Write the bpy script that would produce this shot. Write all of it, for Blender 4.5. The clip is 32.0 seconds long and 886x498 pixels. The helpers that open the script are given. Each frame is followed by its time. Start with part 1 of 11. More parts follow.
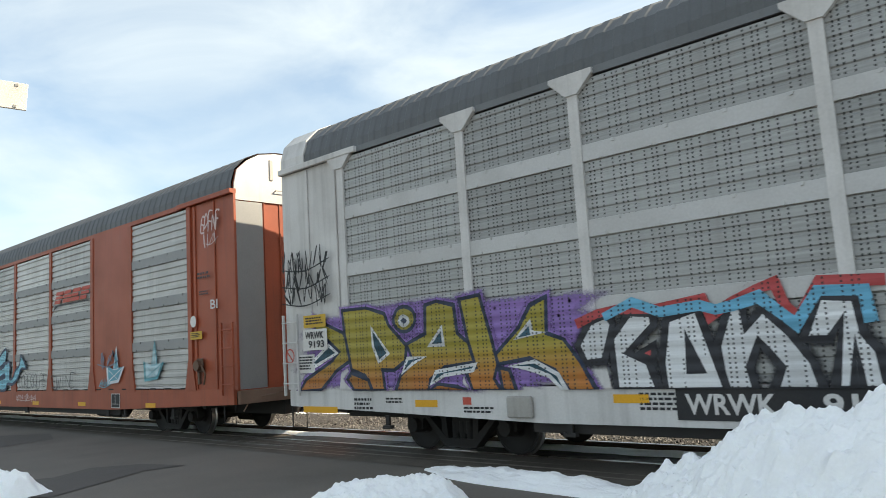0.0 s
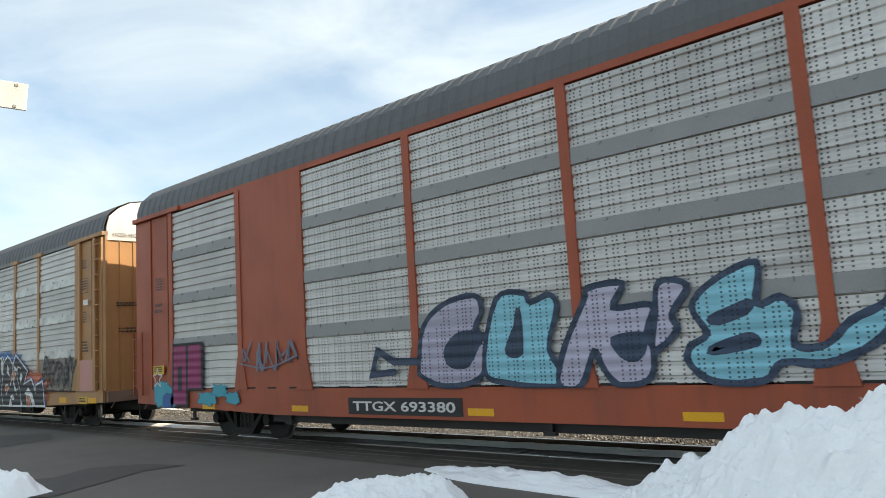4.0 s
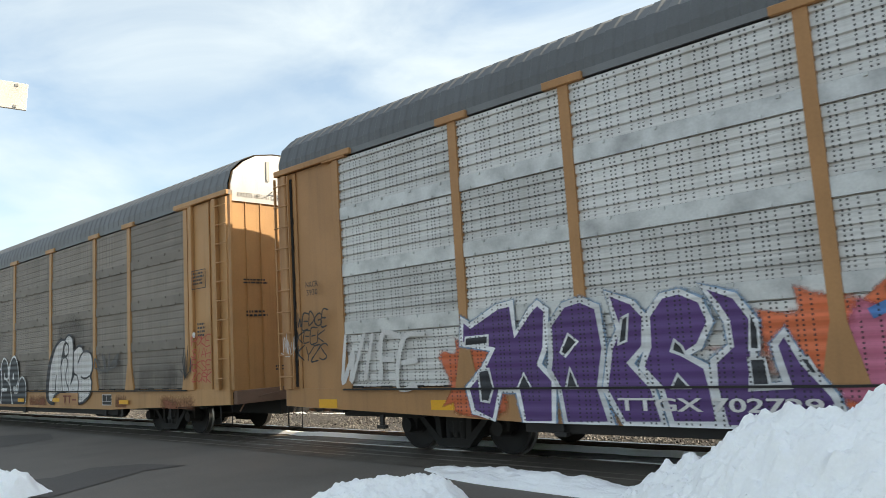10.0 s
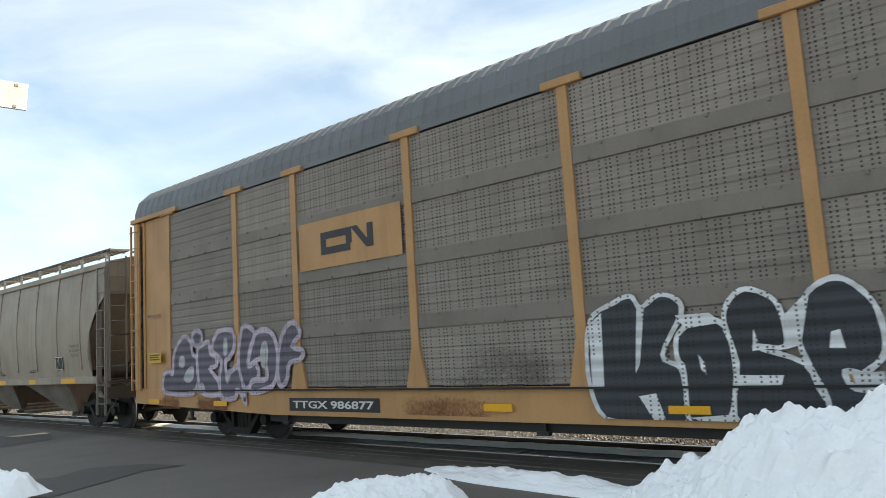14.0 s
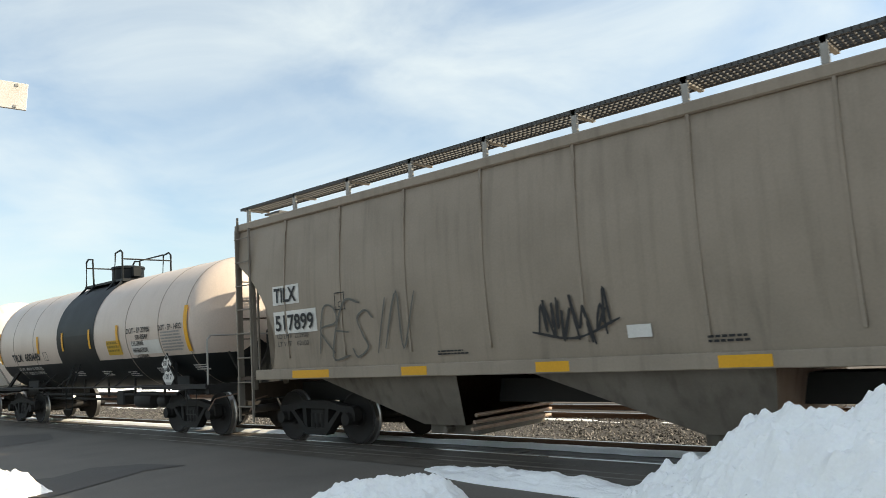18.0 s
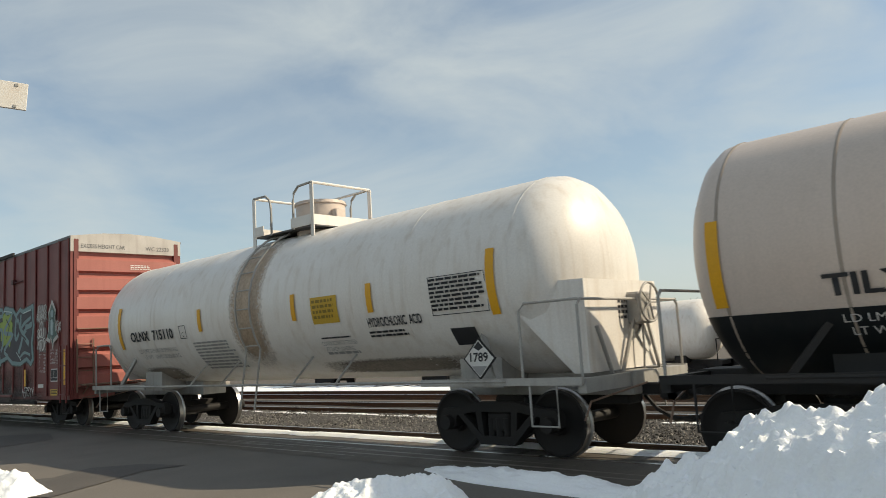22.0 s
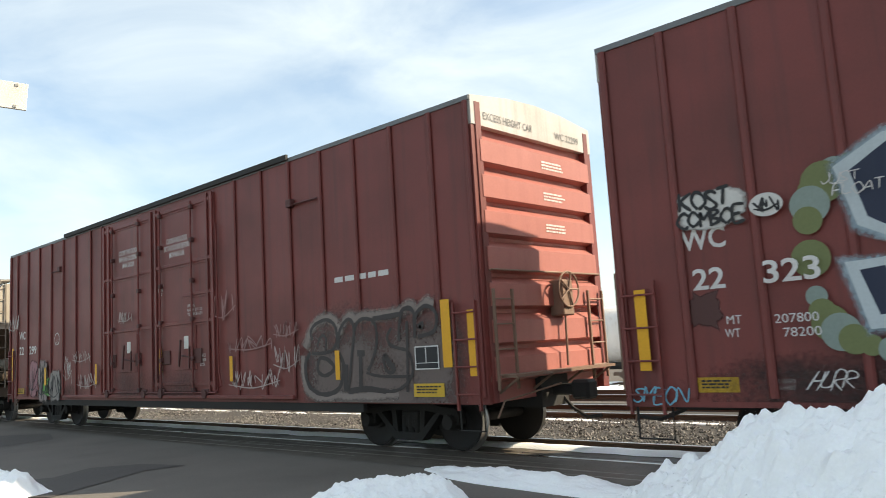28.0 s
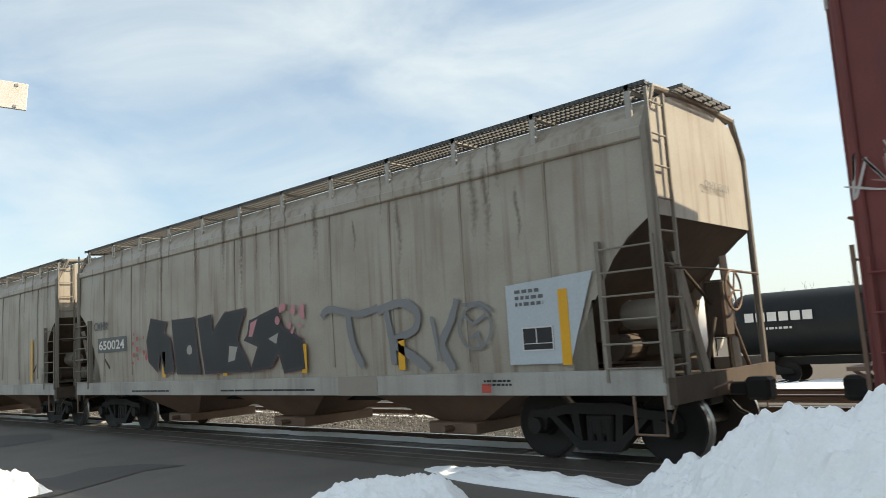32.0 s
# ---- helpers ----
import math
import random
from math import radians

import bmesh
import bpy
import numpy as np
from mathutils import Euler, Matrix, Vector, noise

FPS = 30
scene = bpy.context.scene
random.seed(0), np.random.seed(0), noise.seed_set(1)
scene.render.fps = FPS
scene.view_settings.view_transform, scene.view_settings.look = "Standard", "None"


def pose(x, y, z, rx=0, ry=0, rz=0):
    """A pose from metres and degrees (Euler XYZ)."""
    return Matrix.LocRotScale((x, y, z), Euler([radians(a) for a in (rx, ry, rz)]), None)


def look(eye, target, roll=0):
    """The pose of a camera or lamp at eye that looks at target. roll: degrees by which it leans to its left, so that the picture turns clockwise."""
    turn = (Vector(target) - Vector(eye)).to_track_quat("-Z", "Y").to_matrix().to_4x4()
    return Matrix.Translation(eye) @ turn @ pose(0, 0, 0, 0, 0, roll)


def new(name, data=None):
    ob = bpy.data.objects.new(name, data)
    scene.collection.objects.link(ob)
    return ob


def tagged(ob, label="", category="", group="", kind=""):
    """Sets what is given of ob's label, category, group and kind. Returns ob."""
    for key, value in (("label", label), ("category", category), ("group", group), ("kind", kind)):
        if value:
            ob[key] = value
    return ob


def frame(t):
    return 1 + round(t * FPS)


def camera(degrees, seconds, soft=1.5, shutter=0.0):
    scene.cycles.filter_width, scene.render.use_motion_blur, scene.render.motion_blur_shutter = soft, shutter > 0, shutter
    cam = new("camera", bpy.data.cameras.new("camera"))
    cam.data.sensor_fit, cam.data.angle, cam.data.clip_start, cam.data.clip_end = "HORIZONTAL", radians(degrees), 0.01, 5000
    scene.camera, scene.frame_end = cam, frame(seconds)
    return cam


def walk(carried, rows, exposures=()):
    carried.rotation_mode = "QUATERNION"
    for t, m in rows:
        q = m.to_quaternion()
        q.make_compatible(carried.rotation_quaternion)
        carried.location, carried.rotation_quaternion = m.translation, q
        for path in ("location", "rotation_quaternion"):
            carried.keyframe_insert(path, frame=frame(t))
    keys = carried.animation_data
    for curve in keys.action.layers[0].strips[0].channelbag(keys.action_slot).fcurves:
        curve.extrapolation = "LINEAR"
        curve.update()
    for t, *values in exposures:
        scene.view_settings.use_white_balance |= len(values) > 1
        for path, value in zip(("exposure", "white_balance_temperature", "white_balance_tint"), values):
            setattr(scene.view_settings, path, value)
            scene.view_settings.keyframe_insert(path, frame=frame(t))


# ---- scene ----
# ---------------------------------------------------------------- camera
EYE = 1.63          # lens above the rail head
TRACK = 9.52        # centre line of the near track
HALF = 1.57         # half width of the cars
cam = camera(61.1, 32.0, soft=0.85, shutter=0.1)
CAM = look((0, 0, EYE), (-math.sin(radians(42.377)) * math.cos(radians(7.206)) * 10, math.cos(radians(42.377)) * math.cos(radians(7.206)) * 10,
                         EYE + math.sin(radians(7.206)) * 10), -3.508)
walk(cam, [(0, CAM), (32, CAM)],
     exposures=[(t, e, 6850, 5) for t, e in ((0, 0.75), (10.3, 0.73), (11, 0.60), (12, 0.64), (13, 0.86), (14, 0.85), (15.5, 0.66), (17, 0.64), (19, 0.42), (20, 0.28), (21, 0.08), (22, -0.05), (23, -0.25), (24, 0.1), (24.5, 0.38), (25, 0.66), (25.5, 0.8), (27.5, 0.78), (30, 0.82), (31, 0.72), (32, 0.52))])

# ---------------------------------------------------------------- sky and sun
SUN_AZ, SUN_EL = radians(41), radians(36)     # from +x towards +y, above the horizon
world = bpy.data.worlds.new("sky")
scene.world = world
world.use_nodes = True
wn, wl = world.node_tree.nodes, world.node_tree.links
wn.clear()
w_out = wn.new("ShaderNodeOutputWorld")
w_bg = wn.new("ShaderNodeBackground")
w_sky = wn.new("ShaderNodeTexSky")
w_sky.sky_type, w_sky.sun_disc = "NISHITA", False
w_sky.sun_elevation, w_sky.sun_rotation = SUN_EL, math.pi / 2 - SUN_AZ
w_sky.air_density, w_sky.dust_density, w_sky.ozone_density = 1.0, 1.2, 1.0
w_co = wn.new("ShaderNodeTexCoord")
w_map = wn.new("ShaderNodeMapping")
w_map.inputs["Scale"].default_value = (1.0, 1.0, 2.6)
w_noise = wn.new("ShaderNodeTexNoise")
w_noise.inputs["Scale"].default_value, w_noise.inputs["Detail"].default_value = 2.6, 8
w_noise.inputs["Roughness"].default_value, w_noise.inputs["Distortion"].default_value = 0.55, 0.5
w_ramp = wn.new("ShaderNodeValToRGB")
w_ramp.color_ramp.elements[0].position, w_ramp.color_ramp.elements[1].position = 0.40, 0.72
w_ramp.color_ramp.elements[0].color, w_ramp.color_ramp.elements[1].color = (0.26, 0.26, 0.26, 1), (0.88, 0.88, 0.88, 1)
w_mix = wn.new("ShaderNodeMixRGB")
w_mix.inputs["Color2"].default_value = (5.22, 5.68, 6.05, 1)
wl.new(w_co.outputs["Generated"], w_map.inputs["Vector"])
wl.new(w_map.outputs["Vector"], w_noise.inputs["Vector"])
wl.new(w_noise.outputs["Fac"], w_ramp.inputs["Fac"])
wl.new(w_ramp.outputs["Color"], w_mix.inputs["Fac"])
w_deep = wn.new("ShaderNodeMixRGB")
w_deep.blend_type = "MULTIPLY"
w_deep.inputs["Fac"].default_value, w_deep.inputs["Color2"].default_value = 1.0, (1.03, 1.10, 1.14, 1)
wl.new(w_sky.outputs["Color"], w_deep.inputs["Color1"])
wl.new(w_deep.outputs["Color"], w_mix.inputs["Color1"])
wl.new(w_mix.outputs["Color"], w_bg.inputs["Color"])
w_bg.inputs["Strength"].default_value = 0.12
wl.new(w_bg.outputs["Background"], w_out.inputs["Surface"])
sun = new("sun", bpy.data.lights.new("sun", "SUN"))
sun.data.energy, sun.data.angle, sun.data.color = 5.0, radians(0.6), (1.0, 0.87, 0.70)
sun.matrix_world = look((0, 0, 30), (-math.cos(SUN_AZ) * math.cos(SUN_EL) * 30, -math.sin(SUN_AZ) * math.cos(SUN_EL) * 30, 30 - math.sin(SUN_EL) * 30))

# ---------------------------------------------------------------- materials


def mat(name, color, rough=0.6, metal=0.0, dirt=0.25, grime=(0.10, 0.085, 0.07), scale=1.2, streak=0.0, fine=0.12, bump=0.0, bump_scale=60.0, spec=0.4):
    """A surface with broad stains, upright streaks and a fine grain, in metres."""
    m = bpy.data.materials.new(name)
    m.use_nodes = True
    n, l = m.node_tree.nodes, m.node_tree.links
    b = n["Principled BSDF"]
    b.inputs["Metallic"].default_value = metal
    b.inputs["Specular IOR Level"].default_value = spec
    co = n.new("ShaderNodeTexCoord")
    n1 = n.new("ShaderNodeTexNoise")
    n1.inputs["Scale"].default_value, n1.inputs["Detail"].default_value = scale, 7
    l.new(co.outputs["Object"], n1.inputs["Vector"])
    r1 = n.new("ShaderNodeMapRange")
    r1.inputs["From Min"].default_value, r1.inputs["From Max"].default_value = 0.42, 0.78
    r1.inputs["To Max"].default_value = dirt
    l.new(n1.outputs["Fac"], r1.inputs["Value"])
    last = r1.outputs["Result"]
    if streak:
        mp = n.new("ShaderNodeMapping")
        mp.inputs["Scale"].default_value = (7.0, 7.0, 0.35)
        n2 = n.new("ShaderNodeTexNoise")
        n2.inputs["Scale"].default_value, n2.inputs["Detail"].default_value = 1.0, 6
        l.new(co.outputs["Object"], mp.inputs["Vector"])
        l.new(mp.outputs["Vector"], n2.inputs["Vector"])
        r2 = n.new("ShaderNodeMapRange")
        r2.inputs["From Min"].default_value, r2.inputs["From Max"].default_value = 0.5, 0.8
        r2.inputs["To Max"].default_value = streak
        l.new(n2.outputs["Fac"], r2.inputs["Value"])
        add = n.new("ShaderNodeMath")
        add.operation, add.use_clamp = "ADD", True
        l.new(last, add.inputs[0])
        l.new(r2.outputs["Result"], add.inputs[1])
        last = add.outputs[0]
    mix = n.new("ShaderNodeMixRGB")
    mix.inputs["Color1"].default_value, mix.inputs["Color2"].default_value = (*color, 1), (*grime, 1)
    l.new(last, mix.inputs["Fac"])
    n3 = n.new("ShaderNodeTexNoise")
    n3.inputs["Scale"].default_value, n3.inputs["Detail"].default_value = 35, 4
    l.new(co.outputs["Object"], n3.inputs["Vector"])
    r3 = n.new("ShaderNodeMapRange")
    r3.inputs["To Min"].default_value, r3.inputs["To Max"].default_value = 1 - fine, 1 + fine
    l.new(n3.outputs["Fac"], r3.inputs["Value"])
    mul = n.new("ShaderNodeMixRGB")
    mul.blend_type = "MULTIPLY"
    mul.inputs["Fac"].default_value = 1
    l.new(mix.outputs["Color"], mul.inputs["Color1"])
    l.new(r3.outputs["Result"], mul.inputs["Color2"])
    l.new(mul.outputs["Color"], b.inputs["Base Color"])
    r4 = n.new("ShaderNodeMapRange")
    r4.inputs["To Min"].default_value, r4.inputs["To Max"].default_value = rough - 0.1, min(1, rough + 0.15)
    l.new(n1.outputs["Fac"], r4.inputs["Value"])
    l.new(r4.outputs["Result"], b.inputs["Roughness"])
    if bump:
        n4 = n.new("ShaderNodeTexNoise")
        n4.inputs["Scale"].default_value, n4.inputs["Detail"].default_value = bump_scale, 5
        l.new(co.outputs["Object"], n4.inputs["Vector"])
        bp = n.new("ShaderNodeBump")
        bp.inputs["Strength"].default_value, bp.inputs["Distance"].default_value = bump, 0.02
        l.new(n4.outputs["Fac"], bp.inputs["Height"])
        l.new(bp.outputs["Normal"], b.inputs["Normal"])
    return m


def perforated(name, color, metal, rough, dirt, grime, hole=(0.02, 0.02, 0.02)):
    """Pressed steel screen panel: columns of small drilled holes in pairs, dulled and stained sheet."""
    m = mat(name, color, rough, metal, dirt, grime, scale=0.8, streak=0.3, fine=0.08)
    n, l = m.node_tree.nodes, m.node_tree.links
    b = n["Principled BSDF"]
    base = b.inputs["Base Color"].links[0].from_socket
    co = n.new("ShaderNodeTexCoord")
    sep = n.new("ShaderNodeSeparateXYZ")
    l.new(co.outputs["Object"], sep.inputs["Vector"])

    def math_node(op, a, c, clamp=False):
        q = n.new("ShaderNodeMath")
        q.operation, q.use_clamp = op, clamp
        for k, v in enumerate((a, c)):
            if hasattr(v, "links"):
                l.new(v, q.inputs[k])
            elif v is not None:
                q.inputs[k].default_value = v
        return q.outputs[0]
    # columns of holes in uneven groups; rows every 0.05 m
    gx = math_node("PINGPONG", sep.outputs["X"], 0.21)
    dx = math_node("MINIMUM", math_node("ABSOLUTE", math_node("SUBTRACT", gx, 0.03), None), math_node("ABSOLUTE", math_node("SUBTRACT", gx, 0.125), None))
    gz = math_node("PINGPONG", sep.outputs["Z"], 0.025)
    inx = math_node("LESS_THAN", dx, 0.0115)
    inz = math_node("LESS_THAN", gz, 0.011)
    dot = math_node("MULTIPLY", inx, inz)
    nz = n.new("ShaderNodeTexNoise")
    nz.inputs["Scale"].default_value = 1.1
    l.new(co.outputs["Object"], nz.inputs["Vector"])
    keep = math_node("LESS_THAN", nz.outputs["Fac"], 0.66)
    dot = math_node("MULTIPLY", math_node("MULTIPLY", dot, keep), 0.88)
    # sheets differ a little from one another, and level streaks of uneven tone run across them
    oi = n.new("ShaderNodeObjectInfo")
    wv = n.new("ShaderNodeTexNoise")
    mp2 = n.new("ShaderNodeMapping")
    mp2.inputs["Scale"].default_value = (0.35, 0.35, 26.0)
    wv.inputs["Scale"].default_value, wv.inputs["Detail"].default_value = 1.0, 3
    l.new(co.outputs["Object"], mp2.inputs["Vector"])
    l.new(mp2.outputs["Vector"], wv.inputs["Vector"])
    vary = math_node("ADD", math_node("MULTIPLY", oi.outputs["Random"], 0.30), math_node("MULTIPLY", wv.outputs["Fac"], 0.75))
    vary = math_node("ADD", vary, 0.50)
    tone = n.new("ShaderNodeMixRGB")
    tone.blend_type = "MULTIPLY"
    tone.inputs["Fac"].default_value = 1
    l.new(base, tone.inputs["Color1"])
    l.new(vary, tone.inputs["Color2"])
    base = tone.outputs["Color"]
    mix = n.new("ShaderNodeMixRGB")
    mix.inputs["Color2"].default_value = (*hole, 1)
    l.new(dot, mix.inputs["Fac"])
    l.new(base, mix.inputs["Color1"])
    l.new(mix.outputs["Color"], b.inputs["Base Color"])
    return m


RUST = (0.13, 0.06, 0.03)
M = {
    "white_paint": mat("white_paint", (0.62, 0.60, 0.58), 0.5, dirt=0.25, streak=0.3),
    "red_paint": mat("red_oxide_paint", (0.34, 0.075, 0.032), 0.5, dirt=0.35, grime=(0.12, 0.05, 0.035), streak=0.35),
    "yellow_paint": mat("yellow_paint", (0.46, 0.25, 0.10), 0.5, dirt=0.35, grime=(0.22, 0.12, 0.05), streak=0.35),
    "ochre_paint": mat("ochre_paint", (0.40, 0.205, 0.08), 0.5, dirt=0.35, grime=(0.2, 0.11, 0.05), streak=0.35),
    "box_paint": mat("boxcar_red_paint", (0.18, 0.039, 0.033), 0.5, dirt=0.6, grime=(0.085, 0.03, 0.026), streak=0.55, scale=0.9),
    "box_gear": mat("grimy_door_gear", (0.085, 0.028, 0.025), 0.6, dirt=0.5, grime=(0.04, 0.022, 0.02)),
    "dirty_band": mat("dirty_white_band", (0.46, 0.43, 0.40), 0.5, dirt=0.6, grime=(0.27, 0.23, 0.2), streak=0.5),
    # maroon of the sides, faded and lightened to carry the sun on the ends
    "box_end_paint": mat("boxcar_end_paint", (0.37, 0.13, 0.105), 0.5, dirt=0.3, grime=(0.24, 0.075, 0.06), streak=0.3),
    "hopper_grey": mat("hopper_grey_paint", (0.30, 0.245, 0.19), 0.5, dirt=0.35, grime=(0.15, 0.125, 0.095), streak=0.5),
    # rust toned darker to hold the shade below the hopper ends
    "dark_rust": mat("dark_rust", (0.085, 0.058, 0.040), 0.75, dirt=0.7, grime=(0.035, 0.027, 0.02), streak=0.4, bump=0.15),
    # chute fronts: sooty paint darkened further for the shade under the sill
    "sooty_hopper": mat("sooty_hopper_paint", (0.20, 0.172, 0.14), 0.6, dirt=0.7, grime=(0.08, 0.065, 0.05), streak=0.6),
    # chute ends: rusty paint made paler for the sun that falls on them
    "rusty_hopper": mat("rusty_hopper_paint", (0.46, 0.34, 0.26), 0.6, dirt=0.6, grime=(0.22, 0.12, 0.07), streak=0.5),
    "hopper_beige": mat("hopper_beige_paint", (0.37, 0.33, 0.275), 0.5, dirt=0.4, grime=(0.19, 0.135, 0.095), streak=0.85),
    "tank_pink": mat("faded_white_tank_paint", (0.60, 0.50, 0.43), 0.38, dirt=0.2, grime=(0.42, 0.34, 0.28), streak=0.2),
    "tank_white": mat("white_tank_paint", (0.74, 0.70, 0.65), 0.36, dirt=0.2, grime=(0.40, 0.29, 0.18), streak=0.35),
    "tank_black": mat("black_tank_paint", (0.010, 0.012, 0.013), 0.5, dirt=0.3, grime=(0.028, 0.026, 0.024), streak=0.3, spec=0.25),
    "weld_seam": mat("stained_weld", (0.34, 0.28, 0.23), 0.5, dirt=0.5, grime=(0.16, 0.12, 0.09)),
    "roof_grey": mat("galvanised_roof", (0.17, 0.175, 0.18), 0.55, 0.3, dirt=0.3, grime=(0.12, 0.115, 0.11), streak=0.3),
    "roof_dark": mat("weathered_dark_roof", (0.125, 0.13, 0.135), 0.55, 0.3, dirt=0.3, grime=(0.10, 0.098, 0.095), streak=0.3),
    "panel_white": perforated("screen_panel_grey", (0.33, 0.33, 0.32), 0.2, 0.5, 0.3, (0.2, 0.19, 0.18)),
    "panel_zinc": perforated("screen_panel_zinc", (0.54, 0.53, 0.515), 0.2, 0.45, 0.75, (0.33, 0.31, 0.285)),
    "panel_dull": perforated("screen_panel_dull", (0.235, 0.203, 0.172), 0.1, 0.6, 0.8, (0.145, 0.122, 0.10)),
    "band_white": mat("pale_band_steel", (0.52, 0.51, 0.50), 0.5, 0.1, dirt=0.4, grime=(0.3, 0.29, 0.27)),
    "band_grey": mat("grey_band_steel", (0.25, 0.25, 0.25), 0.5, 0.25, dirt=0.5, grime=(0.36, 0.36, 0.35)),
    "band_zinc": mat("mottled_zinc_band", (0.55, 0.55, 0.54), 0.4, 0.3, dirt=0.95, grime=(0.25, 0.25, 0.25), scale=2.6, fine=0.15),
    "band_dull": mat("dull_band_steel", (0.205, 0.177, 0.15), 0.6, 0.1, dirt=0.7, grime=(0.14, 0.118, 0.098), streak=0.3),
    "black_steel": mat("black_steel", (0.018, 0.017, 0.016), 0.7, dirt=0.5, grime=(0.05, 0.04, 0.034), bump=0.15),
    "truck_steel": mat("truck_steel", (0.014, 0.013, 0.012), 0.75, dirt=0.5, grime=(0.034, 0.027, 0.022), bump=0.3, bump_scale=30),
    "wheel_steel": mat("wheel_steel", (0.014, 0.012, 0.011), 0.7, 0.1, dirt=0.4, grime=(0.035, 0.022, 0.015)),
    "tread_steel": mat("tread_steel", (0.42, 0.40, 0.38), 0.3, 0.9, dirt=0.2),
    "rail_steel": mat("rail_steel", (0.13, 0.085, 0.06), 0.6, 0.4, dirt=0.6, grime=(0.16, 0.075, 0.04)),
    "rail_head": mat("rail_head", (0.45, 0.43, 0.41), 0.28, 0.9, dirt=0.2),
    "grey_steel": mat("grey_steel", (0.38, 0.36, 0.33), 0.5, 0.1, dirt=0.4, streak=0.3),
    "brown_steel": mat("brown_steel", (0.22, 0.14, 0.10), 0.65, 0.1, dirt=0.5, grime=(0.12, 0.07, 0.045)),
    "tan_steel": mat("weathered_tan_steel", (0.235, 0.205, 0.17), 0.55, 0.1, dirt=0.5, grime=(0.12, 0.09, 0.065), streak=0.4),
    "grate_steel": mat("grate_steel", (0.10, 0.10, 0.10), 0.6, 0.3, dirt=0.4),
    "reflector": mat("yellow_reflector", (0.72, 0.36, 0.012), 0.45, dirt=0.2, grime=(0.4, 0.2, 0.03)),
    "label_yellow": mat("yellow_label", (0.58, 0.36, 0.03), 0.5, dirt=0.3, grime=(0.3, 0.18, 0.03)),
    "label_white": mat("white_label", (0.68, 0.66, 0.62), 0.5, dirt=0.2),
    "ink_black": mat("black_lettering", (0.02, 0.02, 0.022), 0.6, dirt=0.2, fine=0.3),
    "ink_white": mat("white_lettering", (0.62, 0.60, 0.58), 0.6, dirt=0.35, grime=(0.3, 0.2, 0.18), fine=0.2),
    "ink_brown": mat("faded_brown_lettering", (0.16, 0.09, 0.05), 0.6, dirt=0.4),
    "asphalt": mat("asphalt", (0.150, 0.133, 0.114), 0.8, dirt=0.7, grime=(0.098, 0.088, 0.077), scale=0.5, fine=0.3, bump=0.06, bump_scale=90),
    "tie_wood": mat("tie_wood", (0.07, 0.05, 0.038), 0.8, dirt=0.5, bump=0.4, bump_scale=25),
    "gravel_bed": mat("gravel_bed", (0.06, 0.054, 0.048), 0.9, dirt=0.6, grime=(0.05, 0.045, 0.04), scale=3, fine=0.6, bump=1.0, bump_scale=45),
    "dirt_ground": mat("dirt_ground", (0.10, 0.085, 0.07), 0.9, dirt=0.6, scale=0.3, fine=0.4, bump=0.6, bump_scale=20),
    "sign_white": mat("sign_white", (0.72, 0.69, 0.64), 0.4, dirt=0.3, grime=(0.62, 0.45, 0.3), scale=4, fine=0.05),
    "twig": mat("twig_bark", (0.10, 0.08, 0.065), 0.8, dirt=0.3),
}
SNOW = mat("snow", (0.95, 0.95, 0.945), 0.6, dirt=0.12, grime=(0.52, 0.50, 0.46), scale=1.6, fine=0.06, bump=0.45, bump_scale=42, spec=0.3)
SNOW.node_tree.nodes["Principled BSDF"].inputs["Subsurface Weight"].default_value = 0.15
SNOW.node_tree.nodes["Principled BSDF"].inputs["Subsurface Radius"].default_value = (0.03, 0.03, 0.035)


def paint(name, color, rack=False):
    """Spray paint; on a rack car the drilled holes and ribs of the panels show through it."""
    key = name + ("_on_screen" if rack else "")
    if key not in M:
        grime = tuple(c * 0.7 + 0.02 for c in color)
        if rack:
            M[key] = perforated(key, color, 0.0, 0.55, 0.3, grime)
            n, l = M[key].node_tree.nodes, M[key].node_tree.links
            co, wv, bp = n.new("ShaderNodeTexCoord"), n.new("ShaderNodeTexWave"), n.new("ShaderNodeBump")
            wv.bands_direction, wv.wave_profile = "Z", "SIN"
            wv.inputs["Scale"].default_value = 1.99
            bp.inputs["Strength"].default_value, bp.inputs["Distance"].default_value = 0.6, 0.02
            l.new(co.outputs["Object"], wv.inputs["Vector"])
            l.new(wv.outputs["Fac"], bp.inputs["Height"])
            l.new(bp.outputs["Normal"], n["Principled BSDF"].inputs["Normal"])
        else:
            M[key] = mat(key, color, 0.55, dirt=0.3, grime=grime, streak=0.25, fine=0.12)
    return M[key]


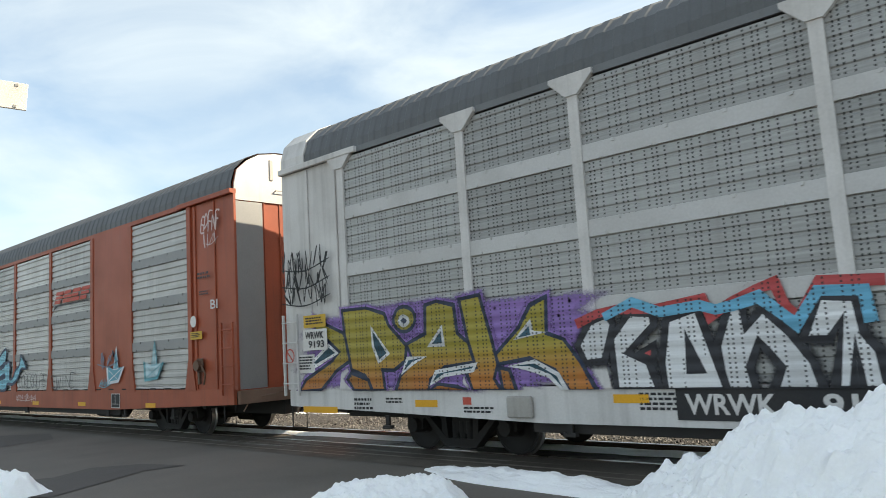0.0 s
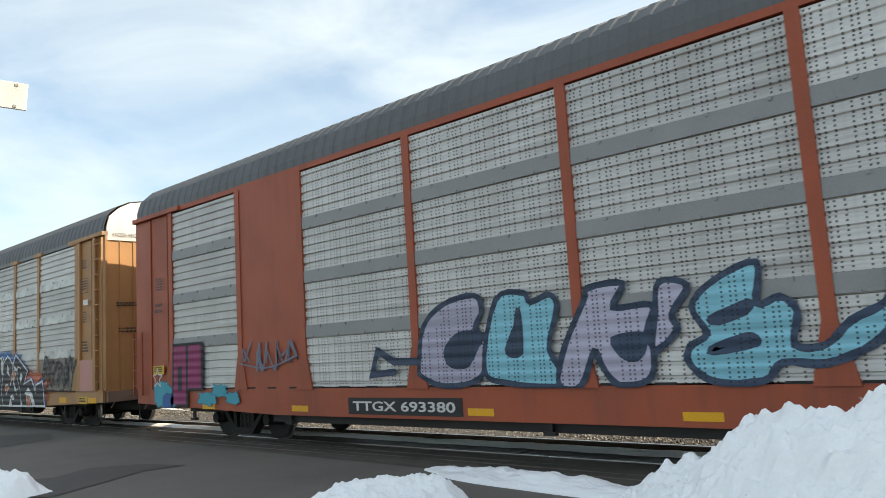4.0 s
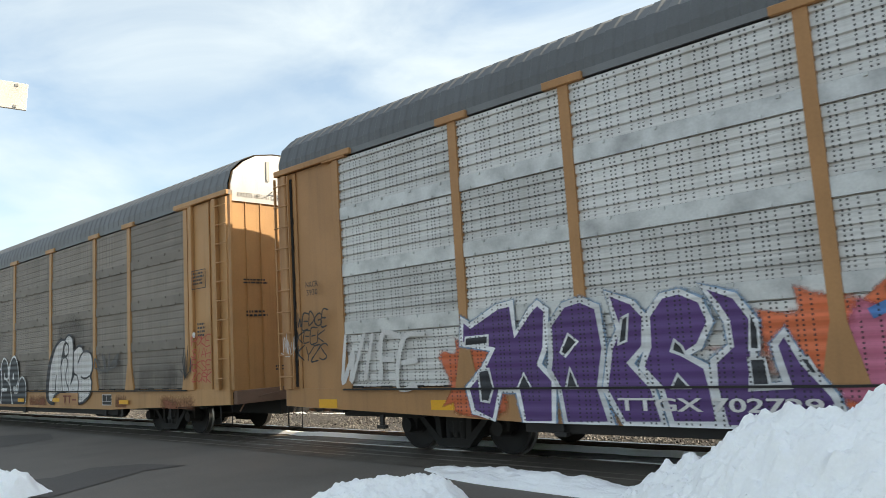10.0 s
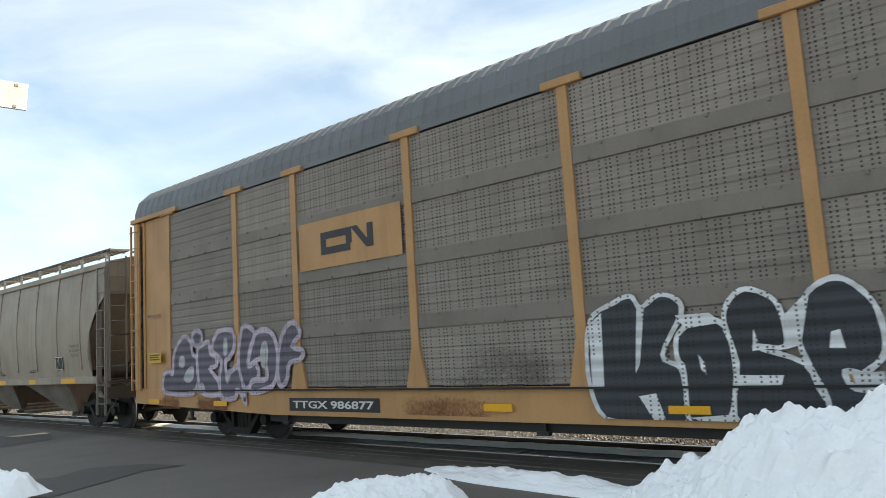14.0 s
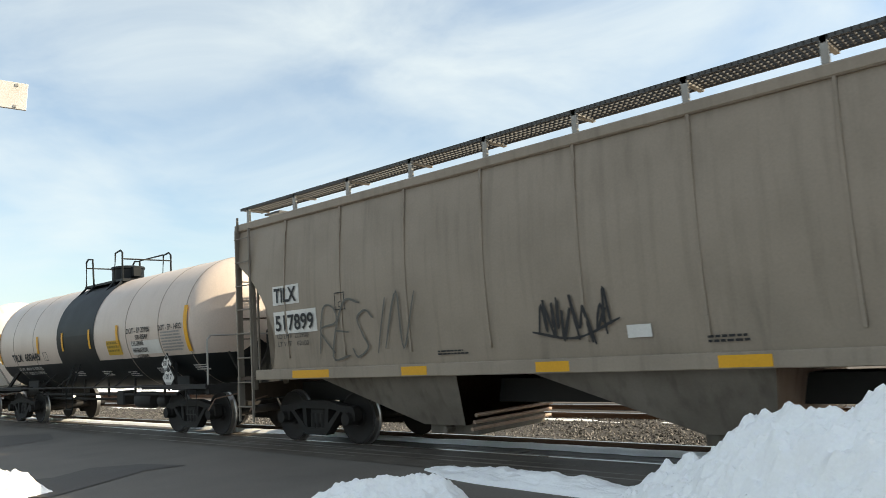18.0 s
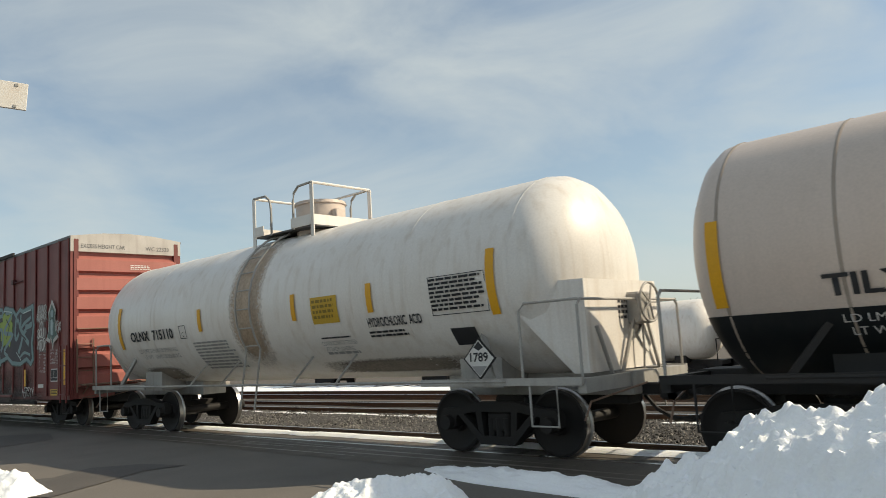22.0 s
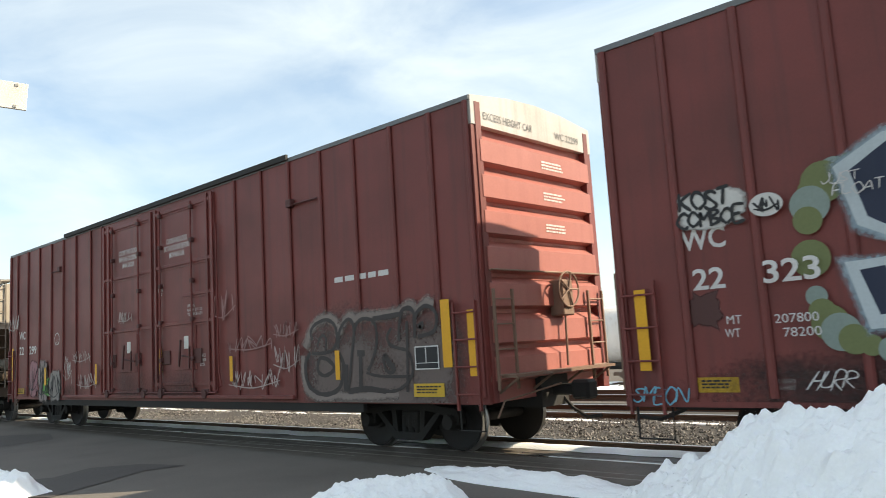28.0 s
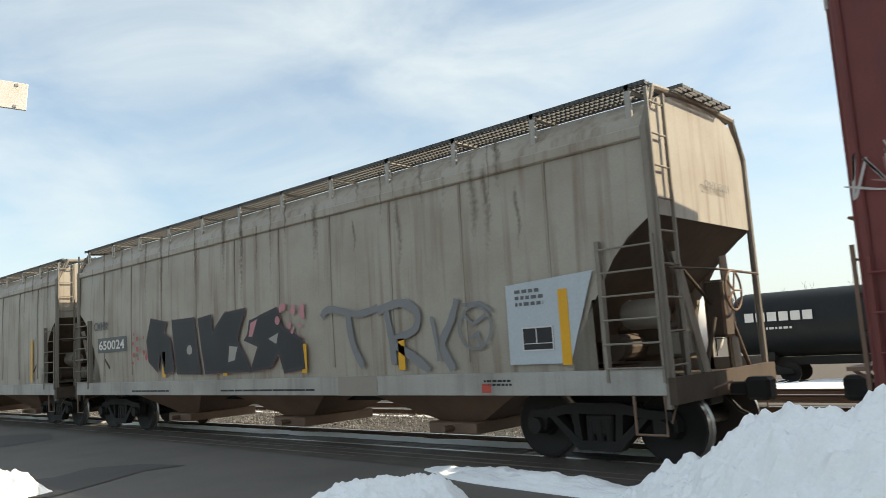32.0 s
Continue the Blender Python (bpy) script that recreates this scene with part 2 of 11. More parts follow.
def soft(material):
    """The same spray paint with a thin speckled edge, by the mesh's own spray density."""
    key = material.name + "_mist"
    if key not in M:
        m = M[key] = material.copy()
        m.name = key
        n, l = m.node_tree.nodes, m.node_tree.links
        at, nz, co = n.new("ShaderNodeAttribute"), n.new("ShaderNodeTexNoise"), n.new("ShaderNodeTexCoord")
        at.attribute_name = "spray"
        nz.inputs["Scale"].default_value, nz.inputs["Detail"].default_value = 22.0, 5
        l.new(co.outputs["Object"], nz.inputs["Vector"])
        a, b = n.new("ShaderNodeMath"), n.new("ShaderNodeMath")
        a.operation, b.operation, b.use_clamp = "MULTIPLY_ADD", "ADD", True
        l.new(at.outputs["Fac"], a.inputs[0])
        a.inputs[1].default_value, a.inputs[2].default_value = 1.9, -0.95
        l.new(a.outputs[0], b.inputs[0])
        l.new(nz.outputs["Fac"], b.inputs[1])
        l.new(b.outputs[0], n["Principled BSDF"].inputs["Alpha"])
    return M[key]


STONE = bpy.data.materials.new("ballast_stone")
STONE.use_nodes = True
_n, _l = STONE.node_tree.nodes, STONE.node_tree.links
_geo = _n.new("ShaderNodeNewGeometry")
_rp = _n.new("ShaderNodeValToRGB")
_rp.color_ramp.elements[0].color, _rp.color_ramp.elements[1].color = (0.018, 0.016, 0.014, 1), (0.27, 0.25, 0.225, 1)
_l.new(_geo.outputs["Random Per Island"], _rp.inputs["Fac"])
_l.new(_rp.outputs["Color"], _n["Principled BSDF"].inputs["Base Color"])
_n["Principled BSDF"].inputs["Roughness"].default_value = 0.85

# ---------------------------------------------------------------- mesh helpers


def box(bm, x0, x1, y0, y1, z0, z1, bevel=0.0):
    g = bmesh.ops.create_cube(bm, size=1)
    bmesh.ops.transform(bm, verts=g["verts"], matrix=Matrix.LocRotScale(((x0 + x1) / 2, (y0 + y1) / 2, (z0 + z1) / 2), None, (abs(x1 - x0), abs(y1 - y0), abs(z1 - z0))))
    if bevel:
        bmesh.ops.bevel(bm, geom=list({e for v in g["verts"] for e in v.link_edges}), offset=bevel, segments=1, affect="EDGES")


def beam(bm, a, b, w, h=None):
    """A square bar from a to b."""
    a, b = Vector(a), Vector(b)
    d = b - a
    g = bmesh.ops.create_cube(bm, size=1)
    q = d.to_track_quat("Z", "Y" if abs(d.normalized().y) < 0.9 else "X")
    bmesh.ops.transform(bm, verts=g["verts"], matrix=Matrix.LocRotScale((a + b) / 2, q, (w, h or w, d.length)))


def tube(bm, pts, r, n=8, cap=True):
    """A round bar along the points."""
    pts = [Vector(p) for p in pts]
    rings = []
    for i, p in enumerate(pts):
        d = ((pts[min(i + 1, len(pts) - 1)] - p).normalized() + (p - pts[max(i - 1, 0)]).normalized()).normalized()
        u = d.cross(Vector((0, 0, 1)) if abs(d.z) < 0.9 else Vector((1, 0, 0))).normalized()
        v = d.cross(u)
        rings.append([bm.verts.new(p + (u * math.cos(6.28319 * k / n) + v * math.sin(6.28319 * k / n)) * r) for k in range(n)])
    for a, b in zip(rings, rings[1:]):
        for k in range(n):
            bm.faces.new((a[k], a[(k + 1) % n], b[(k + 1) % n], b[k]))
    if cap:
        bm.faces.new(rings[0][::-1])
        bm.faces.new(rings[-1])


def extrude(bm, prof, x0, x1, closed=True):
    """A (y, z) outline drawn out from x0 to x1."""
    a = [bm.verts.new((x0, y, z)) for y, z in prof]
    b = [bm.verts.new((x1, y, z)) for y, z in prof]
    k = len(prof)
    for i in range(k if closed else k - 1):
        j = (i + 1) % k
        bm.faces.new((a[i], a[j], b[j], b[i]))
    if closed:
        bm.faces.new(a[::-1])
        bm.faces.new(b)


def plate(bm, outline, y, depth):
    """An (x, z) outline standing upright at y, drawn out by depth along y."""
    a = [bm.verts.new((x, y, z)) for x, z in outline]
    b = [bm.verts.new((x, y + depth, z)) for x, z in outline]
    k = len(outline)
    bm.faces.new(a)
    bm.faces.new(b[::-1])
    for i in range(k):
        j = (i + 1) % k
        bm.faces.new((a[j], a[i], b[i], b[j]))


def lathe(bm, prof, n=32, axis="x"):
    """An (along, radius) outline turned round an axis."""
    rings = []
    for t, r in prof:
        ring = []
        for k in range(n):
            c, s = math.cos(2 * math.pi * k / n) * r, math.sin(2 * math.pi * k / n) * r
            ring.append(bm.verts.new((t, c, s) if axis == "x" else (c, t, s) if axis == "y" else (c, s, t)))
        rings.append(ring)
    for a, b in zip(rings, rings[1:]):
        for k in range(n):
            bm.faces.new((a[k], a[(k + 1) % n], b[(k + 1) % n], b[k]))
    bm.faces.new(rings[0][::-1])
    bm.faces.new(rings[-1])


def ring(bm, r, t, axis="x", n=24):
    """A thin round hoop."""
    k = 8
    loops = []
    for i in range(n):
        a = 2 * math.pi * i / n
        row = []
        for j in range(k):
            q = 2 * math.pi * j / k
            rr, d = r + t * math.cos(q), t * math.sin(q)
            c, s = math.cos(a) * rr, math.sin(a) * rr
            row.append(bm.verts.new((d, c, s) if axis == "x" else (c, d, s)))
        loops.append(row)
    for i in range(n):
        p, q = loops[i], loops[(i + 1) % n]
        for j in range(k):
            bm.faces.new((p[j], p[(j + 1) % k], q[(j + 1) % k], q[j]))


def mesh_of(name, bm, material, smooth=False):
    bmesh.ops.recalc_face_normals(bm, faces=bm.faces)
    me = bpy.data.meshes.new(name)
    bm.to_mesh(me)
    bm.free()
    for m in material if isinstance(material, (list, tuple)) else [material]:
        me.materials.append(m)
    if smooth:
        for p in me.polygons:
            p.use_smooth = True
        me.set_sharp_from_angle(angle=radians(38))
    return me


def part(name, bm, material, parent, label="", smooth=False):
    ob = new(name, mesh_of(name, bm, material, smooth))
    ob.parent = parent
    if label:
        ob["label"] = label
    return ob


def share(ob, m, parent=None):
    """Another object on the mesh of ob."""
    o = new(ob.name.split(".")[0], ob.data)
    o.parent = parent or ob.parent
    o.matrix_local = m
    return o


def lettering(text, size, offset=0.0, shear=0.0, spacing=1.0, width=None):
    """Flat letters in the x-z plane that face -y, centred on their own middle."""
    cu = bpy.data.curves.new("letters", "FONT")
    cu.body, cu.size, cu.offset, cu.shear, cu.space_character = text, size, offset, shear, spacing
    cu.align_x, cu.align_y, cu.resolution_u = "CENTER", "CENTER", 3
    cu.fill_mode = "FRONT"
    ob = bpy.data.objects.new("letters", cu)
    me = ob.to_mesh().copy()
    ob.to_mesh_clear()
    bpy.data.objects.remove(ob)
    bpy.data.curves.remove(cu)
    if len(me.vertices):
        co = np.empty(len(me.vertices) * 3, np.float32)
        me.vertices.foreach_get("co", co)
        co = co.reshape(-1, 3)
        mid = (co.min(0) + co.max(0)) / 2
        co -= mid
        if width:
            co[:, 0] *= width / max(1e-3, co[:, 0].max() - co[:, 0].min())
        out = np.stack([co[:, 0], np.zeros(len(co), np.float32), co[:, 1]], 1)
        me.vertices.foreach_set("co", out.ravel())
        me.update()
    return me


def write(text, x, z, size, parent, ink, y, label="", width=None, offset=0.0, shear=0.0, spacing=1.0, end=False, name="lettering"):
    """Lettering on the near side of a car (or, with end, on its front end, where x is then across the car)."""
    me = lettering(text, size, offset, shear, spacing, width)
    me.materials.append(ink)
    me.name = name
    ob = new(name, me)
    ob.parent = parent
    ob.matrix_local = pose(y, x, z, 0, 0, 90) if end else pose(x, y, z)
    if label:
        ob["label"] = label
    if size <= 0.18:
        ob["kind"] = "stuff"
    return ob


def bars(x, z, w, h, rows, parent, ink, y, end=False, name="small_print"):
    """Lines of print too small to read."""
    rnd = random.Random(int(x * 997 + z * 131))
    bm = bmesh.new()
    step = h / rows
    for i in range(rows):
        cur, z1 = -w / 2, h / 2 - i * step
        stop = w / 2 * rnd.uniform(0.6, 1.0)
        while cur < stop:
            ln = rnd.uniform(0.06, 0.18) * max(0.5, w)
            e = min(cur + ln, stop)
            plate(bm, [(cur, z1 - step * 0.55), (e, z1 - step * 0.55), (e, z1), (cur, z1)], 0, 0.002)
            cur = e + step * 0.35
    ob = part(name, bm, ink, parent)
    ob["kind"] = "stuff"
    ob.matrix_local = pose(y, x, z, 0, 0, 90) if end else pose(x, y, z)
    return ob


def patch(x0, x1, z0, z1, parent, material, y, name="label_plate", label="", depth=0.004):
    bm = bmesh.new()
    box(bm, x0, x1, y, y + depth, z0, z1)
    return part(name, bm, material, parent, label)

# ---------------------------------------------------------------- ground, tracks, snow
GROUND = -0.10


def hills(x, y, seed, size):
    return noise.fractal(Vector((x / size + seed, y / size - seed, seed * 0.7)), 1.0, 2.0, 5)


def flat(name, outline, z, material, label, thick=0.0, kind="structure"):
    bm = bmesh.new()
    vs = [bm.verts.new((x, y, z)) for x, y in outline]
    bm.faces.new(vs)
    ob = new(name, mesh_of(name, bm, material))
    return tagged(ob, label, name.split("_")[0], kind=kind)


bm = bmesh.new()
ROWS_Y = [-60, -20, 0, 4, 8.0, 10.9, 12.6, 16, 20, 26, 34, 90, 300, 2500]
ROWS_Z = [-0.2, -0.14, -0.12, -0.12, -0.13, -0.2, -0.24, -0.22, -0.35, -0.6, -1.17, -1.3, -1.8, -3]
COLS = [-2500, -500, -150, -60, -30, -10, 0, 10, 30, 100, 500, 2500]
grid = [[bm.verts.new((x, y, z)) for x in COLS] for y, z in zip(ROWS_Y, ROWS_Z)]
for r0, r1 in zip(grid, grid[1:]):
    for i in range(len(COLS) - 1):
        bm.faces.new((r0[i], r0[i + 1], r1[i + 1], r1[i]))
ground = tagged(new("ground", mesh_of("ground", bm, M["dirt_ground"])), "brown winter soil with thin gravel beside the tracks", "ground", kind="structure")

ROAD_Z = -0.085


def road_height(y):
    return ROAD_Z + max(0.0, min(0.073, (y - 7.9) * 0.11))


# the paved crossing: slightly crowned sheet up to the rail
bm = bmesh.new()
xs = [-70, -50, -36, -28, -22, -18, -15, -12, -10, -8, -6.5, -5, -3.5, -2, 0, 3, 8, 20]
ys = [-8, -3, 0, 2, 3.5, 5, 6, 7, 7.8, 8.05, 8.35, 8.6, 8.725]
road_v = [[bm.verts.new((x, y, road_height(y))) for x in xs] for y in ys]
for r0, r1 in zip(road_v, road_v[1:]):
    for i in range(len(xs) - 1):
        bm.faces.new((r0[i], r0[i + 1], r1[i + 1], r1[i]))
road = tagged(new("road", mesh_of("road", bm, M["asphalt"], True)), "patched dark grey asphalt road, damp beside the rails", "road", kind="structure")

RAIL_PROF = [(-0.07, -0.172), (0.07, -0.172), (0.07, -0.158), (0.012, -0.135), (0.010, -0.045), (0.036, -0.032), (0.036, -0.006), (0.030, 0.0), (-0.030, 0.0), (-0.036, -0.006), (-0.036, -0.032), (-0.010, -0.045), (-0.012, -0.135), (-0.07, -0.158)]


def rail_track(centre, z, x0, x1, label, ties=True):
    tr = new("railway_track")
    tr.location = (0, centre, z)
    tagged(tr, label, "railway track", kind="structure")
    for side in (-1, 1):
        bm = bmesh.new()
        extrude(bm, [(p + side * 0.753, q) for p, q in RAIL_PROF], x0, x1)
        ob = part("rail", bm, [M["rail_steel"], M["rail_head"]], tr, "rusty steel rail with a polished head")
        for p in ob.data.polygons:
            if p.center.z > -0.004:
                p.material_index = 1
    if ties:
        bm = bmesh.new()
        box(bm, -0.115, 0.115, -1.3, 1.3, -0.34, -0.175, 0.01)
        first = part("tie", bm, M["tie_wood"], tr)
        first.location = (x0 + 0.3, 0, 0)
        k = 1
        while x0 + 0.3 + k * 0.52 < x1 and k < 220:
            share(first, pose(x0 + 0.3 + k * 0.52, random.uniform(-0.03, 0.03), random.uniform(-0.01, 0.0), 0, 0, random.uniform(-1, 1)))
            k += 1
    return tr


rail_track(TRACK, 0.0, -140, 60, "near railway track with worn steel rails on gravel")
rail_track(13.9, 0.10, -140, 60, "empty second railway track with rusty rails", ties=False)
rail_track(18.3, 0.06, -160, 60, "third railway track with rusty rails", ties=False)
rail_track(36.0, -1.0, -160, 60, "far siding track behind the yard", ties=False)

# gravel bed between the tracks
bm = bmesh.new()
prof = [(8.9, -0.17), (9.3, -0.11), (10.6, -0.11), (11.1, -0.12), (11.8, -0.12), (12.4, -0.06), (13.0, -0.01), (14.8, -0.01), (15.6, -0.12), (17.0, -0.2)]
for i, x in enumerate(range(-140, 60, 2)):
    row = [bm.verts.new((x, y, z + 0.03 * hills(x, y, 1.7, 1.5))) for y, z in prof]
    if i:
        for a, b, c, d in zip(last_row, last_row[1:], row[1:], row):
            bm.faces.new((a, b, c, d))
    last_row = row
tagged(new("gravel_bed", mesh_of("gravel_bed", bm, M["gravel_bed"], True)), "grey ballast bed under and between the tracks", "gravel", kind="structure")


def stones(count, x0, x1, y0, y1, zof, lo, hi, seed):
    """Many small broken stones as one mesh."""
    rng = np.random.default_rng(seed)
    base = np.array([(1, 0, 0), (-1, 0, 0), (0, 1, 0), (0, -1, 0), (0, 0, 1), (0, 0, -1)], float)
    tri = np.array([(0, 2, 4), (2, 1, 4), (1, 3, 4), (3, 0, 4), (2, 0, 5), (1, 2, 5), (3, 1, 5), (0, 3, 5)])
    u = rng.random(count) ** 1.5
    x = x1 - u * (x1 - x0)
    y = rng.uniform(y0, y1, count)
    z = np.array([zof(b) for b in y])
    size = rng.uniform(lo, hi, count)
    verts = base[None] * (size[:, None, None] * rng.uniform(0.6, 1.1, (count, 6, 1)))
    turn = rng.uniform(0, 6.28, count)
    c, s = np.cos(turn)[:, None], np.sin(turn)[:, None]
    vx, vy = verts[..., 0] * c - verts[..., 1] * s, verts[..., 0] * s + verts[..., 1] * c
    tilt = rng.uniform(-0.7, 0.7, count)[:, None]
    vz = verts[..., 2] * np.cos(tilt) + vx * np.sin(tilt)
    v = np.stack([vx + x[:, None], vy + y[:, None], vz + z[:, None]], -1).reshape(-1, 3)
    f = (tri[None] + 6 * np.arange(count)[:, None, None]).reshape(-1, 3)
    me = bpy.data.meshes.new("ballast")
    me.from_pydata(v.tolist(), [], f.tolist())
    me.materials.append(STONE)
    return me


def bed_height(y):
    return float(np.interp(y, [p for p, _ in prof], [q for _, q in prof]))


tagged(new("ballast", stones(42000, -70, 4, 8.95, 13.1, bed_height, 0.018, 0.042, 5)), "loose grey and brown crushed ballast stones", "ballast", kind="stuff")


def snow_heap(name, label, cx, cy, rx, ry, h, seed, z0=-0.12, n=64, rough=0.16, peak=1.0, turn=0.0, lumps=0.5):
    """A heap of ploughed snow: a rough dome with lumps."""
    bm = bmesh.new()
    vs = []
    ct, st = math.cos(turn), math.sin(turn)
    for j in range(n + 1):
        row = []
        for i in range(n + 1):
            u, v = 2 * i / n - 1, 2 * j / n - 1
            # a square grid drawn onto a disc
            du, dv = u * math.sqrt(1 - v * v / 2), v * math.sqrt(1 - u * u / 2)
            r = math.hypot(du, dv)
            edge = 1 + 0.22 * noise.noise(Vector((math.atan2(dv, du) * 1.3, seed, 0))) * r
            px, py = du * rx * edge, dv * ry * edge
            x, y = cx + px * ct - py * st, cy + px * st + py * ct
            dome = max(0.0, 1 - r ** 2.2) ** (0.8 * peak)
            big = hills(x, y, seed, rx * 0.9)
            fine = noise.turbulence(Vector((x * 3.2 / lumps * 0.5, y * 3.2 / lumps * 0.5, seed)), 5, False)
            z = z0 + h * dome * (1 + 0.35 * big) + h * rough * (fine - 0.5) * min(1, (1 - r) * 4) - 0.02 * (r > 0.98)
            row.append(bm.verts.new((x, y, z)))
        vs.append(row)
    for a, b in zip(vs, vs[1:]):
        for i in range(n):
            bm.faces.new((a[i], a[i + 1], b[i + 1], b[i]))
    ob = new(name, mesh_of(name, bm, SNOW, True))
    return tagged(ob, label, "snow", kind="stuff")




def ridge_height(u, pts):
    return float(np.interp(u, [p[0] for p in pts], [p[1] for p in pts]))


def snow_bank(name, label, a, b, heights, width, seed, n=170, m=80, lumps=0.16):
    """A bank thrown up by the plough along the line from a to b; heights along it (share of the way, metres)."""
    a, b = Vector(a), Vector(b)
    d = (b - a).normalized()
    side = Vector((-d.y, d.x))
    co, rough, smooth = [], [], []
    for i in range(n + 1):
        u = i / n
        h = ridge_height(u, heights)
        for j in range(m + 1):
            v = 2 * j / m - 1
            w = width * (0.45 + 0.6 * h)
            p = a + (b - a) * u + side * (v * w)
            q = Vector((p.x, p.y, seed))
            fall = max(0.0, 1 - abs(v) ** 1.35)
            low = noise.fractal(q * 0.9, 1.0, 2.0, 3)
            clod = noise.voronoi(q * 5.5)[0][0]
            small = noise.voronoi(q * 13.0)[0][0]
            rough.append(0.6 * lumps * noise.fractal(q * 2.4, 1.0, 2.0, 4) - 0.10 * clod - 0.055 * small + 0.04 * noise.fractal(q * 11.0, 1.0, 2.0, 3) + 0.02 * noise.fractal(q * 30.0, 1.0, 2.0, 2))
            smooth.append((-0.14 + (h + 0.14) * min(1, h * 7) * fall * (1 + 0.06 * low), min(1, fall * 3) * min(1, h * 3 + 0.2)))
            co.append((p.x + 0.05 * low, p.y))
    mean = sum(rough) / len(rough)
    bm = bmesh.new()
    vs = [bm.verts.new((x, y, z + k * (r - mean))) for (x, y), r, (z, k) in zip(co, rough, smooth)]
    for i in range(n):
        for j in range(m):
            k = i * (m + 1) + j
            bm.faces.new((vs[k], vs[k + 1], vs[k + m + 2], vs[k + m + 1]))
    ob = new(name, mesh_of(name, bm, SNOW, True))
    return tagged(ob, label, "snow", kind="stuff")


snow_bank("snow_bank", "large bank of ploughed snow with crusty lumps", (-4.5, 7.3), (1.6, 4.1), [(0, 0.0), (0.1, 0.12), (0.15, 0.23), (0.2, 0.38), (0.25, 0.53), (0.3, 0.69), (0.35, 0.88), (0.4, 1.0), (0.5, 1.12), (0.6, 1.17), (0.85, 1.25), (1, 1.0)], 1.25, 2.3, n=260, m=120)
snow_bank("snow_heap", "small heap of lumpy ploughed snow on the road", (-7.25, 4.75), (-5.55, 6.5), [(0, 0.0), (0.08, 0.08), (0.2, 0.10), (0.4, 0.18), (0.6, 0.21), (0.75, 0.19), (0.9, 0.1), (1, 0.0)], 0.9, 5.1, n=120, m=60, lumps=0.2)
snow_bank("snow_heap", "small rounded snow heap at the road edge", (-14.8, 2.4), (-11.2, 4.0), [(0, 0.0), (0.2, 0.3), (0.6, 0.32), (0.85, 0.24), (1, 0.0)], 0.9, 8.4, n=90, m=50, lumps=0.13)
# a low ridge of snow along the edge of the road and thin snow by the rails
snow_heap("snow_ridge", "low flat ridge of old snow along the road", -5.55, 7.42, 2.0, 0.34, 0.14, 11.2, z0=-0.07, n=80, rough=0.35, turn=radians(-6), lumps=0.4)


def snow_strip(y0, y1, x0, x1, seed, z, label, gaps=0.0):
    """A thin ragged strip of snow along the rails."""
    bm = bmesh.new()
    n = int((x1 - x0) / 0.22)
    last = None
    for i in range(n + 1):
        x = x0 + (x1 - x0) * i / n
        w = 0.5 + 0.9 * hills(x, 0, seed, 1.6) + 0.35 * hills(x, 4, seed, 0.4) - gaps
        a = y0 + 0.07 * hills(x, 9, seed, 0.5)
        w = max(0.0, min(1.0, w)) * (y1 - y0)
        if w < 0.03:
            last = None
            continue
        row = [bm.verts.new((x, a + w * f, z + h * min(1, w * 4))) for f, h in ((0, -0.02), (0.2, 0.028), (0.6, 0.035), (1, -0.02))]
        if last:
            for p, q, r, s in zip(last, last[1:], row[1:], row):
                bm.faces.new((p, q, r, s))
        last = row
    return tagged(new("snow_strip", mesh_of("snow_strip", bm, SNOW, True)), label, "snow", kind="stuff")


snow_strip(9.46, 9.86, -90, 2, 21.0, -0.02, "ragged strip of snow between the rails", -0.75)
snow_strip(12.75, 13.1, -80, 3, 27.0, -0.04, "thin snow at the foot of the second track", -0.2)
snow_strip(21.6, 23.5, -90, 10, 33.0, -0.36, "broken snow patches between the tracks", 0.3)
snow_strip(27.0, 34.5, -160, 40, 39.0, -0.78, "snowy field beyond the siding", -0.4)

# ---------------------------------------------------------------- rolling stock, common parts
CARS, WHEELSETS = [], []


def car_thing(name, x, label, category="railway car"):
    e = new(name)
    e.empty_display_size = 0.5
    e.location = (x, TRACK, 0)
    tagged(e, label, category, group="cars of the freight train")
    CARS.append((e, x))
    return e


def wheelset_mesh(r):
    bm = bmesh.new()
    for s in (-1, 1):
        pr = [(0.685, r * 0.35), (0.69, r + 0.026), (0.712, r + 0.026), (0.728, r), (0.815, r - 0.005), (0.822, r - 0.04), (0.80, r - 0.075), (0.765, r * 0.62), (0.775, r * 0.36), (0.82, r * 0.30), (0.82, 0.09)]
        lathe(bm, [(s * a, b) for a, b in pr], 40, "y")
    lathe(bm, [(-1.02, 0.075), (-0.83, 0.08), (-0.7, 0.09), (0, 0.083), (0.7, 0.09), (0.83, 0.08), (1.02, 0.075)], 14, "y")
    me = mesh_of("wheelset", bm, [M["wheel_steel"], M["tread_steel"]], True)
    for p in me.polygons:
        c = p.center
        if math.hypot(c.x, c.z) > r - 0.012 and 0.7 < abs(c.y) < 0.82:
            p.material_index = 1
    return me


WHEELS = {}


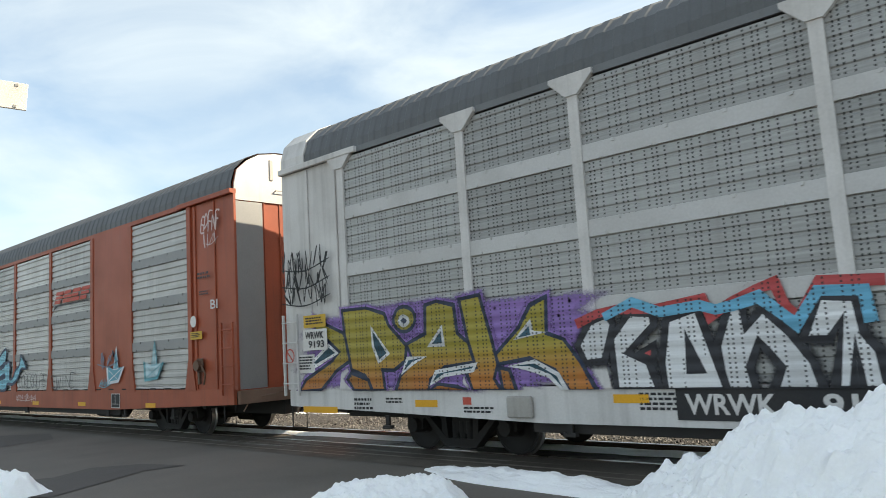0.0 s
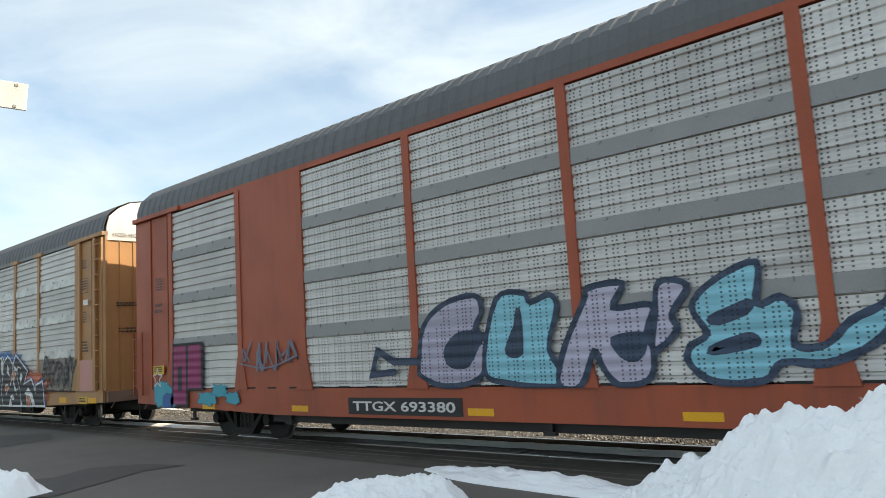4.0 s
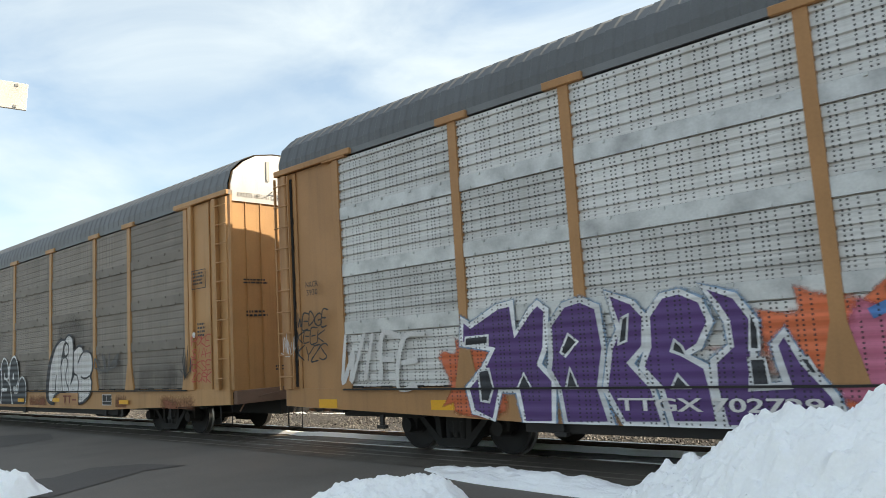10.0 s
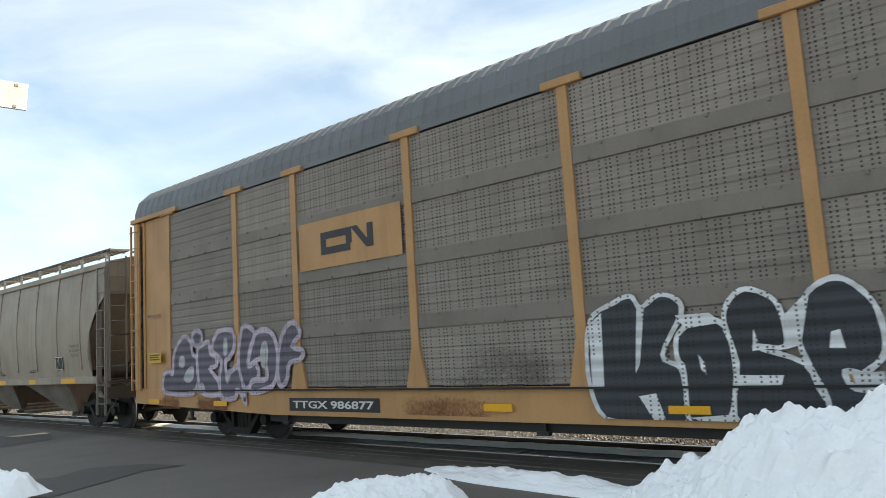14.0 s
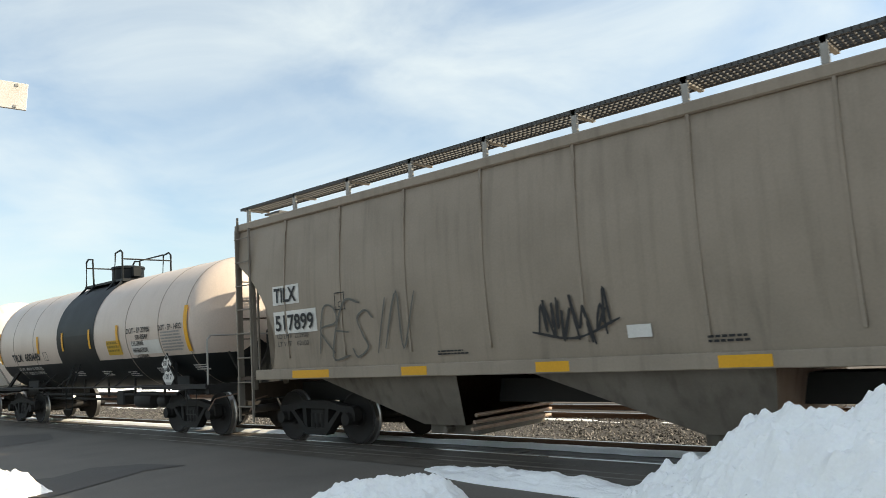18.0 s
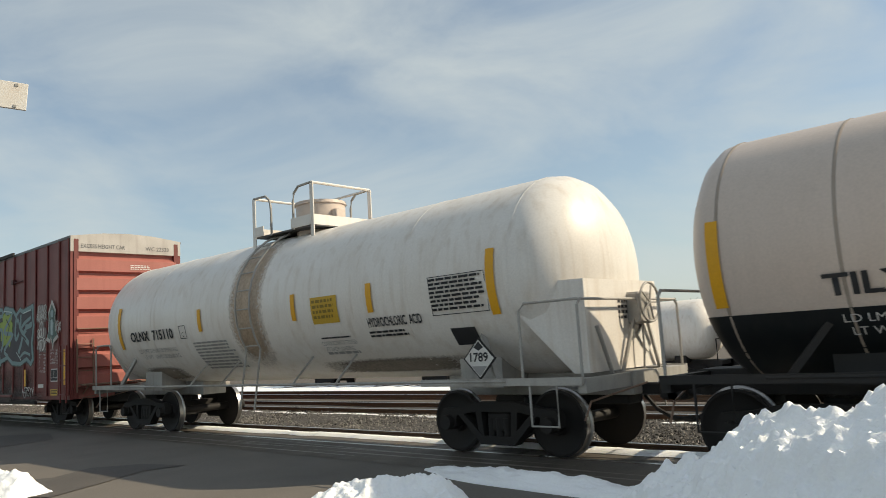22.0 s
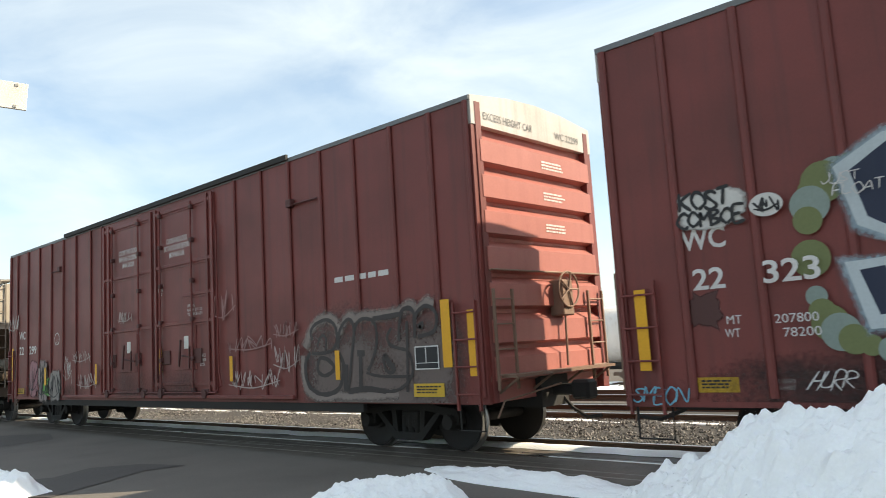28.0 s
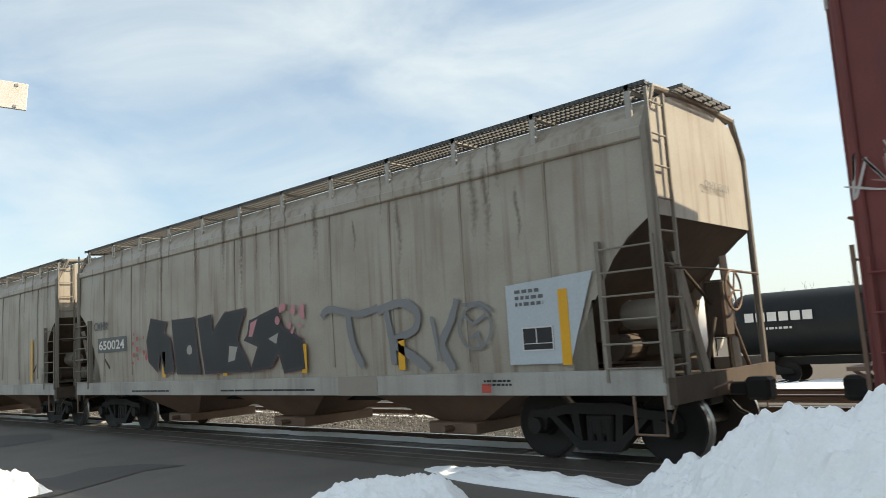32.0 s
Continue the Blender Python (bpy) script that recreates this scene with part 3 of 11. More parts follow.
def truck(car, x, r=0.46, wb=1.84, hidden=False):
    """A two-axle bogie: bolster, two cast side frames, springs, brake beam and two wheelsets."""
    if r not in WHEELS:
        WHEELS[r] = wheelset_mesh(r)
    bm = bmesh.new()
    box(bm, -0.2, 0.2, -0.98, 0.98, r - 0.12, r + 0.16, 0.03)
    lathe_z = bmesh.ops.create_cone(bm, cap_ends=True, segments=16, radius1=0.22, radius2=0.2, depth=0.16)
    bmesh.ops.translate(bm, verts=lathe_z["verts"], vec=(0, 0, r + 0.22))
    for s in (-1, 1):
        box(bm, s * 0.36 - 0.04, s * 0.36 + 0.04, -0.78, 0.78, r - 0.16, r - 0.06)
    tk = part("truck", bm, M["truck_steel"], car, "dark cast steel two-axle truck")
    tk.location = (x, 0, 0)
    for s in (-1, 1):
        bm = bmesh.new()
        y = s * 0.94
        h = wb / 2
        top = [(-h - 0.16, r + 0.10), (-h - 0.10, r + 0.2), (-h + 0.2, r + 0.22), (-0.35, r + 0.3), (0.35, r + 0.3), (h - 0.2, r + 0.22), (h + 0.10, r + 0.2), (h + 0.16, r + 0.10), (h + 0.16, r - 0.04), (h - 0.14, r - 0.06), (h - 0.16, r + 0.1), (0.42, r + 0.16), (-0.42, r + 0.16), (-h + 0.16, r + 0.1), (-h + 0.14, r - 0.06), (-h - 0.16, r - 0.04)]
        plate(bm, top, y - 0.08, 0.16)
        low = [(-h + 0.2, r + 0.12), (-0.36, r - 0.24), (-0.3, r - 0.30), (0.3, r - 0.30), (0.36, r - 0.24), (h - 0.2, r + 0.12), (h - 0.32, r + 0.12), (0.26, r - 0.18), (-0.26, r - 0.18), (-h + 0.32, r + 0.12)]
        plate(bm, low, y - 0.09, 0.18)
        for q in (-1, 1):
            plate(bm, [(q * 0.24, r - 0.2), (q * 0.34, r - 0.2), (q * 0.38, r + 0.2), (q * 0.28, r + 0.2)], y - 0.08, 0.16)
            # axle box with end cap
            lathe_bits = bmesh.ops.create_cone(bm, cap_ends=True, segments=18, radius1=0.125, radius2=0.105, depth=0.22)
            bmesh.ops.transform(bm, verts=lathe_bits["verts"], matrix=pose(q * h, y + s * 0.06, r, -90 * s))
        for k in (-0.14, 0, 0.14):
            sp = bmesh.ops.create_cone(bm, cap_ends=True, segments=12, radius1=0.06, radius2=0.06, depth=0.26)
            bmesh.ops.translate(bm, verts=sp["verts"], vec=(k, y, r - 0.06))
        part("side_frame", bm, M["truck_steel"], tk, "", True)
    for q in (-1, 1):
        w = new("wheelset", WHEELS[r])
        w.parent = tk
        w.location = (q * wb / 2, 0, r)
        WHEELSETS.append((w, q * wb / 2, r))
    return tk


def coupler(car, x, s, z=0.86):
    """Draw gear at an end: shank, knuckle, air hose, cut lever."""
    bm = bmesh.new()
    box(bm, min(x - s * 0.7, x), max(x - s * 0.7, x), -0.2, 0.2, z - 0.2, z + 0.18, 0.02)
    box(bm, min(x, x + s * 0.5), max(x, x + s * 0.5), -0.075, 0.075, z - 0.08, z + 0.08, 0.02)
    box(bm, min(x + s * 0.42, x + s * 0.72), max(x + s * 0.42, x + s * 0.72), -0.15, 0.13, z - 0.14, z + 0.14, 0.04)
    part("coupler", bm, M["truck_steel"], car, "dark steel knuckle coupler")
    bm = bmesh.new()
    tube(bm, [(x, 0.25, z - 0.1), (x + s * 0.2, 0.22, z - 0.3), (x + s * 0.5, 0.12, z - 0.42), (x + s * 0.78, 0.05, z - 0.38)], 0.03, 7)
    part("air_hose", bm, M["black_steel"], car, "black rubber air hose")
    bm = bmesh.new()
    tube(bm, [(x + s * 0.05, -1.4, z - 0.28), (x + s * 0.06, -1.25, z - 0.06), (x + s * 0.3, -0.2, z + 0.1)], 0.014, 6)
    part("cut_lever", bm, M["brown_steel"], car)


def ladder(car, x0, x1, y, z0, z1, rungs, material, label="", rail=0.03, yd=0.0):
    """A side ladder between x0 and x1 (same x: across the end, from y to yd)."""
    bm = bmesh.new()
    if x0 != x1:
        for x in (x0, x1):
            box(bm, x - rail / 2, x + rail / 2, y - 0.02, y + 0.02, z0, z1)
        for k in range(rungs):
            z = z0 + (z1 - z0) * (k + 0.6) / rungs
            tube(bm, [(x0, y + 0.03, z), (x0, y - 0.03, z), (x1, y - 0.03, z), (x1, y + 0.03, z)], 0.013, 6)
    else:
        for v in (y, yd):
            box(bm, x0 - 0.02, x0 + 0.02, v - rail / 2, v + rail / 2, z0, z1)
        for k in range(rungs):
            z = z0 + (z1 - z0) * (k + 0.6) / rungs
            tube(bm, [(x0, y, z), (x0, yd, z)], 0.013, 6)
    return part("ladder", bm, material, car, label)


# ---------------------------------------------------------------- graffiti
def bend(pts, smooth, closed):
    """The line through pts, rounded between them where smooth."""
    p = [np.array(q, float) for q in pts]
    if not smooth:
        return p
    n, line = len(p), []
    for k in range(n if closed else n - 1):
        a, b, c, d = (p[(k + j) % n] for j in (-1, 0, 1, 2)) if closed else (p[max(k - 1, 0)], p[k], p[k + 1], p[min(k + 2, n - 1)])
        for t in (0, 0.25, 0.5, 0.75):
            line.append(0.5 * (2 * b + (c - a) * t + (2 * a - 5 * b + 4 * c - d) * t * t + (3 * b - a - 3 * c + d) * t ** 3))
    return line if closed else line + [p[-1]]


def ribbon_mesh(name, line, r, y, closed, material, low, mist=False, rnd=random.Random(3)):
    """A painted band of half width r along the line, mitred at its corners; a misty one thins out to both sides."""
    n, rows = len(line), []
    for k, q in enumerate(line):
        a = line[k - 1] if closed or k else q
        b = line[(k + 1) % n] if closed or k < n - 1 else q
        u, v = (q - a) / max(1e-6, np.hypot(*(q - a))), (b - q) / max(1e-6, np.hypot(*(b - q)))
        m = u + v
        m = m / max(1e-6, np.hypot(*m))
        m = np.array((-m[1], m[0]))
        w = r * rnd.uniform(0.85, 1.15) / max(0.6, abs(m @ np.array((-v[1], v[0]))) if b is not q else 1.0)
        rows.append([(float(q[0] + m[0] * w * f), y, max(low, float(q[1] + m[1] * w * f))) for f in (-1, 0, 1)])
    verts = [v for row in rows for v in row]
    faces = []
    for k in range(n if closed else n - 1):
        a, b = 3 * k, 3 * ((k + 1) % n)
        faces += [(a, a + 1, b + 1, b), (a + 1, a + 2, b + 2, b + 1)]
    me = bpy.data.meshes.new(name)
    me.from_pydata(verts, [], faces)
    if mist:
        me.attributes.new("spray", "FLOAT", "POINT").data.foreach_set("value", [0.1, 1.0, 0.1] * n)
    me.materials.append(soft(material) if mist else material)
    return me


def style(fill, line, lw, y, label, halo=None, hw=0.0, low=0.58):
    """How one piece of graffiti is sprayed: fill, outline and its half width, mist behind it, and the height where the car's side ends."""
    return {"fill": fill, "line": line, "lw": lw, "y": y, "label": label, "halo": halo, "hw": hw, "low": low, "n": 0}


def glyph(car, st, pts, fill=None, line=None, lw=None, smooth=False):
    """One sprayed letter or field by its corners, with its outline and mist."""
    k, path = st["n"], bend(pts, smooth, True)
    st["n"] += 1
    y = st["y"] - 0.0005 * k
    bm = bmesh.new()
    f = bm.faces.new([bm.verts.new((q[0], y, max(st["low"], q[1]))) for q in path])
    f.normal_update()
    bmesh.ops.triangulate(bm, faces=[f])
    ob = part("graffiti", bm, fill or st["fill"], car, st["label"])
    edge = new("outline", ribbon_mesh("outline", path, lw or st["lw"], y - 0.00025, True, line or st["line"], st["low"]))
    edge.parent = ob
    if st["halo"] and not fill:
        mist = new("spray_mist", ribbon_mesh("spray_mist", path, st["hw"], st["y"] + 0.003 + 0.0003 * k, True, st["halo"], st["low"], True))
        mist.parent = ob
    return ob


def stroke(car, st, pts, ink, r, closed=False, smooth=False):
    """One sprayed line of half width r."""
    st["n"] += 1
    ob = new("graffiti_line", ribbon_mesh("graffiti_line", bend(pts, smooth, closed), r, st["y"] - 0.0005 * st["n"], closed, ink, st["low"]))
    ob.parent = car
    ob["label"] = st["label"]
    return ob


def faded(material, low_color, z0, z1):
    """The same spray paint run into another colour towards the bottom."""
    n, l = material.node_tree.nodes, material.node_tree.links
    co, sep, ramp = n.new("ShaderNodeTexCoord"), n.new("ShaderNodeSeparateXYZ"), n.new("ShaderNodeMapRange")
    mix = n.new("ShaderNodeMixRGB")
    first = [q for q in n if q.bl_idname == "ShaderNodeMixRGB" and not q.inputs["Color1"].is_linked and q is not mix][0]
    l.new(co.outputs["Object"], sep.inputs["Vector"])
    l.new(sep.outputs["Z"], ramp.inputs["Value"])
    ramp.inputs["From Min"].default_value, ramp.inputs["From Max"].default_value = z0, z1
    l.new(ramp.outputs["Result"], mix.inputs["Fac"])
    mix.inputs["Color1"].default_value = (*low_color, 1)
    mix.inputs["Color2"].default_value = first.inputs["Color1"].default_value
    l.new(mix.outputs["Color"], first.inputs["Color1"])
    return material


def blob(car, x0, x1, z0, z1, material, y, seed, name="graffiti_background", k=26, rough=0.18):
    """A misty patch of sprayed colour."""
    rnd = random.Random(seed)
    verts, dens, faces = [((x0 + x1) / 2, y, (z0 + z1) / 2)], [1.0], []
    wob = [1 + rough * rnd.uniform(-1, 0.6) for i in range(k)]
    rings = ((0.55, 1.0), (0.85, 0.9), (1.0, 0.5), (1.14, 0.0))
    for f, d in rings:
        for i in range(k):
            a = 2 * math.pi * i / k
            sx, sz = math.copysign(abs(math.cos(a)) ** 0.6, math.cos(a)), math.copysign(abs(math.sin(a)) ** 0.6, math.sin(a))
            verts.append(((x0 + x1) / 2 + sx * (x1 - x0) / 2 * wob[i] * f, y, max(0.6 if car in RACKS else -9, (z0 + z1) / 2 + sz * (z1 - z0) / 2 * wob[i] * f)))
            dens.append(d)
    for i in range(k):
        j = (i + 1) % k
        faces.append((0, 1 + i, 1 + j))
        for r in range(len(rings) - 1):
            a, b = 1 + r * k, 1 + (r + 1) * k
            faces.append((a + i, b + i, b + j, a + j))
    me = bpy.data.meshes.new(name)
    me.from_pydata(verts, [], faces)
    me.attributes.new("spray", "FLOAT", "POINT").data.foreach_set("value", dens)
    me.materials.append(soft(material))
    ob = new(name, me)
    ob.parent = car
    ob["label"] = "sprayed patch of colour"
    return ob


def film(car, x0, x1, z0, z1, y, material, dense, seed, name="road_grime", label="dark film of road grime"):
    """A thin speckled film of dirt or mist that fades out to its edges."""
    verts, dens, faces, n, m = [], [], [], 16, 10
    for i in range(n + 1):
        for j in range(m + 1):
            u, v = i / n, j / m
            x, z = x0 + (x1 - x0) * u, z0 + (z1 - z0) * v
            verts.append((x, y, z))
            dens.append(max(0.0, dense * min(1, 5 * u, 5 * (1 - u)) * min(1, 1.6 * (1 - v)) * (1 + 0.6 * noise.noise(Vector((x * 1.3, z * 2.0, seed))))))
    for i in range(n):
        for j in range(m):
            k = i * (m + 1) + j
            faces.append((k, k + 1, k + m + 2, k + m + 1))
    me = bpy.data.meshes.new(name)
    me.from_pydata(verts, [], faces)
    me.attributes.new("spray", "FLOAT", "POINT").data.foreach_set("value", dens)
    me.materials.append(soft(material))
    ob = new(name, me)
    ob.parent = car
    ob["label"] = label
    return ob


RACKS = []

# ---------------------------------------------------------------- auto racks
POSTS = [11.73, 9.07, 7.15, 4.27, 1.4, -1.4, -4.27, -7.15, -9.07, -11.73]
DECK, EAVE, SILL = 1.0, 4.93, 0.56
ROOF = [(-1.52, 4.93), (-1.52, 5.08), (-1.43, 5.36), (-1.20, 5.58), (-0.9, 5.72), (-0.45, 5.80), (0, 5.82)]
ROOF = ROOF + [(-y, z) for y, z in ROOF[-2::-1]]
RACK_CACHE = {}


def rib_panel(w, h, ribs, deep=0.034):
    """A sheet of width w and height h with pressed level ribs, front at y = 0."""
    bm = bmesh.new()
    prof = [(0.0, 0.0)]
    step = h / ribs
    for i in range(ribs):
        z = i * step
        prof += [(0.0, z + step * 0.28), (deep, z + step * 0.36), (deep, z + step * 0.50), (0.0, z + step * 0.60)]
    prof += [(0.0, h), (0.05, h), (0.05, 0.0)]
    extrude(bm, prof, -w / 2, w / 2)
    return bm


def autorack(name, x, label, p, panel, band, solid=(), posts=POSTS, make="tee", end_top="white_paint", cream_ends=False, bolts=True):
    car = car_thing(name, x, label, "autorack car")
    RACKS.append(car)
    half = 13.42
    # underframe
    bm = bmesh.new()
    box(bm, -half + 0.2, half - 0.2, -0.35, 0.35, 0.42, 0.95)
    for k in range(-12, 13, 2):
        box(bm, k - 0.06, k + 0.06, -1.45, 1.45, 0.62, 0.95)
    part("underframe", bm, M["black_steel"], car, "dark grimy steel underframe")
    for s in (-1, 1):
        bm = bmesh.new()
        a, b = s * HALF, s * (HALF - 0.06)
        out = [(-half + 0.1, 0.72), (-half + 2.2, 0.66), (-8.0, SILL), (8.0, SILL), (half - 2.2, 0.66), (half - 0.1, 0.72), (half - 0.1, DECK), (-half + 0.1, DECK)]
        plate(bm, out, min(a, b), 0.06)
        box(bm, -half + 0.1, half - 0.1, min(s * HALF, s * (HALF - 0.16)), max(s * HALF, s * (HALF - 0.16)), DECK - 0.05, DECK + 0.02)
        part("side_sill", bm, M[p], car)
    bm = bmesh.new()
    box(bm, -half + 0.1, half - 0.1, -HALF + 0.07, HALF - 0.07, DECK - 0.04, DECK)
    part("deck", bm, M["black_steel"], car, "steel vehicle deck")
    # top chord
    for s in (-1, 1):
        bm = bmesh.new()
        box(bm, -half, half, min(s * HALF, s * (HALF - 0.09)), max(s * HALF, s * (HALF - 0.09)), EAVE - 0.10, EAVE - 0.003)
        part("top_chord", bm, M["roof_grey" if make != "plain" else p], car)
    # posts
    post = None
    for px in posts:
        if post is None:
            bm = bmesh.new()
            f = 0.075
            out = [(-f, DECK), (f, DECK), (f, EAVE - 0.1), (-f, EAVE - 0.1)]
            plate(bm, out, -HALF - 0.02, 0.14)
            flare = [(-0.22, DECK), (0.22, DECK), (f + 0.002, DECK + 0.62), (-f - 0.002, DECK + 0.62)]
            plate(bm, flare, -HALF - 0.026, 0.05)
            if make == "tee":
                box(bm, -0.3, 0.3, -HALF - 0.05, -HALF + 0.05, EAVE - 0.13, EAVE - 0.02, 0.01)
            elif make == "wing":
                plate(bm, [(-0.09, EAVE - 0.3), (0.09, EAVE - 0.3), (0.32, EAVE - 0.08), (0.32, EAVE - 0.02), (-0.32, EAVE - 0.02), (-0.32, EAVE - 0.08)], -HALF - 0.045, 0.08)
            post = part("post", bm, M[p], car)
            post.location = (px, 0, 0)
        else:
            share(post, pose(px, 0, 0))
    # dark drain slots over the sill, and brake gear that hangs below it
    slot = None
    for b, a in zip(posts, posts[1:]):
        k = int((b - a) / 0.6)
        for i in range(k):
            px = a + (b - a) * (i + 0.5) / k
            if slot is None:
                bm = bmesh.new()
                box(bm, -0.13, 0.13, -HALF - 0.003, -HALF + 0.02, DECK + 0.021, DECK + 0.052)
                slot = part("drain_slot", bm, M["black_steel"], car, "dark open slot")
                slot.location = (px, 0, 0)
            else:
                share(slot, pose(px, 0, 0))
    if make == "tee":
        bm = bmesh.new()
        box(bm, -11.7, 11.7, -HALF - 0.06, -HALF + 0.0, DECK - 0.012, DECK + 0.014)
        part("sill_seam", bm, M["black_steel"], car, "dark seam over the side sill")
    # black beam stands in for the shaded structure below the sill
    bm = bmesh.new()
    box(bm, -8.2, 8.2, -HALF + 0.10, -HALF + 0.22, 0.43, 0.60)
    part("lower_chord", bm, M["black_steel"], car, "black beam for the shaded structure behind the sill")
    bm = bmesh.new()
    tube(bm, [(6.0, -0.95, 0.50), (7.3, -0.95, 0.50)], 0.2, 14)
    part("air_reservoir", bm, M["black_steel"], car, "grimy air reservoir", True)
    bm = bmesh.new()
    tube(bm, [(-7.5, -1.1, 0.5), (-3.0, -1.15, 0.42), (3.0, -1.15, 0.42), (7.5, -1.1, 0.5)], 0.03, 6)
    part("brake_pipe", bm, M["black_steel"], car)
    for px in (-7.6, -2.1, 2.3, 7.7, 8.6, 10.9, -10.9):
        bm = bmesh.new()
        box(bm, px - 0.04, px + 0.04, -HALF + 0.02, -HALF + 0.06, 0.40, 0.60)
        box(bm, px - 0.09, px + 0.09, -HALF + 0.0, -HALF + 0.08, 0.40, 0.45)
        part("jacking_lug", bm, M["black_steel"], car)
    # screen panels, four to a bay, with bolted bands over the joints
    for i, (b, a) in enumerate(zip(posts, posts[1:])):
        w, cx = b - a - 0.13, (a + b) / 2
        if i in solid:
            bm = bmesh.new()
            box(bm, a + 0.07, b - 0.07, -HALF + 0.0, -HALF + 0.05, DECK + 0.02, EAVE - 0.1)
            part("solid_panel", bm, M[p], car, "flat painted steel panel")
            continue
        rows = 4
        h = (EAVE - 0.12 - DECK - 0.04) / rows
        key = (round(w, 2), panel)
        if key not in RACK_CACHE:
            RACK_CACHE[key] = mesh_of("screen_panel", rib_panel(w, h - 0.012, 6, {"panel_dull": 0.008, "panel_white": 0.018}.get(panel, 0.03)), M[panel])
        for r in range(rows):
            o = new("screen_panel", RACK_CACHE[key])
            o.parent = car
            o.matrix_local = pose(cx, -HALF + 0.012, DECK + 0.04 + r * h, random.uniform(-0.25, 0.25))
        for r in range(1, rows):
            z = DECK + 0.04 + r * h
            bm = bmesh.new()
            box(bm, cx - w / 2, cx + w / 2, -HALF - 0.006, -HALF + 0.02, z - 0.105, z + 0.105, 0.004)
            n = 4 if w > 2.2 else 3
            if bolts:
                for k in range(n):
                    for dz in (-0.085, 0.085):
                        bx = cx - w / 2 + w * (k + (0.35 if dz < 0 else 0.65)) / n
                        box(bm, bx - 0.02, bx + 0.02, -HALF - 0.022, -HALF, z + dz - 0.02, z + dz + 0.02)
            part("joint_band", bm, M[band], car)
    # far side wall
    bm = bmesh.new()
    box(bm, -half + 1.6, half - 1.6, HALF - 0.04, HALF, DECK, EAVE - 0.1)
    part("far_side", bm, M[panel], car)
    # corrugated roof
    bm = bmesh.new()
    last, st = None, 0
    xx = -half + 0.02
    while xx < half - 0.02:
        lift = (0.0, 0.0, 0.03, 0.03)[st % 4]
        row = [bm.verts.new((xx, yy * (1 + lift * 0.35), zz + lift * (0.6 if abs(yy) < 1.4 else 0.2))) for yy, zz in ROOF]
        if last:
            for a, b, c, d in zip(last, last[1:], row[1:], row):
                bm.faces.new((a, b, c, d))
        last = row
        xx += (0.11, 0.03, 0.11, 0.03)[st % 4]
        st += 1
    part("roof", bm, M["roof_grey" if p == "yellow_paint" else "roof_dark"], car, "grey corrugated galvanised roof")
    # ends
    for s in (-1, 1):
        e0, e1 = s * 11.8, s * half
        x0, x1 = min(e0, e1), max(e0, e1)
        for q in (-1, 1):
            bm = bmesh.new()
            yo = q * (HALF - 0.03)
            box(bm, x0, x1, min(yo, yo - q * 0.05), max(yo, yo - q * 0.05), DECK, EAVE - 0.1)
            if make == "tee" and s > 0:
                for cx, wd, deep in ((e0 + 0.14, 0.07, 0.07), (e0 + 0.80, 0.06, 0.03), (e0 + 1.13, 0.06, 0.10)):
                    pm = bmesh.new()
                    box(pm, cx - wd, cx + wd, min(yo, yo + q * deep), max(yo, yo + q * deep), DECK, EAVE - 0.12, 0.01)
                    part("end_post", pm, M[p], car)
            elif make != "tee":
                for fx in (0.08, 0.55):
                    cx = e0 + (e1 - e0) * fx
                    pm = bmesh.new()
                    box(pm, cx - 0.04, cx + 0.04, min(yo, yo + q * 0.03), max(yo, yo + q * 0.03), DECK, EAVE - 0.12, 0.01)
                    part("end_post", pm, M["white_paint" if cream_ends else p], car)
            part("end_side_panel", bm, M["white_paint" if cream_ends else p], car)
            if make == "tee" and s < 0:
                bm = bmesh.new()
                cx = e0 - 1.22
                box(bm, cx - 0.035, cx + 0.035, min(yo, yo + q * 0.012), max(yo, yo + q * 0.012), DECK + 0.05, EAVE - 0.2)
                for k in range(7):
                    zz = DECK + 0.4 + k * 0.5
                    box(bm, cx - 0.055, cx + 0.055, min(yo, yo + q * 0.03), max(yo, yo + q * 0.03), zz, zz + 0.12)
                part("door_gap", bm, M["black_steel"], car, "dark hinge gap of the end door")
                bm = bmesh.new()
                box(bm, cx - 0.20, cx - 0.06, min(yo, yo + q * 0.09), max(yo, yo + q * 0.09), DECK, EAVE - 0.12, 0.02)
                box(bm, cx + 0.08, cx + 0.17, min(yo, yo + q * 0.03), max(yo, yo + q * 0.03), DECK, EAVE - 0.12, 0.01)
                part("end_post", bm, M[p], car)
        bm = bmesh.new()
        box(bm, min(e0 - s * 0.5, e1), max(e0 - s * 0.5, e1), -HALF - 0.06, -HALF + 0.1, EAVE - 0.1, EAVE + 0.0, 0.01)
        part("corner_cap", bm, M["white_paint" if cream_ends else p], car)
        # folding doors that close the end, with the curved top
        for q in (-1, 1):
            bm = bmesh.new()
            xd = s * (half - 0.12)
            yv = [0.04, 0.5, 0.9, 1.18, 1.42, 1.49]
            zt = [5.79, 5.77, 5.70, 5.55, 5.33, 5.05]
            out = [(q * y, z) for y, z in zip(yv, zt)] + [(q * 1.5, DECK - 0.05), (q * 0.04, DECK - 0.05)]
            extrude(bm, out, min(xd, xd + s * 0.05), max(xd, xd + s * 0.05))
            door = part("end_door", bm, M["white_paint" if cream_ends else p], car, "folding steel end door")
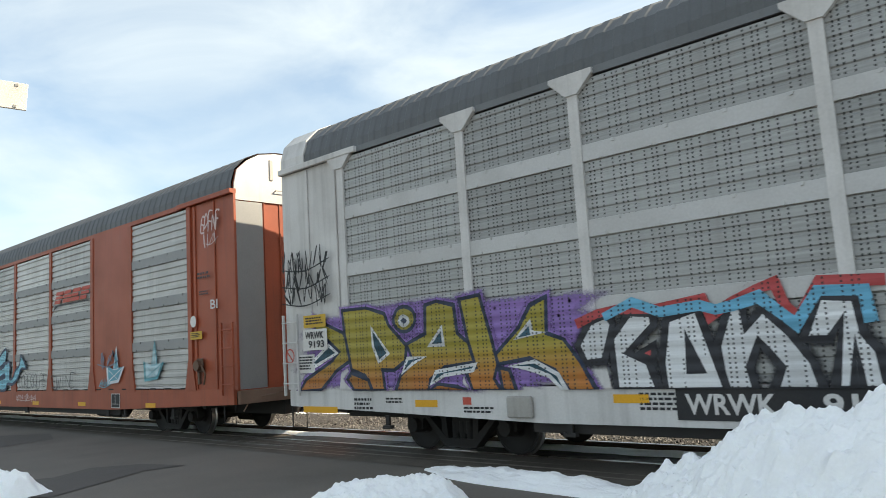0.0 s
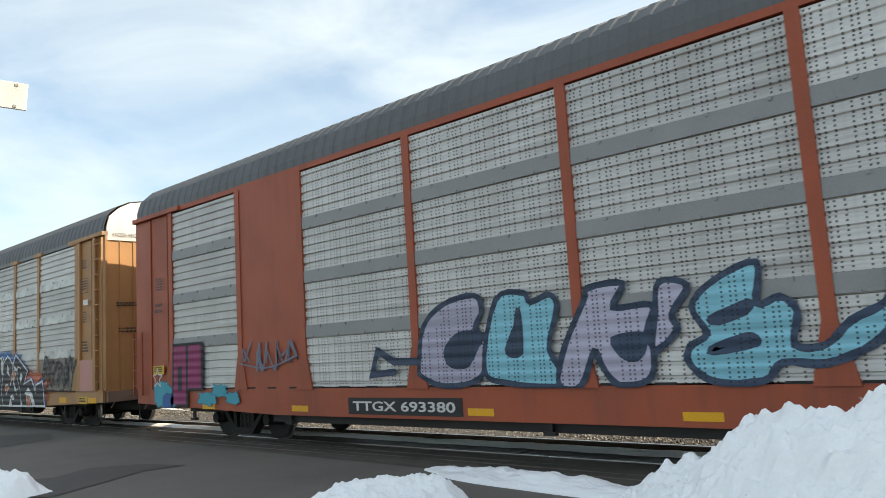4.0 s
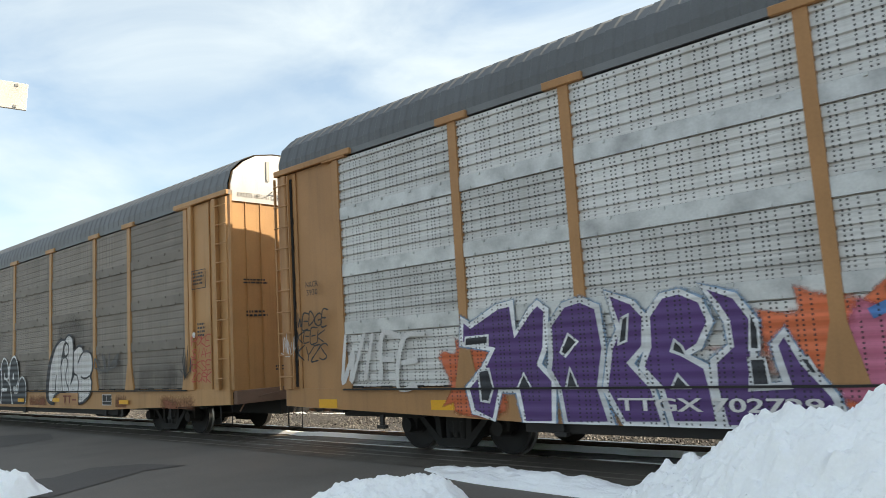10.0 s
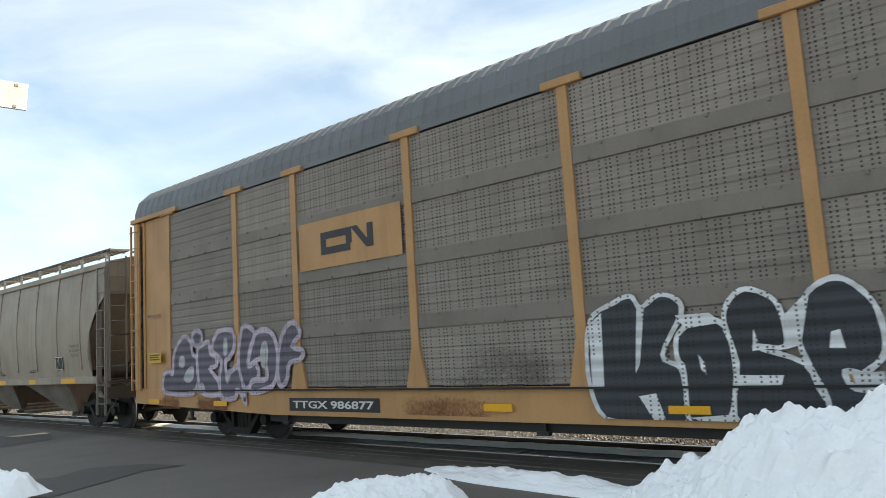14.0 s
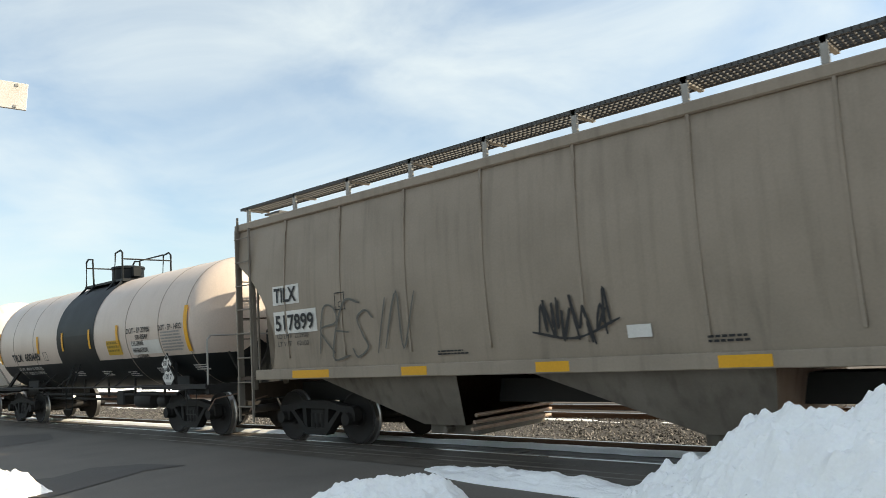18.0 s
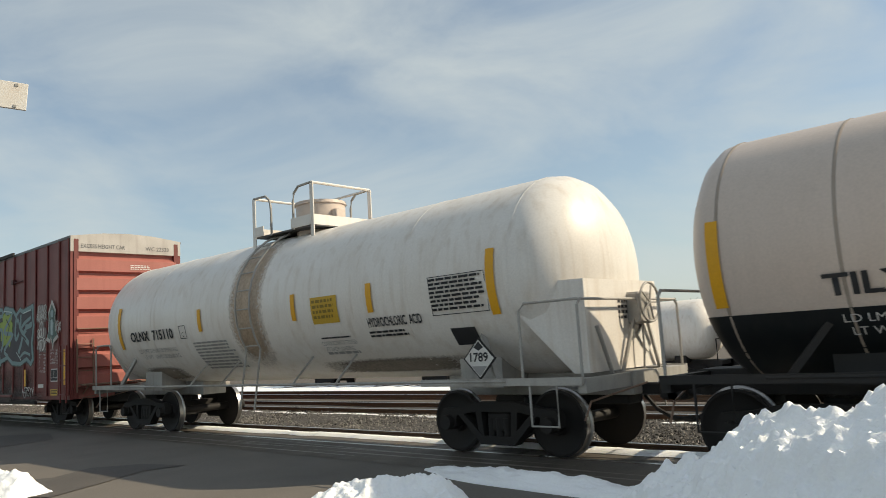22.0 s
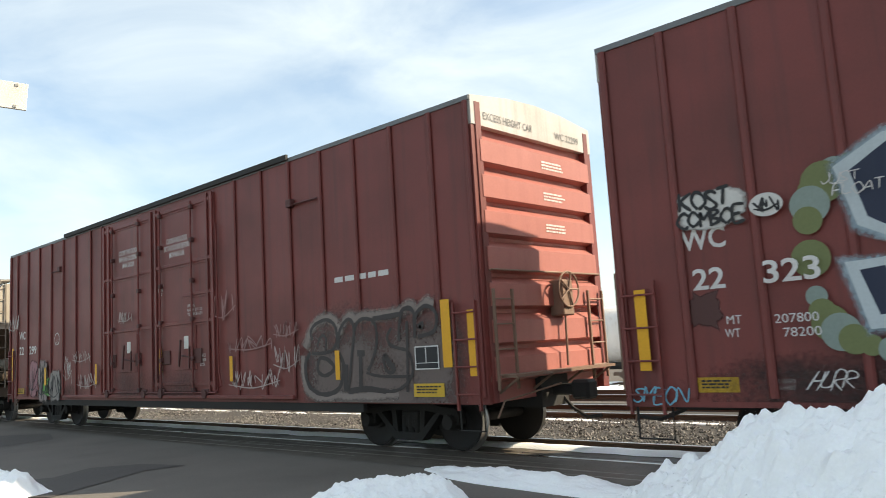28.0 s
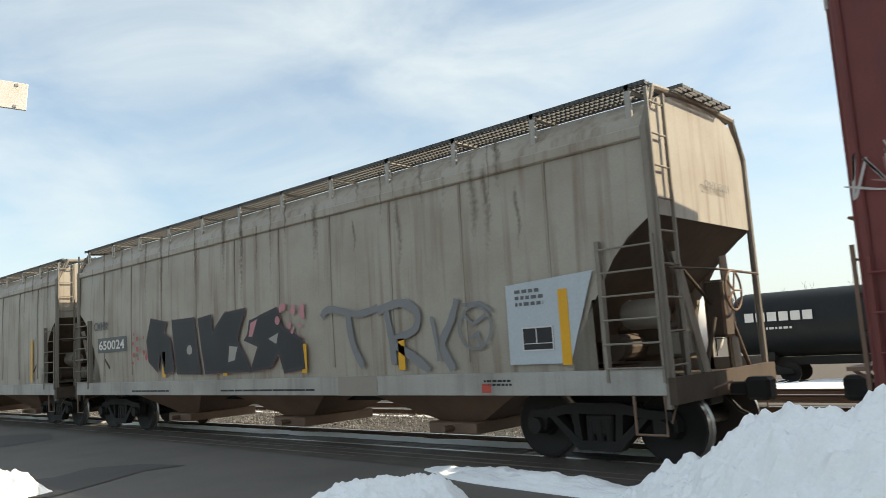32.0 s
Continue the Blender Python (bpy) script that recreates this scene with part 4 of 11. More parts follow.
            for yy in (0.42, 0.8, 1.15):
                bm = bmesh.new()
                box(bm, min(xd + s * 0.05, xd + s * 0.07), max(xd + s * 0.05, xd + s * 0.07), q * yy - 0.012, q * yy + 0.012, DECK, 4.72)
                part("door_rib", bm, M["white_paint" if cream_ends else p], door)
            bm = bmesh.new()
            out = [(q * y, z + 0.004) for y, z in zip(yv, zt)] + [(q * 1.505, 4.72), (q * 0.045, 4.72)]
            extrude(bm, out, min(xd + s * 0.055, xd + s * 0.085), max(xd + s * 0.055, xd + s * 0.085))
            part("top_band", bm, M[end_top], door, "pale painted height warning band")
        bm = bmesh.new()
        tube(bm, [(s * (half + 0.02), 0.0 if p != "yellow_paint" else 0.9, DECK - 0.05), (s * (half + 0.02), 0.0 if p != "yellow_paint" else 0.9, 5.4)], 0.04, 8)
        part("lock_rod", bm, M["black_steel"], car, "black door locking rod")
        ladder(car, s * (half - 0.42), s * (half - 0.02), -HALF - 0.05, DECK + (0.0 if make == "tee" else -0.1), EAVE - 0.15 if make == "tee" else 2.3, 10 if make == "tee" else 4, M[p])
        coupler(car, s * (half - 0.1), s)
        bm = bmesh.new()
        box(bm, min(s * (half - 0.1), s * (half + 0.02)), max(s * (half - 0.1), s * (half + 0.02)), -1.5, 1.5, 0.72, 0.98, 0.01)
        part("end_sill", bm, M["brown_steel" if not cream_ends else "white_paint"], car)
        # guides and stops on the end doors
        for yy, z0, z1 in ((-0.62, 5.2, 5.62), (0.62, 5.2, 5.62)):
            bm = bmesh.new()
            box(bm, min(s * (half - 0.04), s * (half - 0.01)), max(s * (half - 0.04), s * (half - 0.01)), yy - 0.035, yy + 0.035, z0, z1)
            part("door_guide", bm, M["grey_steel"], car, "grey upright door guide")
        for yy in (-0.35, 0.35):
            bm = bmesh.new()
            tube(bm, [(s * (half - 0.04), yy - 0.2, 4.96), (s * (half + 0.03), yy - 0.2, 4.98), (s * (half + 0.03), yy + 0.2, 4.98), (s * (half - 0.04), yy + 0.2, 4.96)], 0.012, 6)
            part("grab_handle", bm, M["grey_steel"], car)
        # step
        bm = bmesh.new()
        tube(bm, [(s * (half - 0.5), -HALF + 0.03, 0.72), (s * (half - 0.5), -HALF + 0.03, 0.36), (s * (half - 0.1), -HALF + 0.03, 0.36), (s * (half - 0.1), -HALF + 0.03, 0.72)], 0.015, 6)
        part("step", bm, M["black_steel"], car)
        truck(car, s * 9.9, 0.40, 1.82)
    return car


CAR_A = autorack("autorack_car", 2.26, "white autorack with dull grey perforated panels and bright graffiti", "white_paint", "panel_white", "band_white", make="wing", cream_ends=True)
bm = bmesh.new()
extrude(bm, [(yy * 1.015, zz + 0.03) for yy, zz in ROOF], -13.43, -12.75)
part("roof_end_cap", bm, M["white_paint"], CAR_A, "white painted end of the roof")
CAR_B = autorack("autorack_car", -26.2, "rust red autorack with pale zinc panels and blue graffiti", "red_paint", "panel_zinc", "band_grey", solid=(1, 7), posts=(11.73, 9.0, 6.87, 4.12, 1.32, -1.53, -4.37, -7.1, -9.07, -11.73), make="plain")
CAR_C = autorack("autorack_car", -54.7, "ochre yellow autorack with bright zinc panels covered in graffiti", "ochre_paint", "panel_zinc", "band_zinc")
CAR_D = autorack("autorack_car", -83.16, "yellow autorack with dark weathered panels and white graffiti", "yellow_paint", "panel_dull", "band_dull")


# ---------------------------------------------------------------- boxcars
def boxcar(name, x, label, half=9.35, left=9.35):
    right = half
    car = car_thing(name, x, label, "boxcar")
    z0, z1 = 0.78, 5.10
    P = M["box_paint"]
    for s in (-1, 1):
        bm = bmesh.new()
        box(bm, -left, right, min(s * HALF, s * (HALF - 0.08)), max(s * HALF, s * (HALF - 0.08)), z0, z1)
        part("side_wall", bm, P, car, "faded maroon riveted steel side")
    bm = bmesh.new()
    extrude(bm, [(-HALF - 0.02, z1 - 0.05), (-HALF - 0.02, z1 + 0.02), (-0.7, z1 + 0.13), (0, z1 + 0.16), (0.7, z1 + 0.13), (HALF + 0.02, z1 + 0.02), (HALF + 0.02, z1 - 0.05)], -left, right)
    part("roof", bm, M["roof_grey"], car, "low arched steel roof")
    bm = bmesh.new()
    box(bm, -5.05, 5.05, -HALF - 0.07, -HALF - 0.02, z1 - 0.02, z1 + 0.08)
    part("door_track", bm, M["black_steel"], car, "dark upper door track")
    rib = None
    for px in (half - 0.08, 8.54, 7.69, 6.80, 5.92, 5.02, 4.15, 3.24, -2.80, -3.46, -4.38, -5.23, -6.06, -6.94, -7.84, -8.69, -left + 0.08):
        if rib is None:
            bm = bmesh.new()
            out = [(-0.05, z0 + 0.1), (0.05, z0 + 0.1), (0.05, z1 - 0.05), (-0.05, z1 - 0.05)]
            plate(bm, out, -HALF - 0.045, 0.045)
            bmesh.ops.bevel(bm, geom=[e for e in bm.edges if abs(e.verts[0].co.x - e.verts[1].co.x) < 1e-5 and abs(e.verts[0].co.z - e.verts[1].co.z) > 1], offset=0.025, segments=1, affect="EDGES")
            rib = part("side_post", bm, P, car)
            rib.location = (px, 0, 0)
        else:
            share(rib, pose(px, 0, 0))
    # two plug doors with frames and bars
    for d0, d1, rods, post, steps in ((-2.64, -0.10, (-2.07, -0.71), -2.32, ((0.98, 0), (2.39, 0), (3.65, 0), (4.86, 0))), (0.02, 2.5, (0.32, 1.67), 2.25, ((1.14, 0), (2.40, 0), (2.97, 1), (3.66, 0), (4.86, 0)))):
        bm = bmesh.new()
        box(bm, d0, d1, -HALF - 0.03, -HALF - 0.003, z0 + 0.2, z1 - 0.12, 0.01)
        door = part("sliding_door", bm, P, car, "maroon plug door with lock bars")
        for zz, short in steps:
            bm = bmesh.new()
            box(bm, d0 + (1.2 if short else 0.0), d1, -HALF - 0.065, -HALF - 0.031, zz - 0.035, zz + 0.035, 0.008)
            box(bm, d0 + (1.2 if short else 0.0), d1, -HALF - 0.045, -HALF - 0.031, zz - 0.075, zz - 0.036)
            part("door_rail", bm, P, door)
        for vx in (d0 + 0.05, post, d1 - 0.05):
            bm = bmesh.new()
            box(bm, vx - 0.045, vx + 0.045, -HALF - 0.072, -HALF - 0.031, z0 + 0.2, z1 - 0.12, 0.008)
            part("door_stile", bm, P, door)
        for vx in rods:
            bm = bmesh.new()
            tube(bm, [(vx, -HALF - 0.085, 0.95), (vx, -HALF - 0.085, 4.92)], 0.022, 8)
            part("lock_rod", bm, P, door, "upright door lock rod")
            for zz in (1.02, 1.65, 2.45, 3.25, 4.1, 4.8):
                bm = bmesh.new()
                box(bm, vx - 0.05, vx + 0.05, -HALF - 0.11, -HALF - 0.03, zz - 0.045, zz + 0.045, 0.01)
                part("rod_bracket", bm, M["box_gear"], door)
        mid = (d0 + d1) / 2
        bm = bmesh.new()
        box(bm, mid - 0.42, mid + 0.5, -HALF - 0.05, -HALF - 0.031, 1.42, 2.33, 0.01)
        part("lock_panel", bm, P, door)
        for ax in (mid - 0.75, mid + 0.55):
            bm = bmesh.new()
            box(bm, ax - 0.13, ax + 0.16, -HALF - 0.055, -HALF - 0.032, 1.55, 1.85, 0.01)
            part("lock_recess", bm, M["box_gear"], door, "dark greasy lock recess")
        bm = bmesh.new()
        beam(bm, (mid - 0.1, -HALF - 0.11, 1.5), (mid - 0.02, -HALF - 0.11, 2.05), 0.035)
        beam(bm, (mid + 0.32, -HALF - 0.11, 1.45), (mid + 0.34, -HALF - 0.11, 1.9), 0.03)
        tube(bm, [(mid, -HALF - 0.1, 1.72), (mid + 0.5, -HALF - 0.1, 1.66)], 0.018, 6)
        part("lock_lever", bm, M["box_gear"], door, "dark door lock lever")
        patch(mid + 0.02, mid + 0.2, 1.86, 2.12, door, M["label_white"], -HALF - 0.056, "placard")
        for k in (0.12, 0.85):
            cx = d0 + (d1 - d0) * k
            bm = bmesh.new()
            tube(bm, [(cx, -HALF - 0.12, 0.93), (cx, -HALF - 0.03, 0.93)], 0.085, 12)
            box(bm, cx - 0.14, cx + 0.14, -HALF - 0.09, -HALF - 0.04, 0.93, 1.03, 0.01)
            part("door_roller", bm, M["box_gear"], door, "dark door roller carriage")
    for px, s in ((-5.34, -1), (5.12, 1)):
        bm = bmesh.new()
        box(bm, px - 0.09, px + 0.06, -HALF - 0.10, -HALF - 0.0, 4.20, 4.34, 0.01)
        tube(bm, [(px, -HALF - 0.05, 4.24), (px + (-0.6 if s < 0 else 0.75), -HALF - 0.05, 4.24)], 0.018, 6)
        part("door_stop", bm, M["box_gear"], car, "dark door stop with a rod")
    bm = bmesh.new()
    tube(bm, [(2.62, -HALF - 0.06, 4.3), (2.62, -HALF - 0.06, 1.4), (2.72, -HALF - 0.07, 1.1), (2.5, -HALF - 0.07, 0.96), (-2.7, -HALF - 0.07, 0.96), (-2.74, -HALF - 0.07, 1.5)], 0.02, 6)
    part("door_pipe", bm, P, car, "pipe rail round the doors")
    bm = bmesh.new()
    box(bm, -5.05, 5.05, -HALF - 0.09, -HALF - 0.0, z0 + 0.06, z0 + 0.13, 0.01)
    part("door_sill", bm, P, car)
    # underframe
    bm = bmesh.new()
    box(bm, -left, right, -0.35, 0.35, 0.62, 1.1)
    for k in range(-8, 9, 2):
        box(bm, k - 0.05, k + 0.05, -1.5, 1.5, 0.8, 1.05)
    box(bm, -half + 2.6, half - 2.6, -HALF + 0.02, -HALF + 0.1, z0 - 0.14, z0 + 0.02)
    part("underframe", bm, M["black_steel"], car, "dark steel underframe")
    bm = bmesh.new()
    box(bm, -left, right, -1.5, 1.5, 1.08, 1.15)
    part("floor", bm, M["brown_steel"], car)
    for s in (-1, 1):
        half = right if s > 0 else left
        xe = s * (half - 0.1)
        a, b = min(xe, xe - s * 0.05), max(xe, xe - s * 0.05)
        bm = bmesh.new()
        box(bm, a, b, -HALF + 0.08, HALF - 0.08, z0, z1 - 0.02)
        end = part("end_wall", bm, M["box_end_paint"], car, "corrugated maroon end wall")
        # pressed corrugations of the end
        for k in range(7):
            bm = bmesh.new()
            zc = z0 + 0.5 + k * 0.515
            wd = 1.42
            vs = []
            for yy in (-wd, wd):
                vs.append([bm.verts.new((xe + s * dx, yy, zc + dz)) for dx, dz in ((0, -0.235), (0.13, -0.195), (0.13, 0.12), (0, 0.225))])
            for i in range(3):
                bm.faces.new((vs[0][i], vs[0][i + 1], vs[1][i + 1], vs[1][i]))
            bm.faces.new(vs[0])
            bm.faces.new(vs[1][::-1])
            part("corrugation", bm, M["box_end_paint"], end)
        bm = bmesh.new()
        extrude(bm, [(-HALF + 0.0, z1 - 0.40), (-HALF + 0.0, z1 + 0.022), (-0.7, z1 + 0.132), (0, z1 + 0.163), (0.7, z1 + 0.132), (HALF, z1 + 0.022), (HALF, z1 - 0.40)], min(xe, xe + s * 0.112), max(xe, xe + s * 0.112))
        part("height_band", bm, M["dirty_band"], car, "dirty white height warning band")
        for q in (-1, 1):
            bm = bmesh.new()
            box(bm, min(xe, xe + s * 0.12), max(xe, xe + s * 0.12), q * (HALF - 0.145) - 0.06, q * (HALF - 0.145) + 0.06, z0 + 0.01, z1 - 0.06)
            part("corner_post", bm, P, car)
            ladder(car, s * (half + 0.08), s * (half + 0.08), q * 1.42, 0.95, 2.35, 4, M["brown_steel"], yd=q * 1.0)
        ladder(car, s * (half - 0.5), s * (half - 0.1), -HALF - 0.06, 0.7, 2.2, 4, P)
        if s > 0:
            bm = bmesh.new()
            ring(bm, 0.27, 0.016)
            for k in range(5):
                a2 = 2 * math.pi * k / 5
                tube(bm, [(0, 0, 0), (0.0, 0.27 * math.cos(a2), 0.27 * math.sin(a2))], 0.014, 6)
            wh = part("brake_wheel", bm, M["brown_steel"], car, "spoked brake hand wheel")
            wh.location = (half + 0.22, 0.25, 2.35)
            bm = bmesh.new()
            box(bm, half - 0.05, half + 0.2, 0.1, 0.4, 1.95, 2.5, 0.02)
            tube(bm, [(half + 0.12, 0.25, 1.95), (half + 0.12, 0.22, 1.2)], 0.018, 6)
            part("brake_gear", bm, M["brown_steel"], car, "brake gear box and chain")
        bm = bmesh.new()
        box(bm, min(xe, xe + s * 0.4), max(xe, xe + s * 0.4), -1.3, 1.3, 1.12, 1.16)
        for yy in (-1.2, -0.4, 0.4, 1.2):
            beam(bm, (xe, yy, 0.9), (xe + s * 0.36, yy, 1.12), 0.03)
        part("end_platform", bm, M["brown_steel"], car, "narrow crossover step")
        bm = bmesh.new()
        tube(bm, [(xe, -1.4, 2.6), (xe + s * 0.18, -1.4, 2.62), (xe + s * 0.18, 1.4, 2.62), (xe, 1.4, 2.6)], 0.016, 6)
        part("grab_rail", bm, M["brown_steel"], car)
        coupler(car, s * (half - 0.05), s)
        truck(car, s * 7.2, 0.46, 1.84)
        bm = bmesh.new()
        tube(bm, [(s * (half - 0.55), -HALF + 0.03, 0.78), (s * (half - 0.55), -HALF + 0.03, 0.42), (s * (half - 0.12), -HALF + 0.03, 0.42), (s * (half - 0.12), -HALF + 0.03, 0.78)], 0.015, 6)
        part("step", bm, M["black_steel"], car)
    return car


CAR_H = boxcar("boxcar", -155.55, "maroon high boxcar with blue and white graffiti", 9.25, 9.53)
CAR_I = boxcar("boxcar", -176.5, "maroon high boxcar with grey graffiti by the truck", 9.35)


# ---------------------------------------------------------------- covered hoppers
def hopper(name, x, label, half, paint_key, eave, ridge, smooth_side, stripe):
    car = car_thing(name, x, label, "hopper car")
    P = M[paint_key]
    z_s = 1.32 if smooth_side else 1.12        # top of the side sill
    # shell: side that bows out, ends that slope in below
    n = 12
    prof = []
    for i in range(n + 1):
        f = i / n
        z = z_s + (eave - z_s) * f
        bow = (0.10 if smooth_side else 0.03) * math.sin(math.pi * f)
        prof.append((-(HALF - 0.10 + bow), z))
    prof += [(-HALF * 0.86, eave + (ridge - eave) * 0.45), (-HALF * 0.5, ridge - 0.08), (0, ridge)] if smooth_side else [(-HALF * 0.90, eave + (ridge - eave) * 0.36), (-HALF * 0.72, ridge - 0.14), (-HALF * 0.4, ridge - 0.03), (0, ridge)]
    full = prof + [(-yy, zz) for yy, zz in prof[-2::-1]]
    bm = bmesh.new()
    st = (2 * half) / 18
    xs = [-half + st * k for k in range(19)]
    rows = []
    for xx in xs:
        rows.append([bm.verts.new((xx, yy, zz)) for yy, zz in full])
    # the side sheets are cut back below the upright part of each end
    if smooth_side:
        z_top, cut_z, cut_d = 3.38, [1.32, 1.46, 1.7, 2.04, 2.54, 3.04, 3.25, 3.38], [0.95, 1.02, 1.13, 1.12, 0.92, 0.49, 0.2, 0.0]
    else:
        z_top, cut_z, cut_d = 2.95, [1.12, 1.31, 1.66, 2.12, 2.7, 2.95], [1.3, 1.22, 1.1, 0.81, 0.44, 0.0]
    for s, row in ((-1, rows[0]), (1, rows[-1])):
        for v in row:
            v.co.x = s * (half - float(np.interp(v.co.z, cut_z, cut_d)))
    for r0, r1 in zip(rows, rows[1:]):
        for a, b, c, d in zip(r0, r0[1:], r1[1:], r1):
            bm.faces.new((a, b, c, d))
    for row in (rows[0], rows[-1]):
        k = len(row)
        for i in range(k // 2):
            a, c2, d2, e2 = row[i], row[i + 1], row[k - 2 - i], row[k - 1 - i]
            if a.co.z > z_top - 0.15:
                bm.faces.new((a, c2, d2, e2) if c2 is not d2 else (a, c2, e2))
    part("shell", bm, P, car, "streaked painted steel hopper body", True)
    for s in (-1, 1):
        bm = bmesh.new()
        wy = HALF - 0.08
        lo_x, lo_z = s * (half - (2.1 if smooth_side else 1.75)), 1.2
        v = [bm.verts.new(p) for p in ((s * (half - 0.01), -wy, z_top + 0.06), (s * (half - 0.01), wy, z_top + 0.06), (lo_x, wy, lo_z + 0.32), (lo_x, -wy, lo_z + 0.32))]
        bm.faces.new(v)
        w = [bm.verts.new((q.co.x - s * 0.05, q.co.y, q.co.z + 0.04)) for q in v]
        bm.faces.new(w[::-1])
        for i in range(4):
            bm.faces.new((v[i], v[(i + 1) % 4], w[(i + 1) % 4], w[i]))
        # on the beige cars the shade under the end is in this colour
        part("slope_sheet", bm, P if smooth_side else M["dark_rust"], car, "dirty sloping sheet under the end")
    # weld seams
    seam = None
    for k in range(1, 11):
        xx = -half + 2 * half * k / 11
        bm = bmesh.new()
        for (ya, za), (yb, zb) in zip(prof[1:n], prof[2:n + 1]):
            box(bm, -0.02, 0.02, min(ya, yb) - 0.012, max(ya, yb) + 0.01, za, zb)
        if seam is None:
            seam = part("side_seam", bm, P, car)
            seam.location = (xx, 0, 0)
        else:
            bm.free()
            share(seam, pose(xx, 0, 0))
    # top edge
    for s in (-1, 1):
        bm = bmesh.new()
        box(bm, -half, half, min(s * (HALF - 0.05), s * (HALF - 0.16)), max(s * (HALF - 0.05), s * (HALF - 0.16)), eave - 0.02, eave + 0.13, 0.02)
        part("top_rail", bm, P, car)
        bm = bmesh.new()
        if smooth_side:
            box(bm, -half + 0.55, half - 0.55, min(s * HALF, s * (HALF - 0.1)), max(s * HALF, s * (HALF - 0.1)), 1.18, 1.36, 0.01)
        else:
            box(bm, -half, half, min(s * HALF, s * (HALF - 0.1)), max(s * HALF, s * (HALF - 0.1)), 0.9, 1.2, 0.01)
        part("side_sill", bm, P if smooth_side else M["grey_steel"], car, "" if smooth_side else "pale grey side sill")
    # running board of open grating on brackets
    for s in (-1, 1):
        bm = bmesh.new()
        y0, y1 = (s * (HALF - 0.12), s * (HALF - 0.62)) if smooth_side else (s * (HALF - 0.2), s * (HALF - 0.8))
        zb = ridge + (0.03 if smooth_side else -0.01)
        ya, yb = min(y0, y1), max(y0, y1)
        box(bm, -half, half, ya, ya + 0.03, zb, zb + 0.05)
        box(bm, -half, half, yb - 0.03, yb, zb, zb + 0.05)
        k = -half
        while k < half:
            box(bm, k, k + 0.012, ya, yb, zb + 0.005, zb + 0.045)
            k += 0.075
        for j in range(1, 5):
            yy = ya + (yb - ya) * j / 5
            box(bm, -half, half, yy - 0.005, yy + 0.005, zb + 0.01, zb + 0.045)
        part("running_board", bm, M["grate_steel"], car, "dark open grating walkway")
        bracket = None
        for j in range(12):
            xx = -half + 0.25 + (2 * half - 0.5) * j / 11
            if bracket is None:
                bm = bmesh.new()
                box(bm, -0.04, 0.04, min(y0, y0 - s * 0.05), max(y0, y0 - s * 0.05), eave + 0.05, zb + 0.05, 0.005)
                box(bm, -0.03, 0.03, ya, yb, zb - 0.03, zb)
                bracket = part("bracket", bm, M["grey_steel"], car)
                bracket.location = (xx, 0, 0)
            else:
                share(bracket, pose(xx, 0, 0))
    # hatches along the roof
    bm = bmesh.new()
    box(bm, -half + 0.6, half - 0.6, -0.28, 0.28, ridge - 0.02, ridge + 0.09, 0.02)
    part("roof_hatch", bm, P, car, "long trough hatch cover")
    # discharge bays
    bays = (-3.68, 0.8, 5.1) if smooth_side else (-4.2, 0.0, 4.2)
    wb = 2.1
    for bx in bays:
        bm = bmesh.new()
        lo, hi = (-3.0, 0.62) if smooth_side else (-wb, wb)
        v0 = [bm.verts.new((bx + (hi if a > 0 else lo), b * 1.45, z_s + 0.02)) for a, b in ((-1, -1), (1, -1), (1, 1), (-1, 1))]
        v1 = [bm.verts.new((bx + a * 0.42, b * (1.05 if smooth_side else 0.6), 0.42)) for a, b in ((-1, -1), (1, -1), (1, 1), (-1, 1))]
        for i in range(4):
            j = (i + 1) % 4
            if not (smooth_side and i == 1):
                bm.faces.new((v0[i], v0[j], v1[j], v1[i]))
        bm.faces.new(v1)
        box(bm, bx - 0.5, bx + 0.5, -0.85, 0.85, 0.26, 0.44, 0.02)
        tube(bm, [(bx, -1.05, 0.34), (bx, 1.05, 0.34)], 0.05, 8)
        quad = [v0[1].co.copy(), v0[2].co.copy(), v1[2].co.copy(), v1[1].co.copy()]
        # shade is in the colour of the front, sunlight in that of the end
        chute = part("discharge_chute", bm, M["sooty_hopper"] if smooth_side else M["brown_steel"], car, "sloping discharge chute with outlet gate", True)
        if smooth_side:
            bm = bmesh.new()
            bm.faces.new([bm.verts.new(q) for q in quad])
            bmesh.ops.solidify(bm, geom=bm.faces[:], thickness=0.012)
            part("chute_end", bm, M["rusty_hopper"], chute, "rusty end sheet of the chute in a sunlit tone")
            for k in range(3):
                bm = bmesh.new()
                z = 0.36 + 0.1 * k
                tube(bm, [(bx + 0.5 + 0.02 * k, -1.0 + 0.03 * k, z), (bx + 0.5 + 0.02 * k, 1.0, z)], 0.03, 7)
                part("gate_bar", bm, M["rusty_hopper"], chute)
    bm = bmesh.new()
    box(bm, -half + 0.3, half - 0.3, -0.3, 0.3, 0.7, 1.05)
    part("centre_sill", bm, M["black_steel"], car)
    for s in (-1, 1):
        # open end platform with posts, ladders and brake gear
        bm = bmesh.new()
        box(bm, min(s * (half - 1.7), s * (half + 0.12)), max(s * (half - 1.7), s * (half + 0.12)), -HALF + 0.02, HALF - 0.02, 0.98 if not smooth_side else 1.18, 1.02 if not smooth_side else 1.24)
        box(bm, min(s * (half + 0.02), s * (half + 0.12)), max(s * (half + 0.02), s * (half + 0.12)), -HALF + 0.02, HALF - 0.02, 0.8, 1.1)
        part("end_platform", bm, M["dark_rust"], car, "end platform over the coupler")
